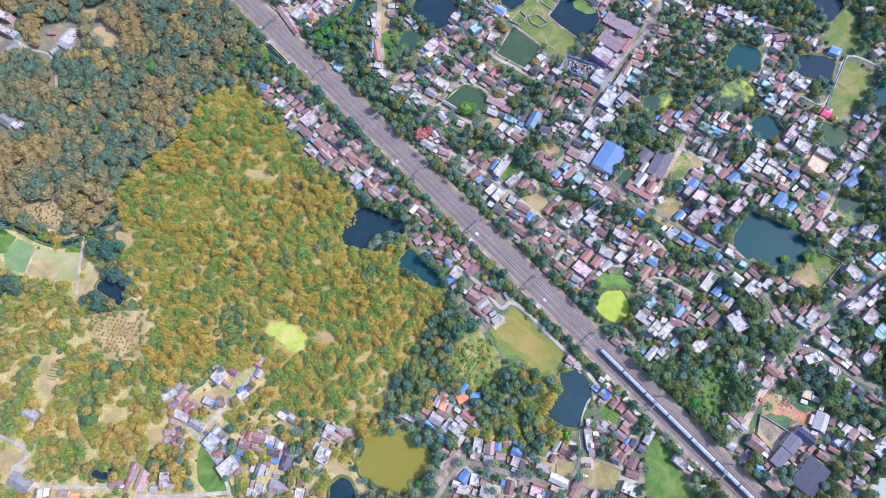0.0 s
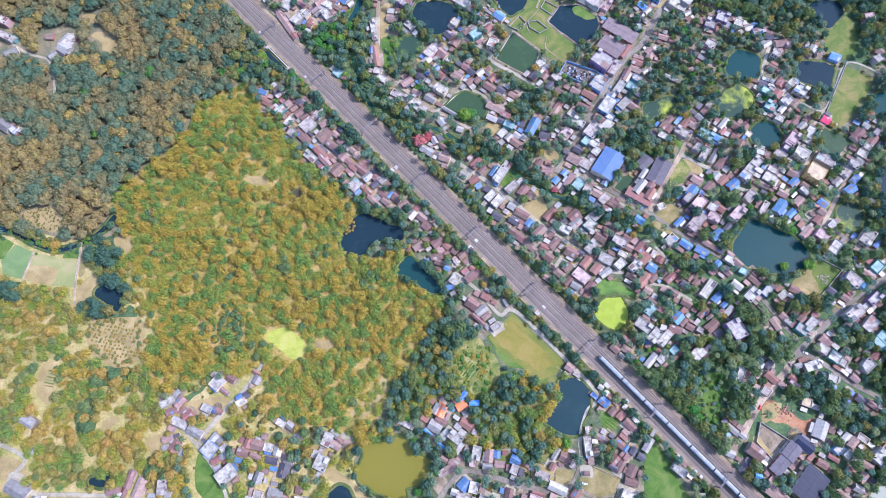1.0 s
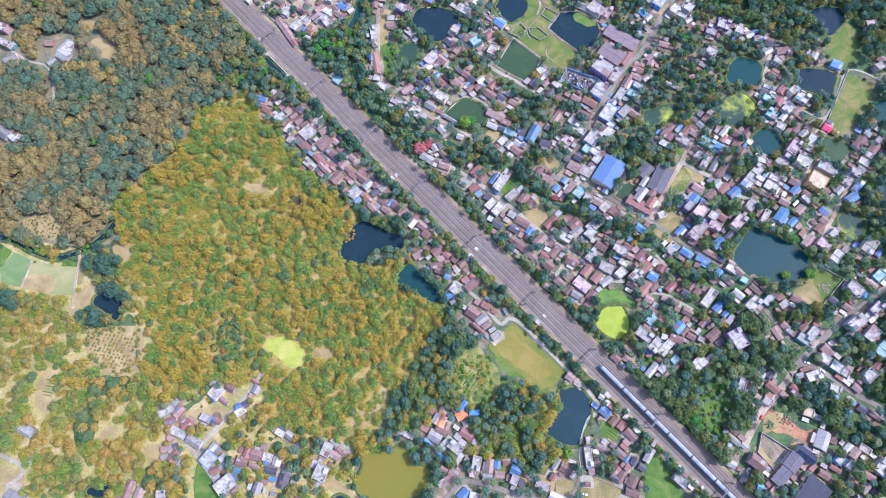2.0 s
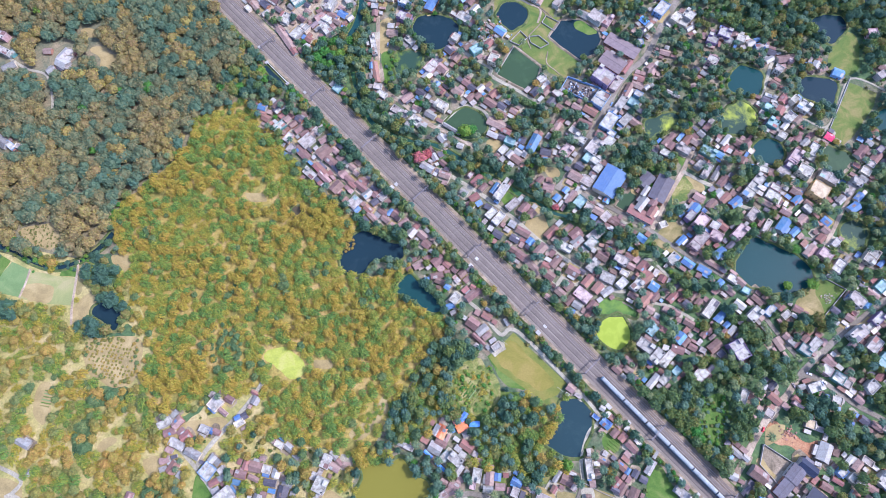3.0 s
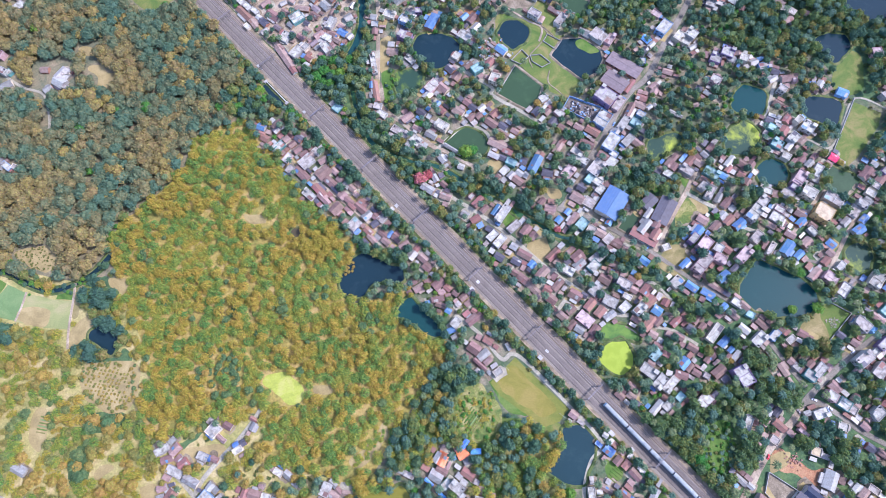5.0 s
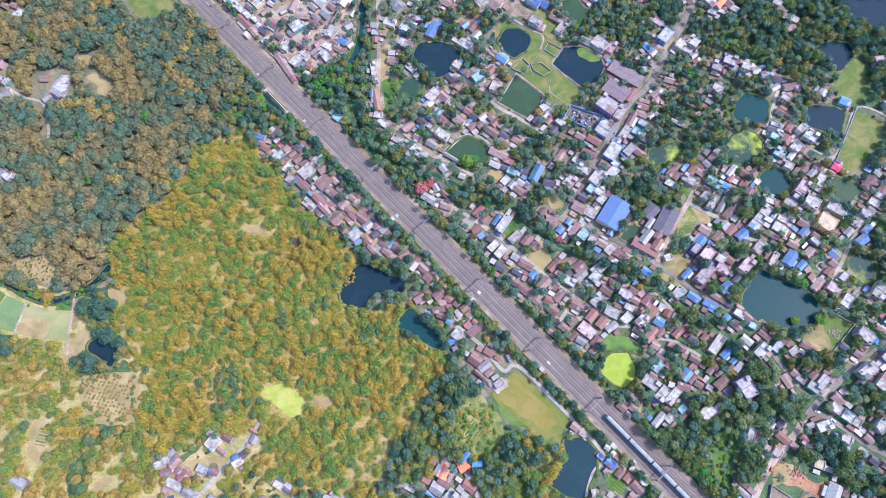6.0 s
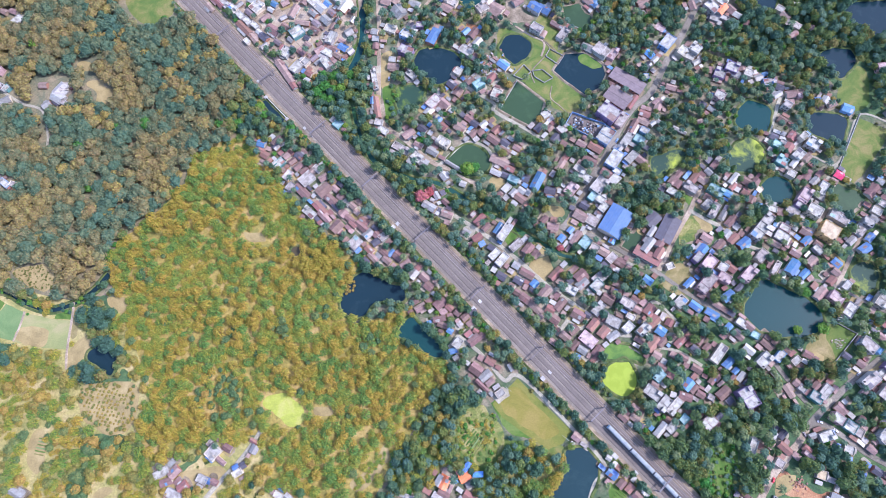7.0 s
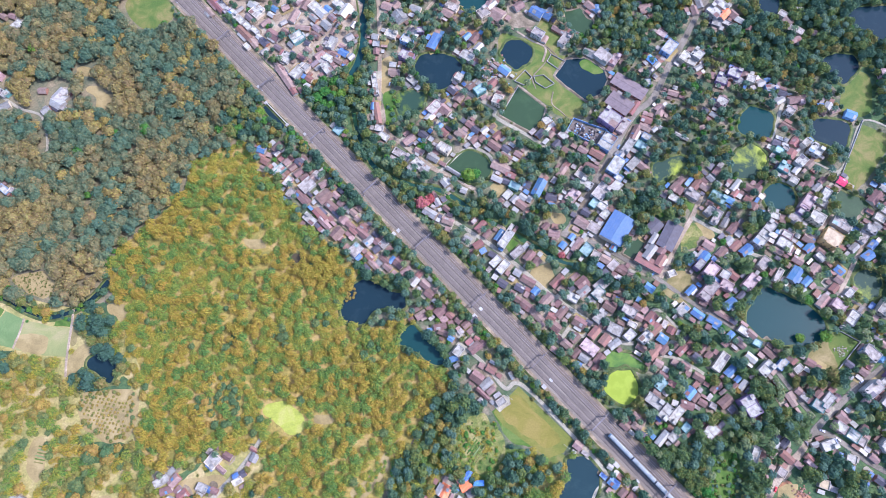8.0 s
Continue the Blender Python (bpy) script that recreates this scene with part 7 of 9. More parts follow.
gable_house(239.9, 92.9, 12.4, 5.3, 48, "white_tin", "cream", 3.1)
gable_house(238.0, 85.9, 7.8, 4.8, 48, "red_tin", "concrete", 3.0)
gable_house(250.3, 90.6, 7.6, 7.3, -36, "rust", "mud", 2.9)
gable_house(257.4, 89.4, 9.0, 6.2, 47, "rust", "white", 2.7)
gable_house(248.4, 81.0, 6.6, 6.1, -36, "red_tin", "cream", 2.4)
gable_house(252.0, 73.6, 6.6, 7.2, -35, "rust", "brick", 2.8)
flat_house(214.6, 70.4, 9.8, 6.3, 43, "grey_roof", "concrete", 3.4)
flat_house(219.3, 64.4, 13.2, 5.6, 56, "patched_roof", "white", 4.0)
gable_house(226.1, 59.9, 8.8, 5.1, 56, "tin", "cream", 3.1)
gable_house(232.1, 55.2, 11.9, 6.1, 47, "rust", "white", 2.6)
gable_house(226.8, 44.0, 7.5, 6.1, 43, "tin", "cream", 2.9)
gable_house(231.8, 39.4, 10.6, 6.0, 43, "red_tin", "concrete", 2.8)
gable_house(219.7, 34.0, 10.6, 6.0, 43, "rust", "mud", 2.5)
gable_house(209.8, 40.6, 9.3, 6.9, -34, "mauve", "brick", 2.7)
gable_house(239.7, 35.8, 11.6, 7.0, 38, "blue_tin", "brick", 2.9)
flat_house(266.6, 65.6, 10.3, 5.5, -18, "pale_roof", "cream", 3.4)
flat_house(262.6, 55.8, 10.9, 7.9, 47, "grey_roof", "concrete", 3.4)
flat_house(253.0, 45.3, 16.1, 9.2, 47, "pale_roof", "concrete", 6.0)
flat_house(275.2, 48.5, 8.2, 5.5, -35, "pale_roof", "pink", 3.4)
flat_house(271.2, 40.8, 10.9, 8.6, -35, "pale_roof", "concrete", 4.0)
gable_house(265.8, 34.5, 8.1, 4.8, -35, "mauve", "concrete", 3.2)
flat_house(284.2, 62.8, 10.1, 7.2, -42, "patched_roof", "white", 3.4)
gable_house(292.4, 44.8, 9.9, 7.1, -35, "mauve", "brick", 2.8)
gable_house(291.1, 37.3, 9.7, 5.9, 42, "blue_tin", "brick", 2.8)
gable_house(300.8, 34.1, 7.1, 4.9, -41, "rust", "cream", 2.7)
flat_house(301.1, 62.6, 11.8, 10.0, -36, "pale_roof", "cream", 6.0)
flat_house(309.3, 44.3, 14.3, 13.6, -36, "ochre_roof", "ochre", 7.0)
flat_house(321.0, 57.1, 15.3, 8.9, -36, "patched_roof", "white", 5.0)
flat_house(295.4, 75.6, 14.6, 8.3, 51, "pink_roof", "pink", 6.0)
flat_house(289.9, 68.9, 7.8, 5.1, 51, "grey_roof", "violet", 6.0)
flat_house(312.1, 82.7, 12.5, 6.5, 54, "pale_roof", "white", 5.0)
flat_house(309.5, 76.1, 7.4, 6.8, -36, "grey_roof", "concrete", 3.4)
gable_house(301.2, 94.2, 9.1, 6.6, 47, "rust", "mud", 2.5)
gable_house(295.0, 91.6, 8.0, 4.7, 47, "rust", "concrete", 2.6)
gable_house(307.7, 89.8, 9.0, 5.7, 42, "tin", "concrete", 2.6)
gable_house(313.3, 96.7, 6.8, 4.8, 42, "rust", "white", 2.5)
gable_house(296.2, 132.6, 6.8, 7.7, -37, "red_tin", "mud", 2.6)
gable_house(291.4, 121.6, 7.9, 8.8, -37, "red_tin", "cream", 3.0)
gable_house(280.8, 132.3, 6.8, 5.9, -25, "dark_tin", "white", 2.8)
gable_house(291.0, 148.5, 8.0, 6.6, -37, "rust", "brick", 2.7)
flat_house(287.3, 126.6, 4.8, 4.1, -37, "patched_roof", "white", 3.4)
flat_house(281.2, 124.7, 6.8, 6.4, -37, "teal_roof", "teal", 4.0)
flat_house(304.3, 130.8, 7.6, 5.4, 43, "pale_roof", "cream", 6.0)
flat_house(311.3, 123.7, 10.9, 9.4, -37, "pale_roof", "white", 6.0)
flat_house(298.1, 114.5, 10.3, 7.8, 43, "pale_roof", "white", 4.0)
gable_house(305.3, 111.5, 8.0, 5.8, 43, "mauve", "cream", 3.0)
flat_house(282.3, 108.2, 9.3, 8.2, -36, "teal_roof", "teal", 5.0)
gable_house(293.1, 106.2, 8.5, 5.2, 47, "white_tin", "cream", 2.8)
flat_house(288.1, 96.3, 7.0, 6.2, -36, "pale_roof", "cream", 5.0)
gable_house(329.8, 95.6, 7.6, 7.3, -37, "red_cloth", "concrete", 2.3)
gable_house(362.5, 89.1, 6.4, 5.8, -37, "tin", "concrete", 3.1)
gable_house(368.8, 98.7, 8.1, 6.1, 42, "red_tin", "concrete", 2.5)
gable_house(354.0, 80.8, 13.7, 7.8, 46, "rust", "cream", 3.0)
gable_house(365.7, 75.4, 11.4, 7.7, 45, "rust", "concrete", 2.7)
flat_house(368.4, 81.5, 6.8, 4.6, 45, "grey_roof", "violet", 6.0)
flat_house(353.9, 62.5, 8.1, 6.7, -37, "pale_roof", "cream", 3.4)
gable_house(350.6, 55.9, 7.1, 5.6, -36, "tin", "white", 2.8)
flat_house(343.2, 51.9, 8.9, 7.2, -36, "grey_roof", "concrete", 6.0)
flat_house(335.9, 45.8, 11.0, 8.1, 45, "patched_roof", "white", 3.4)
gable_house(343.4, 39.2, 8.8, 5.8, 45, "blue_tin", "cream", 2.9)
gable_house(328.0, 36.9, 8.7, 5.8, 41, "tin", "concrete", 2.7)
flat_house(359.5, 68.7, 5.9, 5.7, -37, "patched_roof", "white", 3.4)
# round the duckweed pond
flat_house(94.6, -2.6, 10.2, 6.5, -32, "pale_roof", "white", 3.4)
gable_house(104.2, 2.6, 11.0, 7.1, 39, "tin", "brick", 2.5)
flat_house(115.6, 0.9, 10.0, 7.4, 44, "pale_roof", "teal", 4.0)
gable_house(85.5, -14.5, 11.8, 6.0, 49, "rust", "cream", 2.9)
gable_house(99.2, -23.1, 11.0, 8.3, -32, "rust", "cream", 3.0)
gable_house(106.5, -23.2, 5.5, 4.4, -32, "dark_tin", "brick", 2.6)
gable_house(110.5, -31.2, 10.7, 6.8, 48, "red_tin", "white", 2.9)
gable_house(94.7, -35.2, 8.7, 5.9, 43, "rust", "mud", 2.8)
gable_house(87.6, -40.2, 9.0, 6.2, -42, "mauve", "concrete", 2.7)
flat_house(115.6, -18.1, 11.9, 6.9, 48, "grey_roof", "concrete", 3.4)
gable_house(124.1, -10.1, 10.1, 7.5, -32, "rust", "mud", 2.7)
gable_house(131.5, -3.9, 9.2, 5.0, -22, "rust", "white", 2.6)
flat_house(138.6, -14.2, 11.7, 7.4, -33, "patched_roof", "concrete", 6.0)
gable_house(147.1, -19.3, 6.3, 5.4, -33, "mauve", "brick", 2.5)
gable_house(146.1, -10.7, 7.3, 5.5, -33, "rust", "cream", 2.7)
flat_house(140.7, -24.9, 7.2, 4.4, -32, "grey_roof", "cream", 3.4)
gable_house(156.3, -19.4, 10.0, 7.2, 47, "red_tin", "mud", 2.8)
gable_house(159.0, -28.7, 10.9, 6.7, 43, "red_tin", "concrete", 2.5)
flat_house(126.7, -28.5, 11.8, 8.3, -27, "grey_roof", "concrete", 3.4)
flat_house(137.6, -33.5, 8.8, 6.7, 43, "pale_roof", "white", 5.0)
gable_house(125.7, -40.1, 10.6, 5.8, 34, "tin", "cream", 2.4)
gable_house(118.2, -36.8, 9.7, 7.2, 48, "red_tin", "mud", 2.5)
flat_house(105.5, -42.7, 13.4, 9.1, -42, "pink_roof", "pink", 3.4)
gable_house(100.4, -50.9, 8.0, 5.7, -32, "tin", "concrete", 2.9)
gable_house(94.4, -47.2, 8.6, 5.4, 43, "rust", "brick", 2.8)
gable_house(112.5, -51.8, 9.6, 6.7, 48, "rust", "white", 2.6)
gable_house(108.9, -58.6, 5.7, 4.0, 47, "red_tin", "mud", 2.4)
flat_house(149.3, -35.2, 10.7, 6.6, 43, "pale_roof", "white", 6.0)
gable_house(146.2, -43.0, 8.0, 5.3, -32, "rust", "cream", 2.4)
gable_house(156.2, -46.7, 13.6, 7.5, 47, "red_tin", "concrete", 2.5)
gable_house(163.6, -44.9, 8.8, 5.7, 47, "rust", "cream", 2.6)
gable_house(163.6, -36.2, 7.9, 7.8, -38, "blue_tin", "white", 2.9)
flat_house(158.2, -71.4, 9.5, 6.4, 46, "teal_roof", "teal", 4.0)
gable_house(161.0, -64.7, 7.8, 5.7, -32, "rust", "cream", 2.7)
gable_house(158.4, -55.3, 7.0, 5.7, -32, "mauve", "cream", 3.0)
# hamlet strip between the bamboo and the line
gable_house(-166.4, 121.2, 7.8, 6.5, -32, "red_tin", "mud", 2.5)
gable_house(-156.8, 129.6, 7.3, 5.8, 45, "dark_tin", "concrete", 2.8)
flat_house(-152.9, 112.6, 10.4, 6.9, 44, "pale_roof", "teal", 3.4)
gable_house(-146.9, 119.8, 6.3, 5.8, 44, "mauve", "cream", 2.5)
gable_house(-141.4, 114.7, 7.2, 5.8, 39, "rust", "brick", 2.7)
gable_house(-135.7, 119.7, 7.8, 6.4, -37, "dark_tin", "brick", 3.1)
gable_house(-136.0, 109.6, 8.2, 6.3, 39, "rust", "concrete", 2.9)
gable_house(-130.1, 105.0, 8.2, 5.7, 38, "rust", "cream", 3.1)
flat_house(-144.5, 101.4, 9.4, 5.6, 55, "pale_roof", "pink", 3.4)
flat_house(-127.5, 97.5, 12.8, 9.5, 44, "patched_roof", "white", 4.0)
gable_house(-124.0, 103.8, 6.2, 6.2, 44, "mauve", "white", 2.9)
flat_house(-119.1, 107.1, 7.2, 5.3, -42, "patched_roof", "white", 3.4)
gable_house(-113.1, 98.7, 8.2, 6.2, 33, "mauve", "concrete", 2.9)
flat_house(-141.2, 90.3, 7.8, 6.1, 55, "patched_roof", "concrete", 3.4)
gable_house(-130.9, 86.4, 16.6, 7.7, -46, "rust", "mud", 2.5)
gable_house(-112.0, 87.2, 13.3, 10.0, 43, "rust", "cream", 2.6)
gable_house(-102.0, 88.2, 7.6, 5.2, -42, "mauve", "brick", 2.4)
gable_house(-105.0, 77.9, 11.9, 7.2, -41, "rust", "white", 2.9)
gable_house(-97.2, 80.5, 6.5, 5.7, -42, "mauve", "concrete", 2.7)
flat_house(-91.5, 75.0, 6.4, 5.1, -42, "grey_roof", "concrete", 3.4)
flat_house(-123.2, 66.4, 11.8, 6.6, -41, "pale_roof", "concrete", 3.4)
gable_house(-114.5, 70.5, 14.1, 6.6, -46, "red_tin", "mud", 2.6)
gable_house(-110.1, 62.5, 14.0, 5.5, -46, "mauve", "mud", 3.0)
gable_house(-100.7, 70.9, 8.6, 4.1, -46, "dark_tin", "cream", 2.8)
gable_house(-86.4, 72.3, 7.5, 5.1, -42, "mauve", "cream", 3.0)
gable_house(-94.0, 65.5, 7.1, 6.4, 48, "mauve", "cream", 3.1)
gable_house(-88.4, 60.7, 9.5, 5.1, -41, "rust", "cream", 2.9)
gable_house(-82.7, 66.4, 5.3, 4.6, -42, "mauve", "cream", 2.6)
gable_house(-76.0, 58.4, 9.3, 5.2, -32, "red_tin", "concrete", 2.9)
gable_house(-85.2, 55.9, 8.4, 4.6, -41, "red_tin", "cream", 2.7)
gable_house(-78.3, 53.7, 12.6, 6.1, -41, "rust", "mud", 2.8)
gable_house(-72.2, 46.9, 9.0, 6.8, 42, "tin", "concrete", 3.0)
gable_house(-64.4, 45.7, 7.3, 6.6, -41, "rust", "brick", 2.6)
gable_house(-66.5, 52.0, 6.3, 4.1, -42, "dark_tin", "white", 2.8)
flat_house(-59.5, 44.1, 7.0, 6.3, 42, "patched_roof", "white", 3.4)
gable_house(-65.7, 39.6, 6.9, 6.3, 37, "dark_tin", "brick", 2.7)
flat_house(-83.0, 39.0, 10.9, 8.9, 48, "patched_roof", "concrete", 4.0)
gable_house(-80.9, 33.1, 5.9, 5.7, 47, "blue_tin", "cream", 2.6)
gable_house(-70.8, 33.0, 8.3, 5.9, -46, "red_tin", "cream", 2.8)
gable_house(-58.2, 30.3, 9.2, 5.0, -41, "rust", "cream", 2.6)
gable_house(-52.4, 30.2, 7.0, 4.1, 47, "blue_tin", "brick", 2.5)
gable_house(-67.7, 26.3, 10.3, 4.9, -46, "mauve", "concrete", 2.4)
gable_house(-56.1, 23.7, 8.1, 4.9, -41, "mauve", "concrete", 2.7)
gable_house(-46.1, 27.6, 9.1, 8.5, -41, "rust", "white", 2.5)
gable_house(-40.2, 20.0, 9.8, 6.1, 36, "mauve", "mud", 2.7)
gable_house(-33.9, 11.9, 8.4, 7.5, 51, "tin", "concrete", 2.6)
gable_house(-30.1, 16.9, 6.0, 5.0, 51, "red_tin", "mud", 2.5)
gable_house(-24.4, 8.8, 8.9, 6.4, -41, "mauve", "mud", 2.8)
gable_house(-21.0, 1.4, 7.9, 6.8, -41, "rust", "brick", 2.5)
gable_house(2.3, -20.6, 5.7, 5.3, -41, "rust", "cream", 2.7)
gable_house(8.3, -24.0, 6.7, 5.7, 40, "rust", "mud", 2.5)
flat_house(2.1, -44.8, 8.5, 6.1, 50, "pale_roof", "white", 4.0)
gable_house(15.4, -42.4, 10.4, 7.0, 40, "rust", "concrete", 2.8)
gable_house(20.5, -39.7, 6.2, 5.2, 40, "rust", "white", 2.6)
gable_house(16.9, -35.4, 4.7, 3.8, -31, "red_tin", "white", 2.5)
# southern hamlet
flat_house(-184.7, -126.0, 10.0, 9.3, 52, "grey_roof", "cream", 4.0)
gable_house(-178.9, -132.3, 9.3, 3.7, -36, "mauve", "cream", 2.5)
gable_house(-174.6, -123.1, 7.5, 5.4, -28, "rust", "white", 2.4)
gable_house(-153.7, -124.0, 6.7, 6.0, 63, "tin", "concrete", 2.8)
gable_house(-154.2, -118.5, 7.4, 3.4, -28, "red_tin", "mud", 2.7)
gable_house(-166.4, -136.9, 5.1, 4.5, 30, "blue_tin", "concrete", 3.2)
gable_house(-161.9, -135.7, 5.9, 5.4, 30, "dark_tin", "brick", 2.5)
flat_house(-164.9, -140.7, 7.6, 4.9, 30, "pale_roof", "cream", 3.4)
flat_house(-222.9, -140.5, 10.9, 5.5, 30, "pale_roof", "concrete", 3.4)
gable_house(-225.9, -137.6, 3.3, 3.2, 30, "red_tin", "mud", 2.8)
gable_house(-213.2, -140.1, 9.0, 7.0, 47, "mauve", "brick", 2.7)
gable_house(-218.5, -147.2, 9.4, 5.8, 20, "rust", "cream", 2.5)
gable_house(-205.4, -150.5, 8.2, 7.3, 41, "red_tin", "brick", 2.6)
flat_house(-211.2, -155.8, 12.9, 6.0, -23, "grey_roof", "concrete", 3.4)
gable_house(-198.6, -162.7, 12.8, 6.7, -27, "tin", "cream", 2.7)
flat_house(-191.1, -145.2, 8.3, 5.3, -23, "grey_roof", "concrete", 3.4)
gable_house(-186.6, -146.4, 4.6, 4.5, -23, "blue_tin", "white", 2.5)
gable_house(-182.2, -147.3, 6.4, 4.5, -23, "rust", "brick", 2.6)
gable_house(-219.7, -167.5, 7.6, 5.2, 19, "mauve", "concrete", 2.5)
gable_house(-212.5, -172.7, 9.4, 7.7, 58, "red_tin", "cream", 2.7)
flat_house(-185.7, -175.1, 10.3, 10.3, 52, "pale_roof", "skyblue", 4.0)
gable_house(-183.1, -166.4, 6.0, 5.4, 52, "white_tin", "concrete", 2.8)
gable_house(-174.8, -179.5, 5.6, 5.3, 40, "tin", "brick", 2.9)
gable_house(-180.0, -183.0, 8.2, 4.7, 29, "red_tin", "concrete", 2.7)
flat_house(-175.3, -174.3, 5.2, 4.4, 40, "grey_roof", "concrete", 3.4)
gable_house(-137.6, -153.9, 4.9, 4.1, -28, "mauve", "mud", 2.6)
flat_house(-132.6, -156.4, 7.2, 4.5, -28, "pale_roof", "cream", 3.4)
gable_house(-125.1, -158.8, 8.4, 5.7, -37, "tin", "brick", 2.4)
gable_house(-156.8, -170.8, 7.2, 5.4, 73, "red_tin", "white", 2.7)
gable_house(-149.4, -172.4, 9.8, 7.6, -14, "rust", "brick", 2.5)
gable_house(-160.5, -177.5, 8.9, 5.9, -14, "rust", "brick", 2.8)
gable_house(-150.4, -180.3, 8.9, 3.9, -23, "rust", "cream", 2.9)
flat_house(-140.7, -174.0, 7.1, 5.6, -14, "grey_roof", "cream", 3.4)
gable_house(-141.2, -178.0, 5.7, 3.2, -14, "blue_tin", "brick", 2.5)
gable_house(-133.6, -176.8, 6.8, 6.6, 78, "tin", "brick", 3.0)
gable_house(-137.8, -183.5, 9.6, 5.1, -9, "dark_tin", "concrete", 2.7)
gable_house(-124.9, -185.1, 7.9, 4.3, -9, "tin", "cream", 2.5)
# south-eastern quarter and its crossing
gable_house(179.6, -77.8, 9.7, 7.4, 46, "blue_tin", "white", 3.2)
gable_house(176.9, -86.7, 10.5, 6.2, -21, "rust", "white", 2.5)
gable_house(183.9, -81.0, 7.8, 5.2, 46, "rust", "white", 2.4)
gable_house(206.2, -84.3, 11.6, 7.3, 37, "rust", "brick", 2.6)
flat_house(196.0, -87.4, 4.7, 4.3, -33, "patched_roof", "concrete", 3.4)
flat_house(167.4, -93.9, 14.3, 6.0, 46, "pale_roof", "cream", 4.0)
gable_house(188.7, -85.1, 6.9, 5.3, -33, "rust", "mud", 2.6)
flat_house(192.0, -105.6, 11.4, 8.8, 41, "pale_roof", "pink", 4.0)
flat_house(163.2, -109.7, 7.5, 6.3, 42, "pale_roof", "concrete", 3.4)
flat_house(173.8, -103.1, 7.1, 5.5, 42, "teal_roof", "teal", 3.0)
flat_house(222.5, -87.8, 15.2, 11.0, -63, "grey_roof", "violet", 8.0)
gable_house(256.1, -83.0, 11.0, 5.4, -62, "mauve", "concrete", 2.8)
gable_house(263.3, -77.2, 5.9, 5.9, -45, "mauve", "cream", 2.9)
gable_house(277.2, -79.1, 7.0, 5.4, 40, "rust", "white", 3.0)
flat_house(266.1, -81.2, 5.9, 4.9, -45, "grey_roof", "concrete", 3.4)
flat_house(284.1, -82.8, 9.9, 7.0, 45, "grey_roof", "concrete", 4.0)
gable_house(290.8, -81.9, 6.0, 5.0, 44, "mauve", "mud", 3.0)
flat_house(275.6, -87.6, 9.4, 7.0, -39, "grey_roof", "teal", 4.0)
gable_house(312.4, -84.6, 6.0, 4.6, 40, "mauve_grey", "concrete", 3.0)
flat_house(328.1, -84.4, 13.0, 8.1, 44, "patched_roof", "white", 6.0)
gable_house(293.0, -96.2, 9.0, 7.4, -46, "mauve", "mud", 2.7)
flat_house(287.8, -103.0, 8.1, 7.2, -39, "pale_roof", "pink", 6.0)
flat_house(297.1, -109.0, 8.9, 8.2, -39, "pale_roof", "teal", 4.0)
flat_house(302.7, -113.3, 6.4, 6.3, -39, "patched_roof", "cream", 3.4)
gable_house(306.6, -104.7, 6.9, 4.8, 44, "rust", "concrete", 2.9)
flat_house(278.0, -115.8, 11.2, 6.7, 18, "pale_roof", "white", 4.0)
gable_house(268.5, -115.7, 5.6, 4.2, 18, "tin", "cream", 2.8)
gable_house(245.6, -114.6, 7.7, 5.3, 45, "dark_tin", "concrete", 2.8)
gable_house(238.9, -115.9, 7.2, 4.9, 45, "tin", "cream", 2.8)
gable_house(236.2, -121.9, 6.6, 4.9, 45, "mauve", "white", 2.4)
gable_house(246.2, -124.5, 10.5, 6.1, -44, "red_tin", "concrete", 2.8)
flat_house(221.9, -122.7, 10.2, 5.5, 63, "pale_roof", "white", 4.0)
flat_house(240.2, -134.7, 6.5, 6.1, -38, "patched_roof", "cream", 3.4)
gable_house(227.7, -137.9, 4.1, 4.1, -32, "mauve", "mud", 2.7)
gable_house(262.5, -125.0, 6.4, 5.2, -44, "red_tin", "mud", 2.4)
flat_house(262.6, -129.3, 8.0, 3.3, -44, "pink_roof", "pink", 3.4)
flat_house(292.6, -125.3, 7.4, 6.1, -22, "grey_roof", "cream", 3.4)
gable_house(309.8, -125.4, 7.1, 5.3, -45, "mauve", "concrete", 2.9)
flat_house(319.4, -115.8, 10.6, 7.5, 39, "grey_roof", "white", 6.0)
gable_house(314.4, -119.4, 5.8, 4.0, 39, "mauve", "white", 2.6)
gable_house(328.8, -108.7, 7.9, 5.2, 43, "red_tin", "concrete", 2.8)
flat_house(334.5, -96.7, 12.9, 10.0, 39, "teal_roof", "teal", 5.0)
flat_house(269.6, -142.8, 7.4, 6.8, -21, "ochre_roof", "concrete", 3.2)
gable_house(299.1, -142.2, 5.5, 4.7, -33, "blue_tin", "white", 2.9)
gable_house(310.5, -140.6, 7.0, 6.1, -39, "dark_tin", "brick", 2.9)
gable_house(318.9, -145.2, 9.3, 4.7, -39, "mauve", "concrete", 3.0)
flat_house(325.3, -146.9, 6.2, 5.6, -39, "patched_roof", "concrete", 3.4)
# sheds and halls beside the railway
gable_house(224.7, -178.3, 12.3, 9.3, -40, "rust", "concrete", 5.2)
gable_house(206.2, -179.2, 8.0, 5.7, -26, "tin", "brick", 2.6)
gable_house(215.1, -189.5, 8.9, 3.8, 40, "dark_tin", "white", 2.7)
gable_house(211.2, -162.7, 10.3, 4.5, -43, "tin", "cream", 2.6)
gable_house(217.7, -166.8, 5.5, 4.1, -43, "tin", "concrete", 3.0)
gable_house(276.2, -163.0, 14.2, 10.0, 62, "white_tin", "concrete", 3.2)
hall(242.3, -187.0, 17.8, 9.1, 43, "dark_tin", "brick", 4.5)
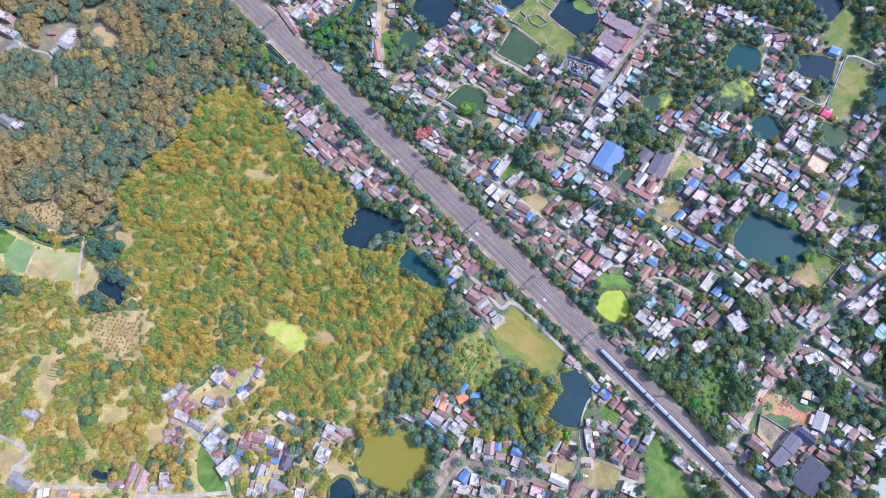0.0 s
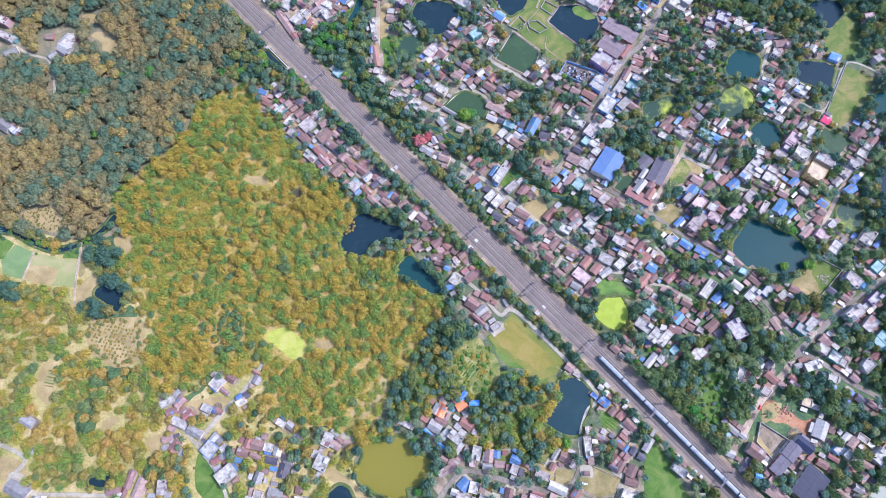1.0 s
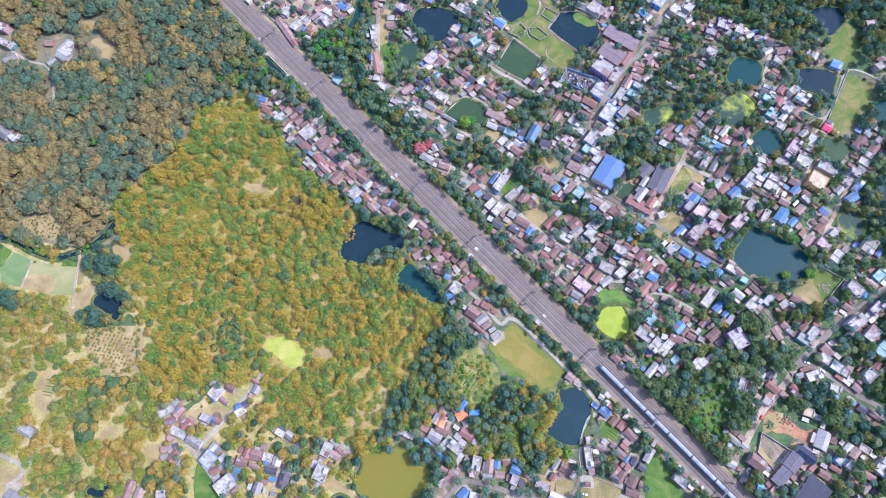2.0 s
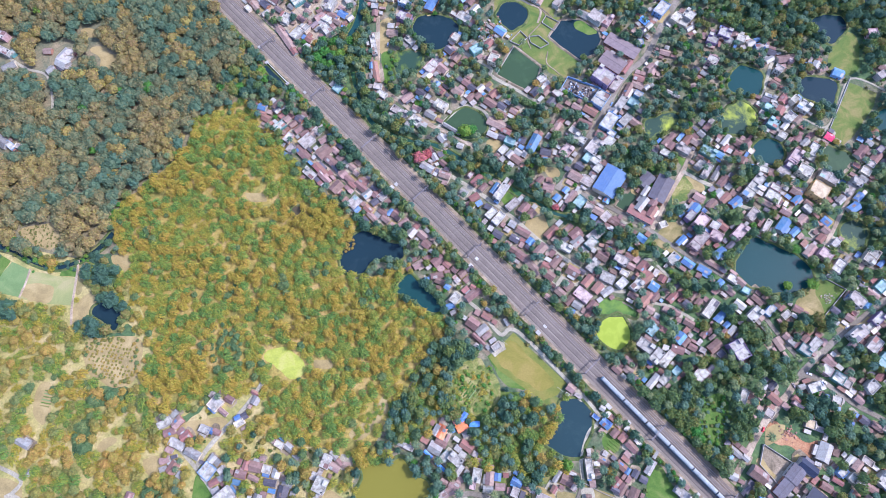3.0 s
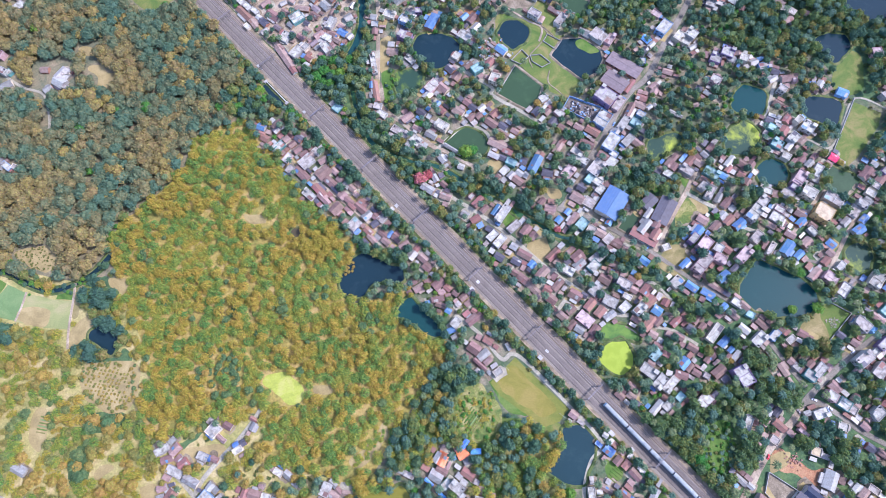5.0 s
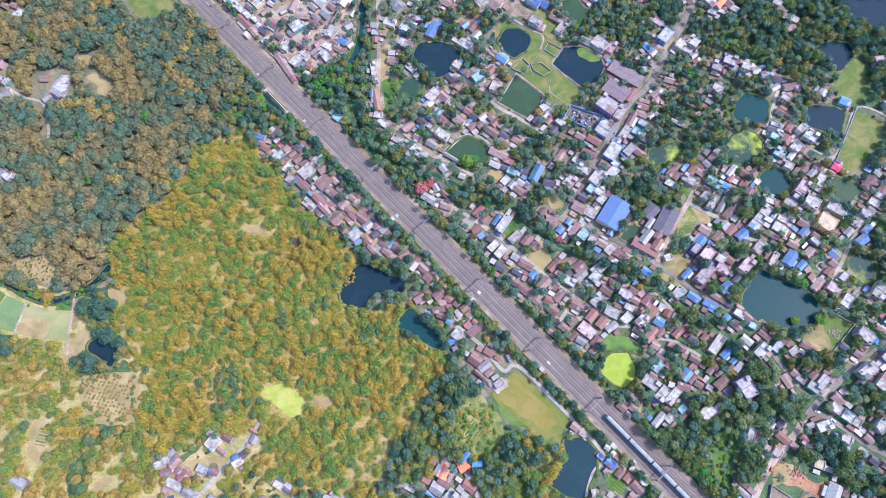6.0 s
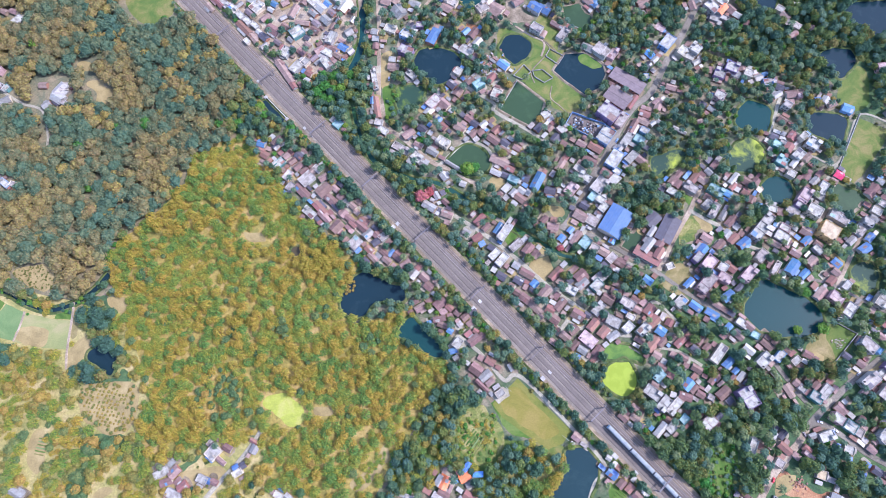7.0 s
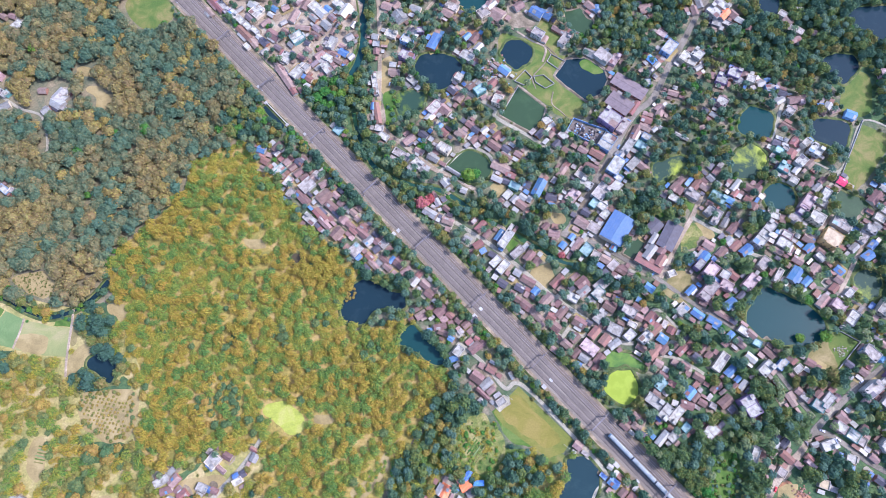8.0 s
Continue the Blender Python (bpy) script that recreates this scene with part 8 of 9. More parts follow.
hall(251.4, -178.0, 13.4, 10.7, 45, "dark_tin", "white", 5.0)
gable_house(261.2, -173.3, 13.8, 8.1, -41, "navy_tin", "concrete", 5.2)
gable_house(260.1, -188.5, 9.0, 4.5, 43, "mauve", "mud", 3.0)
hall(260.5, -201.3, 25.3, 17.9, 47, "navy_tin", "cream", 5.5)
hall(235.6, -207.5, 16.4, 9.1, -42, "mauve", "white", 4.5)
gable_house(273.6, -187.0, 8.5, 5.8, -32, "rust", "brick", 2.5)
gable_house(282.2, -183.1, 8.5, 3.6, -32, "red_tin", "mud", 2.8)
gable_house(293.3, -169.2, 10.1, 4.2, 43, "white_tin", "concrete", 2.5)
flat_house(285.7, -176.6, 7.3, 5.3, 39, "pale_roof", "skyblue", 5.0)
flat_house(293.1, -180.3, 6.4, 4.1, 39, "pale_roof", "white", 3.4)
gable_house(298.9, -172.4, 9.2, 5.7, 43, "mauve", "concrete", 2.7)
flat_house(306.2, -169.2, 8.4, 5.0, -38, "patched_roof", "cream", 3.4)
flat_house(298.5, -184.7, 7.5, 4.5, -38, "pale_roof", "white", 3.4)
gable_house(306.4, -188.3, 8.3, 5.3, -32, "mauve", "mud", 2.4)
gable_house(293.2, -192.2, 6.0, 5.4, -44, "red_tin", "concrete", 2.6)
gable_house(301.4, -196.5, 8.5, 5.9, 42, "mauve", "brick", 2.4)
flat_house(314.6, -181.4, 10.9, 7.4, 42, "pale_roof", "white", 6.0)
gable_house(283.5, -208.0, 11.1, 5.3, -37, "mauve", "cream", 2.6)
gable_house(296.1, -204.2, 6.8, 5.7, -32, "tin", "concrete", 3.2)
gable_house(291.9, -214.9, 7.1, 4.3, 38, "blue_tin", "cream", 2.4)
flat_house(167.3, -190.9, 10.9, 6.1, -41, "grey_roof", "concrete", 4.0)
flat_house(182.3, -208.5, 3.8, 3.2, -0, "pale_roof", "white", 3.4)
gable_house(225.6, -195.5, 4.8, 4.2, -20, "blue_cloth", "concrete", 2.3)
# houses of the southern lane
gable_house(6.5, -144.2, 8.9, 6.0, 29, "orange_cloth", "concrete", 2.7)
gable_house(8.0, -137.0, 7.9, 4.4, 58, "blue_cloth", "cream", 2.3)
gable_house(16.2, -142.1, 8.0, 4.3, -0, "blue_cloth", "concrete", 2.3)
gable_house(9.8, -158.0, 10.4, 6.4, -34, "red_tin", "cream", 2.5)
flat_house(1.4, -167.0, 11.1, 6.8, -39, "grey_roof", "white", 6.0)
gable_house(3.1, -174.3, 9.3, 6.8, 53, "tin", "concrete", 2.6)
gable_house(0.4, -185.5, 8.5, 6.2, -29, "mauve", "brick", 2.5)
flat_house(17.1, -178.3, 9.9, 6.5, 78, "pale_roof", "white", 4.0)
flat_house(13.9, -185.6, 4.9, 4.3, 78, "pink_roof", "pink", 3.4)
gable_house(26.8, -180.4, 9.9, 6.5, 83, "mauve", "white", 2.9)
gable_house(32.7, -179.6, 5.8, 5.2, 83, "blue_tin", "concrete", 3.2)
gable_house(38.8, -178.5, 4.3, 3.7, -0, "red_tin", "cream", 2.8)
gable_house(34.3, -186.5, 7.7, 5.3, -5, "mauve", "cream", 2.7)
gable_house(25.3, -188.0, 7.7, 4.5, -5, "tin", "white", 2.8)
gable_house(46.6, -183.3, 8.4, 5.5, -29, "blue_tin", "concrete", 3.2)
flat_house(45.1, -190.0, 6.6, 5.5, 67, "patched_roof", "white", 4.0)
flat_house(66.0, -194.1, 10.8, 5.4, -24, "patched_roof", "white", 3.4)
gable_house(76.6, -203.4, 13.9, 6.6, -24, "white_tin", "cream", 3.2)
gable_house(76.9, -179.4, 9.4, 3.7, 56, "tin", "white", 2.7)
gable_house(84.0, -182.3, 9.2, 7.2, -25, "rust", "mud", 2.4)
flat_house(88.7, -187.1, 4.7, 4.1, 56, "patched_roof", "pink", 3.4)
gable_house(73.9, -188.2, 5.9, 4.1, 56, "red_tin", "concrete", 2.8)
gable_house(99.1, -193.4, 4.3, 3.6, -0, "rust", "white", 2.7)
flat_house(101.0, -173.9, 13.9, 5.2, -86, "pale_roof", "cream", 3.5)
gable_house(115.9, -141.9, 8.4, 6.7, -41, "blue_tin", "concrete", 3.2)
gable_house(122.3, -149.0, 7.2, 5.4, 46, "rust", "cream", 2.6)
gable_house(128.1, -152.0, 7.2, 5.4, 46, "red_tin", "mud", 2.5)
gable_house(133.9, -158.6, 9.8, 5.8, -47, "rust", "cream", 2.9)
gable_house(111.3, -168.3, 10.8, 4.3, -30, "mauve", "brick", 2.5)
gable_house(125.0, -172.0, 8.1, 5.7, -41, "red_tin", "brick", 2.8)
gable_house(129.3, -175.7, 5.2, 4.1, 55, "blue_tin", "concrete", 2.7)
gable_house(135.0, -177.7, 6.1, 4.9, 55, "dark_tin", "white", 2.9)
gable_house(146.4, -173.3, 11.4, 5.3, 55, "tin", "brick", 2.8)
gable_house(140.5, -181.7, 5.7, 5.2, -30, "dark_tin", "concrete", 2.7)
gable_house(120.1, -183.6, 7.8, 6.4, 46, "red_tin", "mud", 2.8)
gable_house(118.8, -188.8, 6.5, 3.8, -30, "dark_tin", "brick", 3.2)
gable_house(124.3, -188.4, 9.4, 5.3, 55, "rust", "brick", 2.4)
gable_house(132.4, -191.6, 9.2, 7.0, 64, "rust", "white", 2.9)
gable_house(131.6, -199.0, 9.9, 6.2, -15, "rust", "concrete", 2.4)
flat_house(127.6, -209.0, 9.6, 7.8, -25, "pale_roof", "white", 4.0)
gable_house(40.6, -208.1, 10.4, 5.9, 77, "rust", "white", 2.6)
flat_house(24.2, -212.3, 12.5, 6.8, -19, "grey_roof", "white", 3.4)
flat_house(59.6, -211.2, 9.1, 6.8, -19, "pink_roof", "pink", 3.4)
gable_house(62.3, -207.0, 10.0, 2.6, -14, "red_tin", "cream", 2.7)
gable_house(90.2, -207.0, 8.3, 6.1, 55, "red_tin", "mud", 2.6)
gable_house(87.4, -212.1, 6.6, 4.8, 55, "red_tin", "mud", 2.9)
gable_house(7.8, -200.6, 9.1, 8.3, 47, "blue_tin", "cream", 2.3)
flat_house(14.4, -202.5, 8.0, 6.4, 78, "pale_roof", "white", 4.0)
flat_house(6.3, -209.9, 10.1, 6.0, -19, "patched_roof", "concrete", 3.4)
gable_house(0.5, -206.0, 5.9, 4.8, -19, "white_tin", "white", 2.5)
flat_house(102.6, -213.6, 5.8, 4.8, 55, "pink_roof", "pink", 3.4)
gable_house(69.0, -213.9, 5.7, 4.9, 66, "dark_tin", "cream", 2.6)
gable_house(114.4, -130.9, 4.3, 4.1, -31, "white_tin", "cream", 2.7)
# by the canal and upper lanes
flat_house(-31.7, 116.6, 9.9, 7.7, -44, "pale_roof", "concrete", 3.4)
gable_house(-26.0, 110.8, 7.5, 6.7, -34, "tin", "white", 2.7)
gable_house(0.8, 108.1, 18.1, 3.4, -34, "tin", "concrete", 3.0)
gable_house(-7.8, 98.7, 7.7, 6.4, -54, "white_tin", "concrete", 2.9)
# hamlet beside the line, west side
gable_house(-99.3, 53.7, 11.2, 8.6, 48, "rust", "mud", 2.8)
gable_house(-27.8, -16.0, 9.7, 6.0, 31, "mauve", "brick", 2.6)
gable_house(-11.8, -12.7, 10.8, 7.9, 41, "rust", "cream", 2.7)
gable_house(-4.2, -16.3, 6.9, 4.9, -42, "red_tin", "mud", 2.9)
gable_house(-12.3, -25.5, 10.5, 4.9, 10, "rust", "cream", 3.2)
gable_house(-10.0, -30.4, 8.6, 4.9, -21, "rust", "white", 2.8)
gable_house(-3.9, -35.2, 5.3, 4.4, -31, "blue_tin", "brick", 2.7)
gable_house(-1.7, -51.0, 6.6, 4.8, 20, "blue_tin", "brick", 2.9)
gable_house(0.5, -56.2, 4.7, 3.8, 30, "tin", "concrete", 2.5)
gable_house(27.6, -59.3, 8.4, 5.7, -31, "red_tin", "concrete", 2.9)
gable_house(16.4, -65.2, 10.2, 8.5, -36, "rust", "mud", 2.8)
gable_house(23.6, -70.3, 10.4, 6.5, 39, "tin", "cream", 2.5)
gable_house(20.7, -77.7, 12.9, 3.3, -43, "rust", "brick", 3.2)
gable_house(27.1, -75.4, 7.5, 4.6, 39, "mauve", "brick", 2.9)
gable_house(43.4, -64.1, 6.5, 3.3, -62, "tin", "white", 2.6)
flat_house(34.6, -83.7, 7.5, 5.5, 34, "grey_roof", "cream", 3.4)
gable_house(91.4, -115.7, 6.9, 6.4, -36, "mauve", "brick", 2.9)
# lane east of the line
gable_house(-14.4, 80.5, 7.7, 5.2, -63, "tin", "brick", 2.9)
gable_house(-20.9, 71.3, 12.5, 7.0, -33, "tin", "brick", 2.5)
gable_house(-7.0, 74.9, 6.4, 4.8, -43, "rust", "mud", 2.9)
gable_house(-5.6, 63.5, 10.2, 6.0, -22, "mauve", "cream", 3.0)
gable_house(65.4, 2.7, 6.3, 6.6, -43, "blue_tin", "concrete", 2.9)
gable_house(63.2, -1.8, 4.8, 4.0, -43, "dark_tin", "brick", 3.2)
gable_house(50.8, -4.1, 5.8, 5.1, -32, "rust", "white", 2.8)
gable_house(57.2, -9.1, 9.6, 7.0, -38, "rust", "cream", 2.9)
gable_house(73.5, -4.4, 12.1, 7.7, 45, "mauve", "concrete", 3.0)
gable_house(65.3, -17.1, 13.4, 6.0, -48, "mauve", "concrete", 2.7)
gable_house(68.7, -24.0, 5.7, 4.5, -48, "mauve", "mud", 2.8)
gable_house(77.0, -18.7, 7.6, 7.0, -32, "red_tin", "cream", 2.5)
gable_house(79.8, -26.1, 9.4, 7.5, -38, "rust", "concrete", 2.8)
gable_house(77.8, -44.3, 6.5, 4.9, -37, "mauve", "brick", 2.4)
# around the lime pond
gable_house(200.5, -73.4, 10.8, 4.8, 46, "rust", "mud", 2.7)
gable_house(154.2, -78.0, 6.1, 5.8, -32, "mauve", "concrete", 2.9)
flat_house(151.3, -83.6, 13.0, 8.1, -38, "grey_roof", "concrete", 5.0)
flat_house(159.0, -91.8, 12.4, 7.3, 46, "pale_roof", "concrete", 6.0)
gable_house(130.9, -98.0, 5.2, 4.7, -43, "rust", "white", 2.9)
gable_house(137.4, -94.5, 6.1, 4.7, -37, "mauve", "cream", 2.7)
gable_house(136.7, -102.4, 7.8, 5.6, -37, "mauve", "white", 2.5)
gable_house(127.9, -101.5, 7.8, 5.6, -42, "rust", "mud", 2.9)
gable_house(155.2, -110.9, 13.1, 5.5, 46, "white_tin", "white", 2.9)
gable_house(221.3, -72.2, 8.9, 4.7, 46, "white_tin", "concrete", 2.9)
gable_house(214.8, -73.5, 6.9, 3.9, 41, "rust", "cream", 2.7)
# main lane to the crossing
gable_house(248.2, -71.6, 8.6, 4.4, -57, "tin", "brick", 3.0)
gable_house(273.6, -74.1, 7.0, 5.0, 45, "rust", "mud", 2.5)
flat_house(317.4, -75.5, 13.9, 8.3, 36, "patched_roof", "white", 7.0)
# south of the field
gable_house(-12.3, -146.6, 8.7, 6.2, 59, "tin", "cream", 2.6)
gable_house(-9.2, -147.4, 10.4, 7.9, 64, "orange_cloth", "cream", 2.5)
gable_house(-14.0, -159.5, 10.5, 8.5, -29, "tin", "white", 2.6)
gable_house(-9.7, -155.8, 9.6, 5.1, -29, "rust", "mud", 2.8)
flat_house(-6.3, -164.9, 7.7, 5.6, 43, "pale_roof", "teal", 3.4)
gable_house(-4.4, -190.3, 9.4, 6.1, 28, "mauve", "white", 2.5)
flat_house(-8.6, -191.9, 6.7, 4.1, 38, "patched_roof", "white", 3.4)
gable_house(-7.3, -183.1, 6.0, 4.1, -29, "mauve", "mud", 2.7)
gable_house(-39.6, -156.0, 5.8, 4.2, -19, "white_tin", "brick", 2.5)
flat_house(-34.0, -158.6, 7.9, 3.8, -24, "patched_roof", "white", 3.4)
# hamlet by the southern road
flat_house(-96.1, -168.5, 9.9, 7.1, 66, "grey_roof", "white", 3.4)
gable_house(-91.1, -164.5, 7.1, 4.2, -38, "tin", "concrete", 2.8)
gable_house(-86.5, -169.8, 6.1, 4.2, -47, "rust", "brick", 2.8)
gable_house(-89.8, -172.7, 8.9, 5.8, -28, "mauve", "mud", 2.9)
gable_house(-80.8, -171.5, 6.2, 5.0, -10, "mauve", "white", 2.5)
flat_house(-99.4, -184.9, 10.5, 9.6, 66, "pale_roof", "white", 6.0)
flat_house(-170.8, -193.0, 13.7, 10.5, 40, "pale_roof", "concrete", 6.0)
gable_house(-127.5, -190.6, 10.5, 8.0, 78, "dark_tin", "white", 2.9)
gable_house(-146.8, -195.3, 8.8, 6.7, 73, "tin", "white", 2.9)
gable_house(-142.0, -191.4, 5.3, 4.0, -18, "rust", "mud", 2.8)
flat_house(-146.5, -209.5, 10.2, 6.6, 78, "grey_roof", "cream", 3.4)
flat_house(-152.7, -211.0, 5.5, 5.3, 78, "pale_roof", "white", 3.4)
gable_house(-133.1, -207.6, 11.4, 9.4, -9, "tin", "brick", 2.4)
gable_house(-126.6, -209.5, 6.1, 4.3, -27, "mauve", "mud", 3.0)
flat_house(-115.9, -211.5, 6.3, 6.1, 83, "pale_roof", "cream", 3.4)
gable_house(-121.0, -211.1, 5.2, 3.2, -0, "mauve", "brick", 2.6)
gable_house(-244.2, -196.2, 13.3, 5.9, 74, "rust", "concrete", 2.5)
gable_house(-236.1, -202.2, 15.6, 7.3, 73, "mauve", "concrete", 2.9)
gable_house(-247.5, -206.1, 8.5, 3.6, 76, "rust", "mud", 2.7)
gable_house(-255.0, -204.9, 10.5, 6.5, -0, "mauve", "brick", 2.9)
gable_house(-251.2, -206.9, 4.6, 4.6, 64, "white_tin", "cream", 3.2)
flat_house(-217.7, -201.4, 10.5, 6.2, 92, "patched_roof", "concrete", 6.0)
gable_house(-225.8, -208.5, 6.1, 4.8, -0, "tin", "brick", 2.7)
gable_house(-214.0, -207.0, 5.2, 4.0, -0, "tin", "white", 2.7)
gable_house(-312.6, -211.8, 7.9, 7.2, 90, "tin", "white", 3.0)
gable_house(-308.6, -210.6, 6.3, 4.1, 90, "white_tin", "cream", 3.1)
gable_house(-294.6, -211.8, 8.8, 4.9, -0, "mauve", "cream", 2.7)
gable_house(-284.9, -213.0, 7.0, 3.6, -0, "orange_cloth", "brick", 2.9)
gable_house(-322.2, -176.1, 4.7, 4.3, 55, "tin", "cream", 2.7)
gable_house(-331.7, -154.9, 12.7, 5.6, -26, "tin", "white", 2.7)
gable_house(-328.4, -203.9, 18.8, 10.6, -26, "tin", "cream", 3.0)
# forest village
gable_house(-413.3, 178.8, 12.4, 8.1, 30, "tin", "cream", 2.5)
flat_house(-426.7, 211.7, 12.5, 7.3, -22, "pale_roof", "pink", 6.0)
flat_house(-422.2, 195.1, 18.9, 5.9, -27, "patched_roof", "white", 6.0)
flat_house(-412.9, 192.4, 5.3, 5.4, 50, "pale_roof", "teal", 3.4)
gable_house(-362.4, 190.1, 13.0, 10.5, 55, "white_tin", "white", 2.9)
gable_house(-363.0, 181.4, 12.5, 10.2, -31, "white_tin", "concrete", 2.6)
flat_house(-356.7, 176.3, 7.5, 4.5, -31, "patched_roof", "white", 3.4)
gable_house(-372.5, 174.2, 8.3, 7.3, 36, "tin", "brick", 2.5)
gable_house(-379.6, 194.8, 7.8, 6.5, -1, "mauve", "brick", 2.5)
flat_house(-357.4, 192.4, 6.7, 7.8, -1, "patched_roof", "cream", 3.4)
gable_house(-403.5, 101.1, 14.6, 9.2, -34, "tin", "white", 2.9)
flat_house(-394.3, 96.9, 11.0, 5.0, -38, "pale_roof", "skyblue", 3.4)
flat_house(-385.8, 95.7, 6.9, 4.3, -21, "patched_roof", "cream", 3.4)
# tarpaulins by the orange roofs
gable_house(-19.2, -163.6, 7.8, 2.6, -41, "blue_cloth", "concrete", 3.0)
gable_house(-10.2, -172.2, 9.4, 2.6, -41, "blue_cloth", "concrete", 2.7)
# east ponds
flat_house(253.1, 200.4, 11.0, 9.7, -26, "grey_roof", "violet", 6.0)
gable_house(263.8, 201.0, 6.0, 6.5, -13, "mauve", "mud", 2.5)
flat_house(266.7, 193.9, 7.4, 7.7, 65, "pale_roof", "cream", 6.0)
gable_house(276.3, 190.8, 6.6, 7.9, -72, "tin", "white", 2.7)
flat_house(284.9, 186.4, 6.8, 10.4, -82, "patched_roof", "skyblue", 3.4)
gable_house(293.8, 180.7, 7.5, 6.4, -26, "dark_tin", "white", 3.0)
gable_house(290.6, 173.5, 9.3, 5.6, 31, "tin", "cream", 2.5)
gable_house(302.9, 173.9, 7.6, 10.3, -82, "mauve", "white", 2.6)
flat_house(309.8, 171.9, 4.2, 4.9, -1, "pink_roof", "pink", 3.4)
gable_house(331.4, 167.3, 6.6, 7.4, -39, "white_tin", "concrete", 2.9)
gable_house(325.4, 168.0, 6.2, 4.9, -1, "blue_tin", "brick", 2.4)
gable_house(336.7, 163.0, 7.8, 4.6, 21, "mauve", "cream", 2.9)
gable_house(348.9, 158.0, 9.7, 8.4, -26, "blue_tin", "skyblue", 4.0)
flat_house(295.8, 161.4, 6.6, 6.2, -38, "patched_roof", "white", 6.0)
flat_house(386.9, 198.5, 6.8, 8.7, -85, "pink_roof", "pink", 6.0)
gable_house(394.8, 188.2, 7.5, 6.2, -64, "rust", "white", 3.0)
gable_house(390.4, 163.0, 7.2, 6.4, -39, "mauve", "mud", 2.9)
flat_house(385.5, 154.3, 7.7, 6.4, 30, "patched_roof", "concrete", 6.0)
flat_house(237.8, 171.5, 9.2, 8.8, -32, "pale_roof", "pink", 6.0)
gable_house(230.3, 160.4, 7.2, 5.5, -37, "tin", "brick", 2.6)
gable_house(222.9, 208.2, 7.7, 5.0, 31, "tin", "white", 2.8)
# northern quarter
gable_house(-229.0, 287.4, 26.3, 5.7, -49, "red_tin", "mud", 2.8)
flat_house(-220.2, 282.7, 17.0, 6.8, -49, "grey_roof", "violet", 3.4)
flat_house(-186.9, 276.9, 12.5, 11.6, 47, "pale_roof", "cream", 3.4)
gable_house(-191.4, 284.7, 9.8, 8.5, -33, "white_tin", "brick", 3.0)
gable_house(-170.8, 279.8, 7.3, 6.1, -34, "blue_tin", "concrete", 2.7)
gable_house(-151.2, 271.1, 14.5, 7.2, 67, "mauve", "white", 3.0)
gable_house(-141.1, 283.6, 11.0, 7.3, 67, "mauve", "mud", 2.7)
flat_house(-131.7, 280.9, 11.2, 9.4, -44, "pale_roof", "cream", 3.4)
gable_house(-125.4, 274.3, 11.1, 9.4, -44, "white_tin", "cream", 3.0)
gable_house(-119.1, 278.7, 7.4, 5.9, -44, "blue_tin", "white", 2.8)
gable_house(-102.3, 275.9, 14.7, 9.4, 60, "white_tin", "brick", 3.2)
flat_house(-146.9, 288.9, 9.0, 6.6, 35, "pink_roof", "pink", 3.4)
gable_house(-50.3, 269.0, 12.4, 12.6, 34, "tin", "white", 3.0)
gable_house(-35.3, 276.9, 11.3, 7.6, -24, "tin", "cream", 2.9)
gable_house(-54.3, 281.8, 8.2, 8.6, -35, "mauve", "white", 2.4)
gable_house(-62.4, 280.7, 10.3, 8.8, -24, "mauve", "white", 2.6)
gable_house(-4.7, 271.8, 11.5, 8.6, -35, "mauve", "mud", 2.8)
flat_house(-0.4, 278.1, 12.5, 7.5, -30, "patched_roof", "cream", 3.4)
flat_house(28.9, 269.2, 10.3, 9.9, 33, "patched_roof", "cream", 6.0)
gable_house(42.2, 269.0, 13.6, 13.6, -36, "mauve", "cream", 2.9)
gable_house(34.5, 278.6, 12.6, 5.7, 63, "mauve", "concrete", 2.5)
gable_house(37.2, 279.8, 10.7, 7.3, 44, "tin", "brick", 2.7)
gable_house(62.8, 278.0, 10.4, 8.6, 33, "mauve", "white", 2.7)
gable_house(79.1, 269.2, 13.4, 8.7, -36, "blue_tin", "white", 5.0)
gable_house(87.4, 268.0, 13.4, 8.7, -36, "blue_tin", "concrete", 2.9)
gable_house(135.5, 273.3, 8.7, 6.8, 51, "blue_tin", "white", 2.9)
gable_house(130.5, 276.6, 11.4, 7.4, -48, "mauve", "white", 2.6)
gable_house(180.4, 272.4, 10.2, 9.9, 22, "mauve", "brick", 2.5)
gable_house(232.8, 277.6, 11.1, 6.7, -80, "tin", "cream", 2.4)
gable_house(227.5, 269.5, 10.0, 6.7, -80, "mauve", "cream", 2.4)
flat_house(243.6, 265.0, 13.3, 9.4, -50, "pale_roof", "concrete", 7.0)
gable_house(252.1, 262.3, 12.3, 8.1, 49, "orange_cloth", "concrete", 6.2)
gable_house(262.5, 264.4, 8.9, 8.5, -50, "mauve", "concrete", 2.6)
flat_house(251.4, 272.3, 14.9, 7.5, -44, "pale_roof", "cream", 7.0)
flat_house(251.9, 256.5, 15.3, 5.4, -32, "grey_roof", "concrete", 3.4)
flat_house(245.4, 254.2, 8.5, 5.4, -26, "grey_roof", "concrete", 3.4)
gable_house(267.3, 258.1, 7.7, 6.5, -38, "white_tin", "brick", 2.9)
flat_house(222.3, 219.9, 8.9, 9.7, 49, "pale_roof", "concrete", 7.0)
flat_house(216.5, 214.9, 10.9, 7.2, -31, "pale_roof", "cream", 3.4)
flat_house(242.4, 195.7, 9.8, 9.2, -25, "grey_roof", "violet", 3.4)
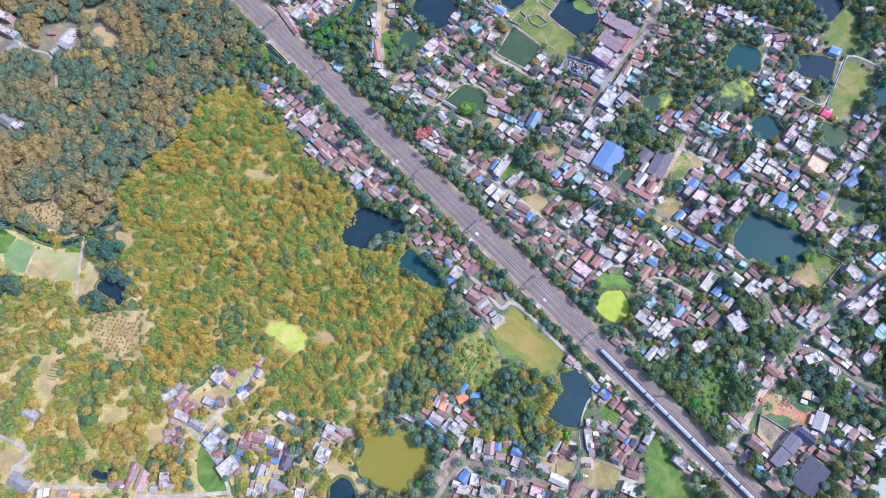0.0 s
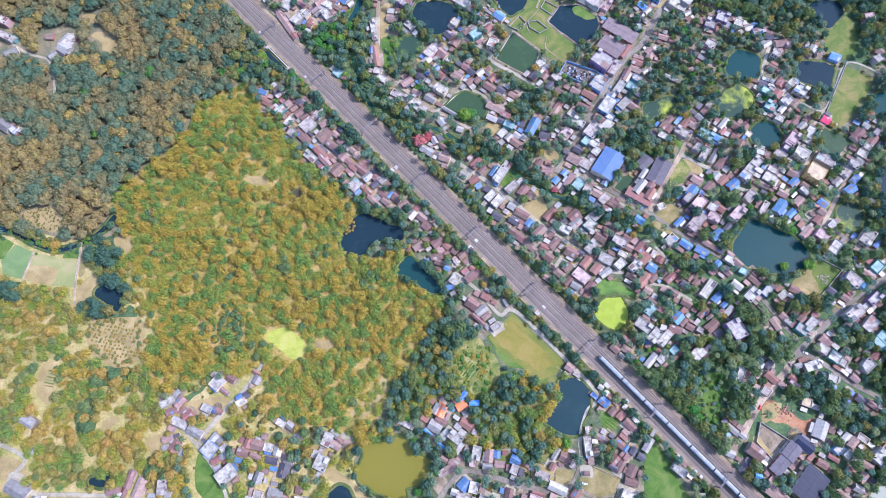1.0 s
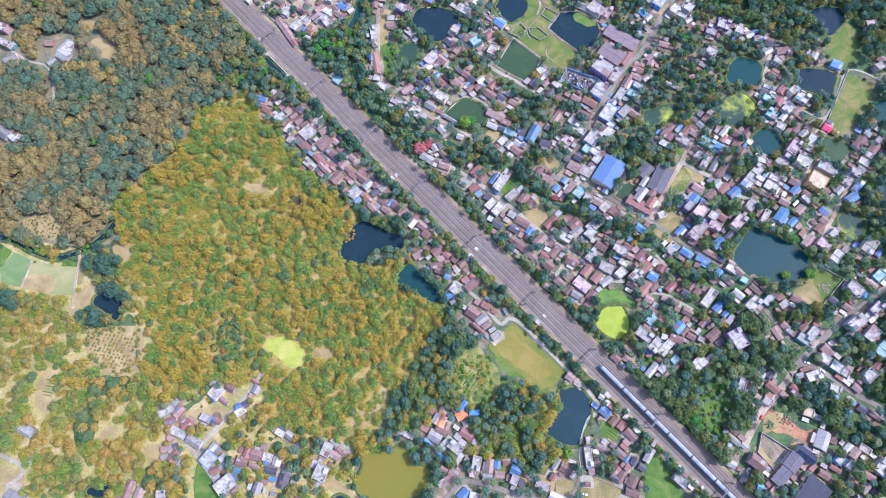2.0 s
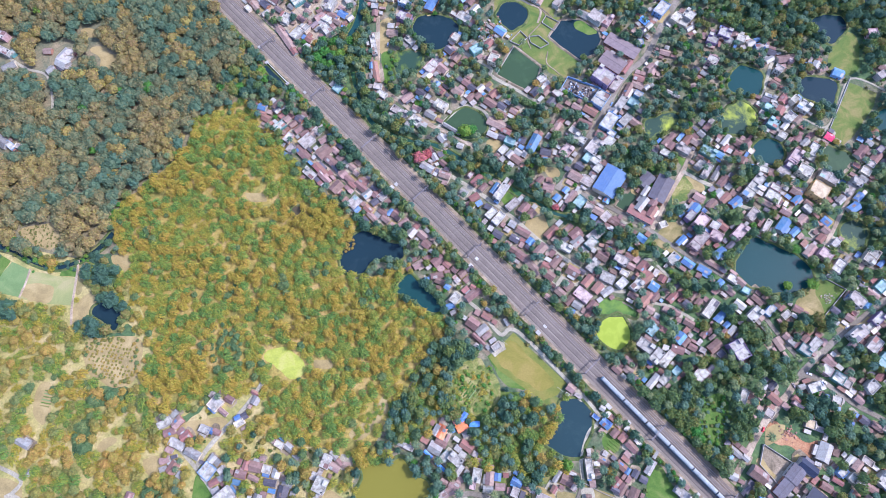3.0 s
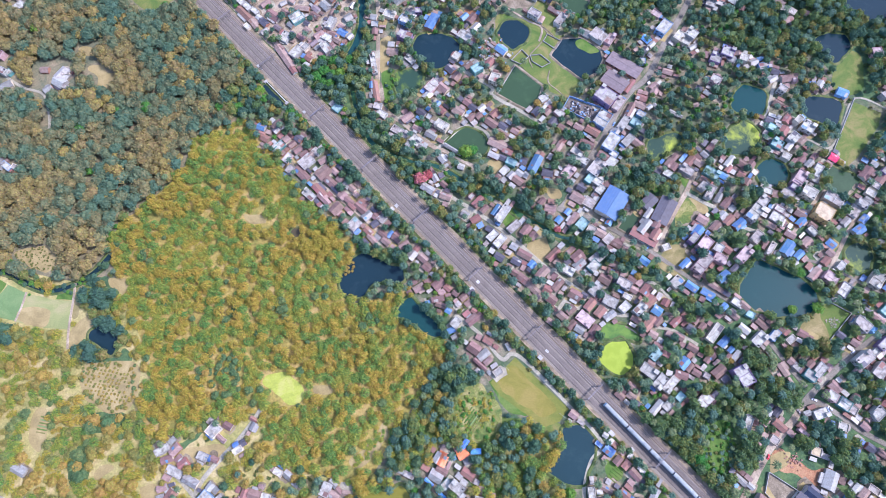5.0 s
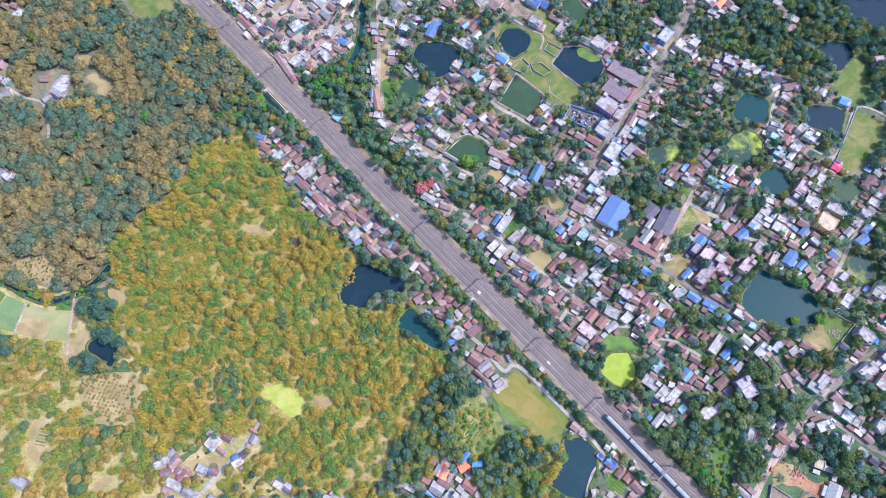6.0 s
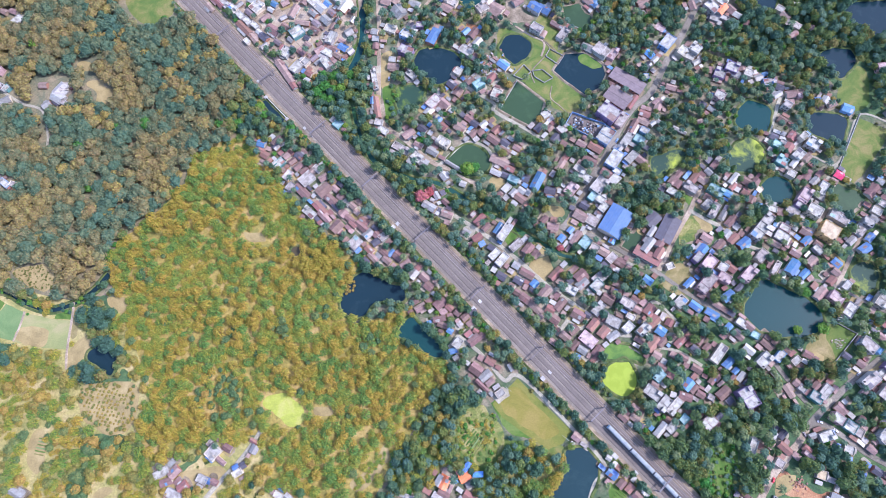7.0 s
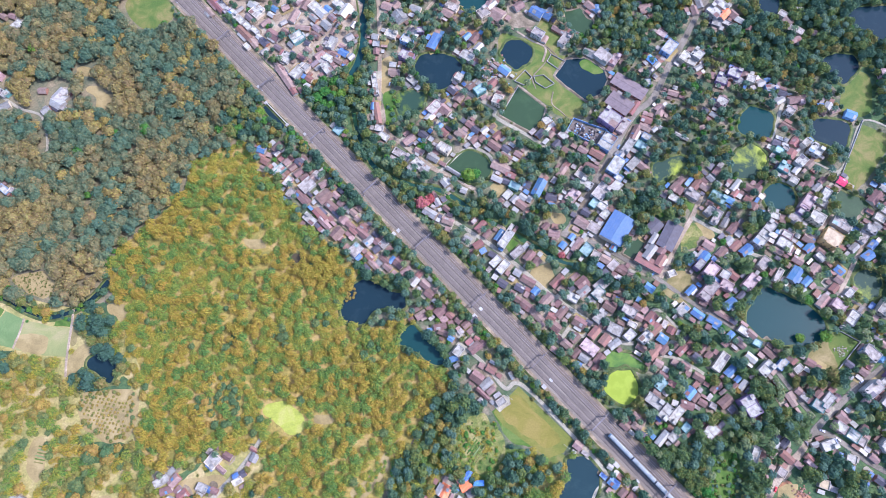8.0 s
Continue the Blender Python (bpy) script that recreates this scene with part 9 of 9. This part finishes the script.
gable_house(250.4, 198.4, 7.0, 7.2, -13, "mauve", "brick", 2.9)
gable_house(257.5, 195.4, 7.0, 7.6, 65, "tin", "white", 2.5)
gable_house(274.7, 248.7, 5.1, 5.8, -26, "rust", "concrete", 2.8)
flat_house(307.7, 263.4, 7.6, 6.6, -39, "grey_roof", "cream", 3.4)
gable_house(311.0, 255.3, 9.1, 9.2, 40, "mauve", "mud", 2.9)
flat_house(313.6, 246.7, 8.4, 6.5, -39, "patched_roof", "white", 3.4)
flat_house(320.0, 244.7, 7.1, 6.4, -39, "patched_roof", "cream", 3.4)
gable_house(314.8, 235.7, 6.4, 9.8, -73, "mauve", "mud", 2.9)
gable_house(324.3, 269.3, 7.2, 5.2, -14, "white_tin", "cream", 2.6)
gable_house(332.8, 244.5, 7.0, 5.1, -26, "mauve", "cream", 2.6)
flat_house(-418.0, 265.7, 10.7, 8.9, 50, "pale_roof", "concrete", 3.4)
gable_house(-434.2, 276.9, 7.9, 5.9, -31, "mauve", "mud", 2.8)
gable_house(-424.7, 276.7, 8.8, 5.5, -22, "mauve", "cream", 2.7)

# the crowded rows beside the canal and the line
flat_house(-210.2, 275.3, 12, 6.5, -47, "pale_roof", "cream", 3.6)
flat_house(-202.4, 267.6, 10, 6, -47, "pale_roof", "white", 3.4)
flat_house(-194.6, 260.3, 9, 6, -47, "pale_roof", "concrete", 3.6)
gable_house(-204.5, 279.9, 8, 5, 43, "tin", "mud", 2.6)
gable_house(-194.3, 270.7, 8, 5.5, -47, "mauve_grey", "mud", 2.6)
gable_house(-178.0, 264.6, 10, 6, 40, "mauve", "mud", 2.6)
gable_house(-182.5, 248.3, 7, 5, -43, "white_tin", "brick", 2.6)
gable_house(-176.5, 233.4, 8, 5, 43, "tin", "mud", 2.5)
gable_house(-163.9, 236.8, 8, 5, -40, "mauve_grey", "mud", 2.6)
gable_house(-157.7, 254.1, 9, 5.5, -40, "rust", "mud", 2.6)
gable_house(-141.8, 258.1, 14, 5.5, -10, "mauve", "brick", 2.7)
gable_house(-160.7, 264.3, 7, 5, 30, "tin", "mud", 2.5)
gable_house(-151.9, 239.7, 7, 5, -43, "tin", "mud", 2.5)
gable_house(-135.4, 233.8, 7, 5, -43, "mauve", "mud", 2.6)
flat_house(-117.2, 225.0, 9, 6.5, -30, "pale_roof", "white", 3.4)
gable_house(-128.8, 257.2, 8, 6, -44, "mauve_grey", "concrete", 2.7)
gable_house(-119.8, 260.6, 10, 8, -44, "tin", "concrete", 3.0)
gable_house(-112.5, 253.2, 8, 5, 66, "rust", "mud", 2.6)
flat_house(-108.4, 283.6, 12, 8, -44, "pale_roof", "white", 3.4)
gable_house(-114.3, 268.8, 8, 6, -44, "mauve_grey", "brick", 2.8)
gable_house(-160.2, 280.9, 8, 6, 30, "mauve", "mud", 2.6)
gable_house(-132.2, 268.7, 9, 6, -44, "tin", "brick", 2.7)
gable_house(-103.1, 236.9, 7, 5, -34, "mauve", "mud", 2.6)
gable_house(-159.5, 214.8, 8, 5, -40, "rust", "mud", 2.6)
gable_house(-128.7, 219.1, 8, 5, 45, "mauve_grey", "mud", 2.6)
gable_house(-173.3, 273.4, 7, 5, -34, "white_tin", "mud", 2.6)
gable_house(-94.0, 260.4, 7, 5, 60, "tin", "mud", 2.5)
gable_house(-232.7, 277.2, 12, 4.5, -49, "mauve", "mud", 2.6)
# scattered houses in the north-eastern wood
gable_house(197.2, 182.6, 9.5, 6.0, -20, "mauve", "mud", 2.6)
gable_house(183.3, 167.4, 8.0, 6.5, 40, "mauve", "mud", 2.5)
gable_house(177.0, 146.7, 5.5, 4.2, 40, "white_tin", "cream", 2.6)
gable_house(182.8, 148.3, 5.0, 4.0, -45, "tin", "concrete", 2.5)
gable_house(198.5, 140.6, 10.0, 3.6, -32, "white_tin", "concrete", 2.5)
gable_house(203.2, 137.7, 5.0, 3.2, -32, "tin", "mud", 2.4)
gable_house(218.6, 148.3, 6.0, 4.0, 20, "mauve", "mud", 2.5)
outskirts(FAR_ROWS, "far_houses", "many small houses with clay, tin and concrete roofs")

# cars, goals, gardens, scrap
car(97.3, -200.5, 170, "car_paint", "small white car parked on a dry plot")
car(161.9, 16.3, 35, "skyblue", "small blue van at the street side")
car(287.3, -112.1, 140, "car_paint", "small white car on the side street")
car(263.3, -114.5, 110, "steel", "grey car at the road junction")
car(276.6, -105.8, 160, "car_paint", "white car at the road junction")
car(313.2, -69.8, 40, "car_paint", "white car on the village road")
car(144.6, 131.5, 60, "skyblue", "blue van in the market street")
car(234.9, -146.8, 60, "red_cloth", "red car beside the earth yard")
car(-58.2, 197.2, 80, "car_paint", "white car by the dirt lane")
car(112.4, 53.0, 60, "car_paint", "white car at the street corner")
goal(41.3, -80.5, 50)
goal(83.2, -116.7, 50)
garden(14.5, -118.8, 52, 7, 15)
garden(-320.0, -120.9, -10, 6, 9)
garden(-149.5, -167.2, 30, 5, 9)
garden(121.7, -157.4, -40, 6, 9)
YARD = ring_of((107.5, 157.6), (133.5, 145.8), (125.4, 133.6), (102.3, 148.2))


def in_yard():
    a, b, c, d = (Vector(k) for k in YARD)
    s, t = random.uniform(0.1, 0.9), random.uniform(0.1, 0.9)
    return tuple(a.lerp(b, s).lerp(d.lerp(c, s), t))


def round_about(x, y, r):
    return lambda: (x + random.gauss(0, r), y + random.gauss(0, r))


scrap("scrap_heap", "dark and white scrap machines stored in a walled yard", 90, in_yard, (0.7, 1.9), ("plastic", "plastic", "steel", "white", "skyblue", "rust"))
scrap("rubble_heap", "pale and rusty rubble between the northern houses", 210, round_about(33.5, 210.0, 7.0), (0.4, 1.8), ("white_tin", "brick", "rust", "tin", "skyblue", "mud"))
scrap("brick_stack", "stacks of red brick on the earth yard", 34, round_about(254.7, -149.4, 3.2), (0.5, 1.5), ("brick", "brick", "red_tin", "rust"))
scrap("rubble_heap", "grey rubble and stones on the grass field", 60, round_about(302.5, -47.0, 2.6), (0.3, 0.9), ("concrete", "mud", "tin", "mud"))
scrap("rubble_heap", "pale rubble beside the walled pond", 60, round_about(88.6, 152.6, 4.0), (0.5, 1.6), ("white_tin", "brick", "mud", "white"))
scrap("scrap_heap", "white crates and sheets piled between houses", 60, round_about(329.7, -32.8, 4.0), (0.6, 1.9), ("white_tin", "white", "tin", "skyblue"))


# ---- trees, bamboo and palms ----
CELLS = {}
for fx, fy, fa, fb, fc, fs in FOOT:
    reach = math.hypot(fa, fb) + 3
    for gx in range(int((fx - reach) // 12), int((fx + reach) // 12) + 1):
        for gy in range(int((fy - reach) // 12), int((fy + reach) // 12) + 1):
            CELLS.setdefault((gx, gy), []).append((fx, fy, fa, fb, fc, fs))


def free(x, y, clear):
    """Whether a plant that keeps this distance from houses may stand here."""
    for fx, fy, fa, fb, fc, fs in CELLS.get((int(x // 12), int(y // 12)), ()):
        dx, dy = x - fx, y - fy
        if abs(dx * fc + dy * fs) < fa + clear and abs(dy * fc - dx * fs) < fb + clear:
            return False
    return not any(a < x < b and c < y < d and inside(ring, x, y) for a, b, c, d, ring in BLOCKED)


def open_round(x, y, r):
    """Whether a crown of this radius keeps clear of roads and yards."""
    return all(not any(a < x + dx < b and c < y + dy < d and inside(ring, x + dx, y + dy) for a, b, c, d, ring in CLEAR)
               for dx, dy in ((r, 0), (-r, 0), (0, r), (0, -r)))


# outhouses and sheds crowd round the houses of the village
yard = random.Random(3)
HOMES = [q for q in FOOT if math.hypot(q[0] - MIDDLE[0], q[1] - MIDDLE[1]) < 330 and q[2] * q[3] > 9]
made = 0
while made < 840:
    hx, hy, ha, hb, hc, hs = yard.choice(HOMES)
    side, w, d = yard.randrange(4), yard.uniform(2.8, 6.6), yard.uniform(2.4, 4.8)
    dx, dy = ((ha + 1.2 + w / 2, 0), (-ha - 1.2 - w / 2, 0), (0, hb + 1.2 + d / 2), (0, -hb - 1.2 - d / 2))[side]
    slide = yard.uniform(-0.7, 0.7)
    dx, dy = (dx + slide * ha, dy) if side > 1 else (dx, dy + slide * hb)
    x, y = hx + dx * hc - dy * hs, hy + dx * hs + dy * hc
    if free(x, y, 1.5):
        shed(x, y, w, d, math.degrees(math.atan2(hs, hc)) + 180 * yard.randrange(2), yard.choice(("rust", "mauve", "tin", "tin", "white_tin", "dark_tin", "rust", "mauve", "patched_roof", "blue_tin", "red_tin")), yard.choice(("mud", "brick", "concrete")))
        fx, fy, fa, fb, fc, fs = FOOT[-1]
        for gx in range(int((fx - 6) // 12), int((fx + 6) // 12) + 1):
            for gy in range(int((fy - 6) // 12), int((fy + 6) // 12) + 1):
                CELLS.setdefault((gx, gy), []).append(FOOT[-1])
        made += 1
outskirts(SHED_ROWS, "far_sheds", "many small outhouses under sloping sheet roofs")

# the trodden earth round the houses
tread = random.Random(12)
for soil, name, words in (("brown_earth", "trodden_yards", "bare trodden earth round the village houses"), ("lane", "paved_yards", "pale concrete aprons before the village houses"),
                          ("sand", "sandy_yards", "sandy swept ground beside the village houses")):
    rows = []
    for fx, fy, fa, fb, fc, fs in FOOT:
        if tread.random() < {"brown_earth": 0.32, "lane": 0.13 if fx < 130 else 0.05, "sand": 0.09 if fx < 130 else 0.03}[soil]:
            a, b = fa + tread.uniform(0.8, 3.4), fb + tread.uniform(0.8, 3.4)
            dx, dy = tread.uniform(-2, 2), tread.uniform(-2, 2)
            LIFT[0] += 0.0001
            v = []
            for k in range(14):
                g = k * math.tau / 14
                c0, s0 = math.cos(g), math.sin(g)
                u = max(abs(c0), abs(s0)) * tread.uniform(0.92, 1.14)
                x, y = dx + a * c0 / u, dy + b * s0 / u
                v.append((fx + x * fc - y * fs, fy + x * fs + y * fc, LIFT[0]))
            rows.append(((v, [tuple(range(14))]), soil, tread.random()))
    outskirts(rows, name, words, "ground")

for bx, by, br in ((-28.0, 80.0, 7.0), (-20.5, 84.0, 5.0), (88.4, 33.0, 3.0)) + tuple((x, y, r * 0.9) for x, y, r in BRIGHT_TREES):
    block([(bx + br * math.cos(k * math.tau / 10), by + br * math.sin(k * math.tau / 10)) for k in range(10)])
WOODS = {k: [] for k in KINDS}
rng = random.Random(8)
STEP = 4.7
for gx in range(-99, 100):
    for gy in range(-51, 70):
        x, y = (gx + rng.uniform(-0.5, 0.5)) * STEP, (gy + rng.uniform(-0.5, 0.5)) * STEP
        if abs(x) > 375 + 0.2 * (y + 215):
            continue
        u, turn, tone = rng.random(), rng.uniform(0, 360), rng.random()
        drift = noise.noise(Vector((x * 0.022, y * 0.022, 1.0)))
        stand = noise.noise(Vector((x * 0.075, y * 0.075, 7.0)))
        if any(inside(g, x, y) for g in DARK_STANDS):
            kind, r, share = ("scrub" if x < -180 and y < -80 else "town"), rng.uniform(2.8, 5.6), 0.85
            tone = min(0.999, max(0.0, (0.1 if x < -180 and y < -80 else 0.4) + rng.uniform(-0.2, 0.2)))
        elif inside(FOREST, x, y):
            kind, r, share = "forest", rng.uniform(3.4, 6.8), 0.72
            shade = max(0.0, 1.0 + (LINE.inverted() @ Vector((x, y, 0))).y / 110)   # greener towards the railway
            tone = min(0.999, max(0.0, 0.66 - 0.45 * shade + 1.0 * drift + 0.45 * stand + rng.uniform(-0.2, 0.2)))
            if u < 0.006:
                kind = "bright"
        elif inside(BAMBOO, x, y) or any(inside(g, x, y) for g in BAMBOO_FRINGE):
            tuft = noise.noise(Vector((x * 0.15, y * 0.15, 3.0)))
            kind, r, share = "bamboo", rng.uniform(2.3, 4.4), (0.92 if y > -100 else 0.80) + 0.4 * stand
            tone = min(0.999, max(0.0, 0.40 - 0.3 * stand - 0.75 * drift - 0.95 * tuft + rng.uniform(-0.14, 0.14)))
            if x > 40:
                tone *= 0.75
            if inside(GREEN_CLUMP, x, y) and u < 0.7:
                kind, r, share, tone = "scrub", rng.uniform(1.8, 3.6), 1.0, 0.22 * rng.random()
            elif u < 0.035:
                kind, tone = "scrub", 0.3 * rng.random()
        elif inside(SCRUB, x, y):
            kind, r, share = ("bamboo" if u < 0.5 else "scrub"), rng.uniform(2.2, 4.8), 0.76 + 0.5 * stand
            tone = min(0.999, max(0.0, 0.64 - 0.6 * drift + rng.uniform(-0.3, 0.3)))
        elif inside(HAMLET, x, y):
            kind, r = ("bamboo", rng.uniform(2.2, 4.4)) if u < 0.32 else ("scrub", rng.uniform(2.2, 4.8)) if u < 0.6 else ("town", rng.uniform(2.0, 4.2)) if u < 0.75 else ("palm", rng.uniform(2.4, 3.4)) if u < 0.84 else ("bush", rng.uniform(1.2, 2.4))
            share, tone = 0.92 + 0.4 * stand, min(0.999, max(0.0, 0.70 + rng.uniform(-0.28, 0.28)))
        elif inside(ORCHARD, x, y):
            kind, r = ("palm", rng.uniform(2.2, 3.2)) if u < 0.2 else ("bush", rng.uniform(1.4, 2.6)) if u < 0.24 else ("bright", rng.uniform(1.8, 3.0)) if u < 0.29 else ("bamboo", rng.uniform(2.4, 4.0)) if u < 0.56 else ("scrub", rng.uniform(2.6, 4.6)) if u < 0.74 else ("town", rng.uniform(2.8, 5.2))
            share, tone = 1.0, min(0.999, max(0.0, 0.5 + 0.4 * stand + rng.uniform(-0.4, 0.4)))
        else:
            thick = (x > 175 and y < 60) or any(inside(g, x, y) for g in GROVES)
            share = 1.0 if thick else (0.84 if x < 130 else 0.93) + 0.3 * stand
            # the low south-eastern tone puts the shaded look of the crowns into leaf colour
            tone = min(0.999, max(0.0, (0.12 if x > 175 and y < 60 else 0.36 if thick else 0.52) + 0.5 * drift + rng.uniform(-0.38, 0.38)))
            kind, r = ("palm", rng.uniform(2.4, 3.5)) if u < (0.10 if y > 150 and x > 200 else 0.26) else ("bush", rng.uniform(1.2, 2.6)) if u < (0.32 if thick else 0.43) else ("bright", rng.uniform(1.8, 3.2)) if u < (0.35 if thick else 0.48) else ("scrub", rng.uniform(2.2, 4.4)) if u < (0.36 if x > 175 and y < 60 else 0.43 if thick else 0.54) else ("town", rng.uniform(2.6, 5.2) if thick else rng.uniform(2.2, 4.8))
        if inside(CANAL_ROWS, x, y):
            share *= 0.5
        if rng.random() < share and free(x, y, r * {"palm": 0.15, "forest": 0.7, "town": 0.3}.get(kind, 0.24)) and (kind in ("palm", "bush") or open_round(x, y, r * 0.65)):
            stretch = rng.uniform(0.85, 1.3) * (1.65 - 1.0 * tone if kind == "bamboo" else 1.0) * {"palm": 1.25, "town": 1.4, "forest": 1.1, "bamboo": 1.22}.get(kind, 1.0)
            WOODS[kind].append((x, y, r, rng.uniform(-50, 50) if kind == "bamboo" else turn, stretch, rng.randrange(6), tone))

# the hedges that line both sides of the railway
for low, high, count in ((-19.5, -14.2, 440), (12.6, 17.5, 360)):
    for k in range(count):
        x, y = along_line(-430 + 860 * (k + rng.random()) / count, rng.uniform(low, high))
        r, kind = rng.uniform(1.5, 2.7), rng.choice(("town", "town", "town", "scrub", "palm", "bright"))
        if y > -245 and free(x, y, r * 0.2):
            WOODS[kind].append((x, y, r, rng.uniform(0, 360), rng.uniform(0.9, 1.3), k, rng.uniform(0.05, 0.85)))

# weeds and shrubs of the rough garden and the eastern glade
for cx, cy, ax, ay, count in ((14.0, -116.0, 17.0, 17.0, 150), (197.7, -140.5, 13.0, 20.0, 150)):
    for k in range(count):
        x, y = cx + rng.uniform(-ax, ax), cy + rng.uniform(-ay, ay)
        kind = rng.choice(("bush", "bright", "bamboo", "bamboo") if cx < 100 else ("bright", "bright", "palm", "bush", "town"))
        WOODS[kind].append((x, y, rng.uniform(0.7, 1.9), rng.uniform(0, 360), rng.uniform(0.6, 0.9), k, rng.uniform(0.2, 0.99)))

# dead reeds at the edge of the dark pond, and shrubs round the marshy pool
for cx, cy, far, count, kinds, low in ((-88.1, 4.0, 4.5, 34, ("scrub",), 0.9), (-57.0, 173.8, 10.0, 16, ("town", "bright", "bush"), 0.2), (-28.8, 196.8, 4.0, 9, ("town",), 0.2)):
    for k in range(count):
        x, y = cx + rng.gauss(0, far * 0.6), cy + rng.gauss(0, far)
        WOODS[rng.choice(kinds)].append((x, y, rng.uniform(0.7, 1.5) if low > 0.5 else rng.uniform(1.2, 2.8), rng.uniform(0, 360), 0.8, k, rng.uniform(low, 0.99)))

# single tufts on the sandy track at the edge of the bamboo
for k in range(46):
    t0 = rng.random()
    x, y = -76 + 26 * t0 + rng.gauss(0, 2.6), -152 + 31 * t0 + rng.gauss(0, 2.6)
    WOODS["bamboo"].append((x, y, rng.uniform(1.0, 2.3), rng.uniform(-50, 50), 0.8, k, rng.uniform(0.1, 0.9)))

# weeds that hang over the stream
for k in range(260):
    x = rng.uniform(-411, -288)
    y = rng.uniform(-20, 16)
    if not free(x, y, 0.0) and any(abs(x - a) < 9 and abs(y - b) < 6 for a, b in ((-375, 0), (-353, -10), (-333, -15), (-314, -9.5), (-299, 2), (-344, -13), (-323, -13))):
        WOODS["bright" if rng.random() < 0.45 else "town"].append((x, y, rng.uniform(1.2, 2.6), rng.uniform(0, 360), 0.6, k, rng.uniform(0.3, 0.9)))

# the scattered bushes of the sandy clearing, and the trees that stand out
for row in range(28):
    for col in range(28):
        x, y = -272 + (col - 14) * 3.1 + (row - 14) * 0.9 + rng.uniform(-0.6, 0.6), -93 + (row - 14) * 2.6 - (col - 14) * 0.6 + rng.uniform(-0.6, 0.6)
        if inside(CLEARING, x, y) and rng.random() < 0.85:
            WOODS["scrub"].append((x, y, rng.uniform(0.8, 1.3), rng.uniform(0, 360), 0.6, row + col, rng.uniform(0.5, 0.95)))
for k in range(66):
    q0, q1, t0, far = CLEARING[k % len(CLEARING)], CLEARING[(k + 1) % len(CLEARING)], rng.random(), 1.06 + rng.gauss(0, 0.07)
    x, y = -273 + (q0[0] + (q1[0] - q0[0]) * t0 + 273) * far, -92 + (q0[1] + (q1[1] - q0[1]) * t0 + 92) * far
    WOODS["scrub"].append((x, y, rng.uniform(0.9, 2.0), rng.uniform(0, 360), 0.7, k, rng.uniform(0.2, 0.9)))
for k in range(150):
    x, y = rng.uniform(-372, -334), rng.uniform(0, 24)
    WOODS["bush"].append((x, y, rng.uniform(0.5, 1.4), rng.uniform(0, 360), 0.8, k, rng.uniform(0.8, 0.99)))
plant("red", -27.0, 80.0, 6.2, 20, 1.0, 0)
plant("red", -20.5, 84.0, 4.4, 120, 0.9, 0)
plant("red", 88.4, 33.0, 3.2, 200, 0.9, 0)

for k, (x, y, r) in enumerate(BRIGHT_TREES):
    plant("bright", x, y, r, 77 * k, 0.95, k)
ALONE = {"forest": 70, "town": 150, "scrub": 40, "bright": 38, "bamboo": 180, "palm": 90, "bush": 40}
WORDS = {"forest": "dense mixed forest of olive and dark green trees", "town": "many dark green village trees between the houses", "scrub": "olive and golden scrub trees on dry ground", "bright": "scattered bright green trees",
         "bamboo": "wide stand of feathery yellow-green bamboo", "palm": "many coconut palms among the houses", "bush": "low shrubs on open ground"}
for kind, count in ALONE.items():
    rows = sorted(WOODS[kind], key=lambda q: math.hypot(q[0] - 10, q[1] + 30))
    for x, y, r, turn, stretch, which, tone in rows[:count]:
        plant(kind, x, y, r, turn, stretch, which)
    if rows[count:]:
        thicket({"bamboo": "bamboo_stand", "palm": "palm_grove", "bush": "shrubs"}.get(kind, "woods"), WORDS[kind], kind, rows[count:])
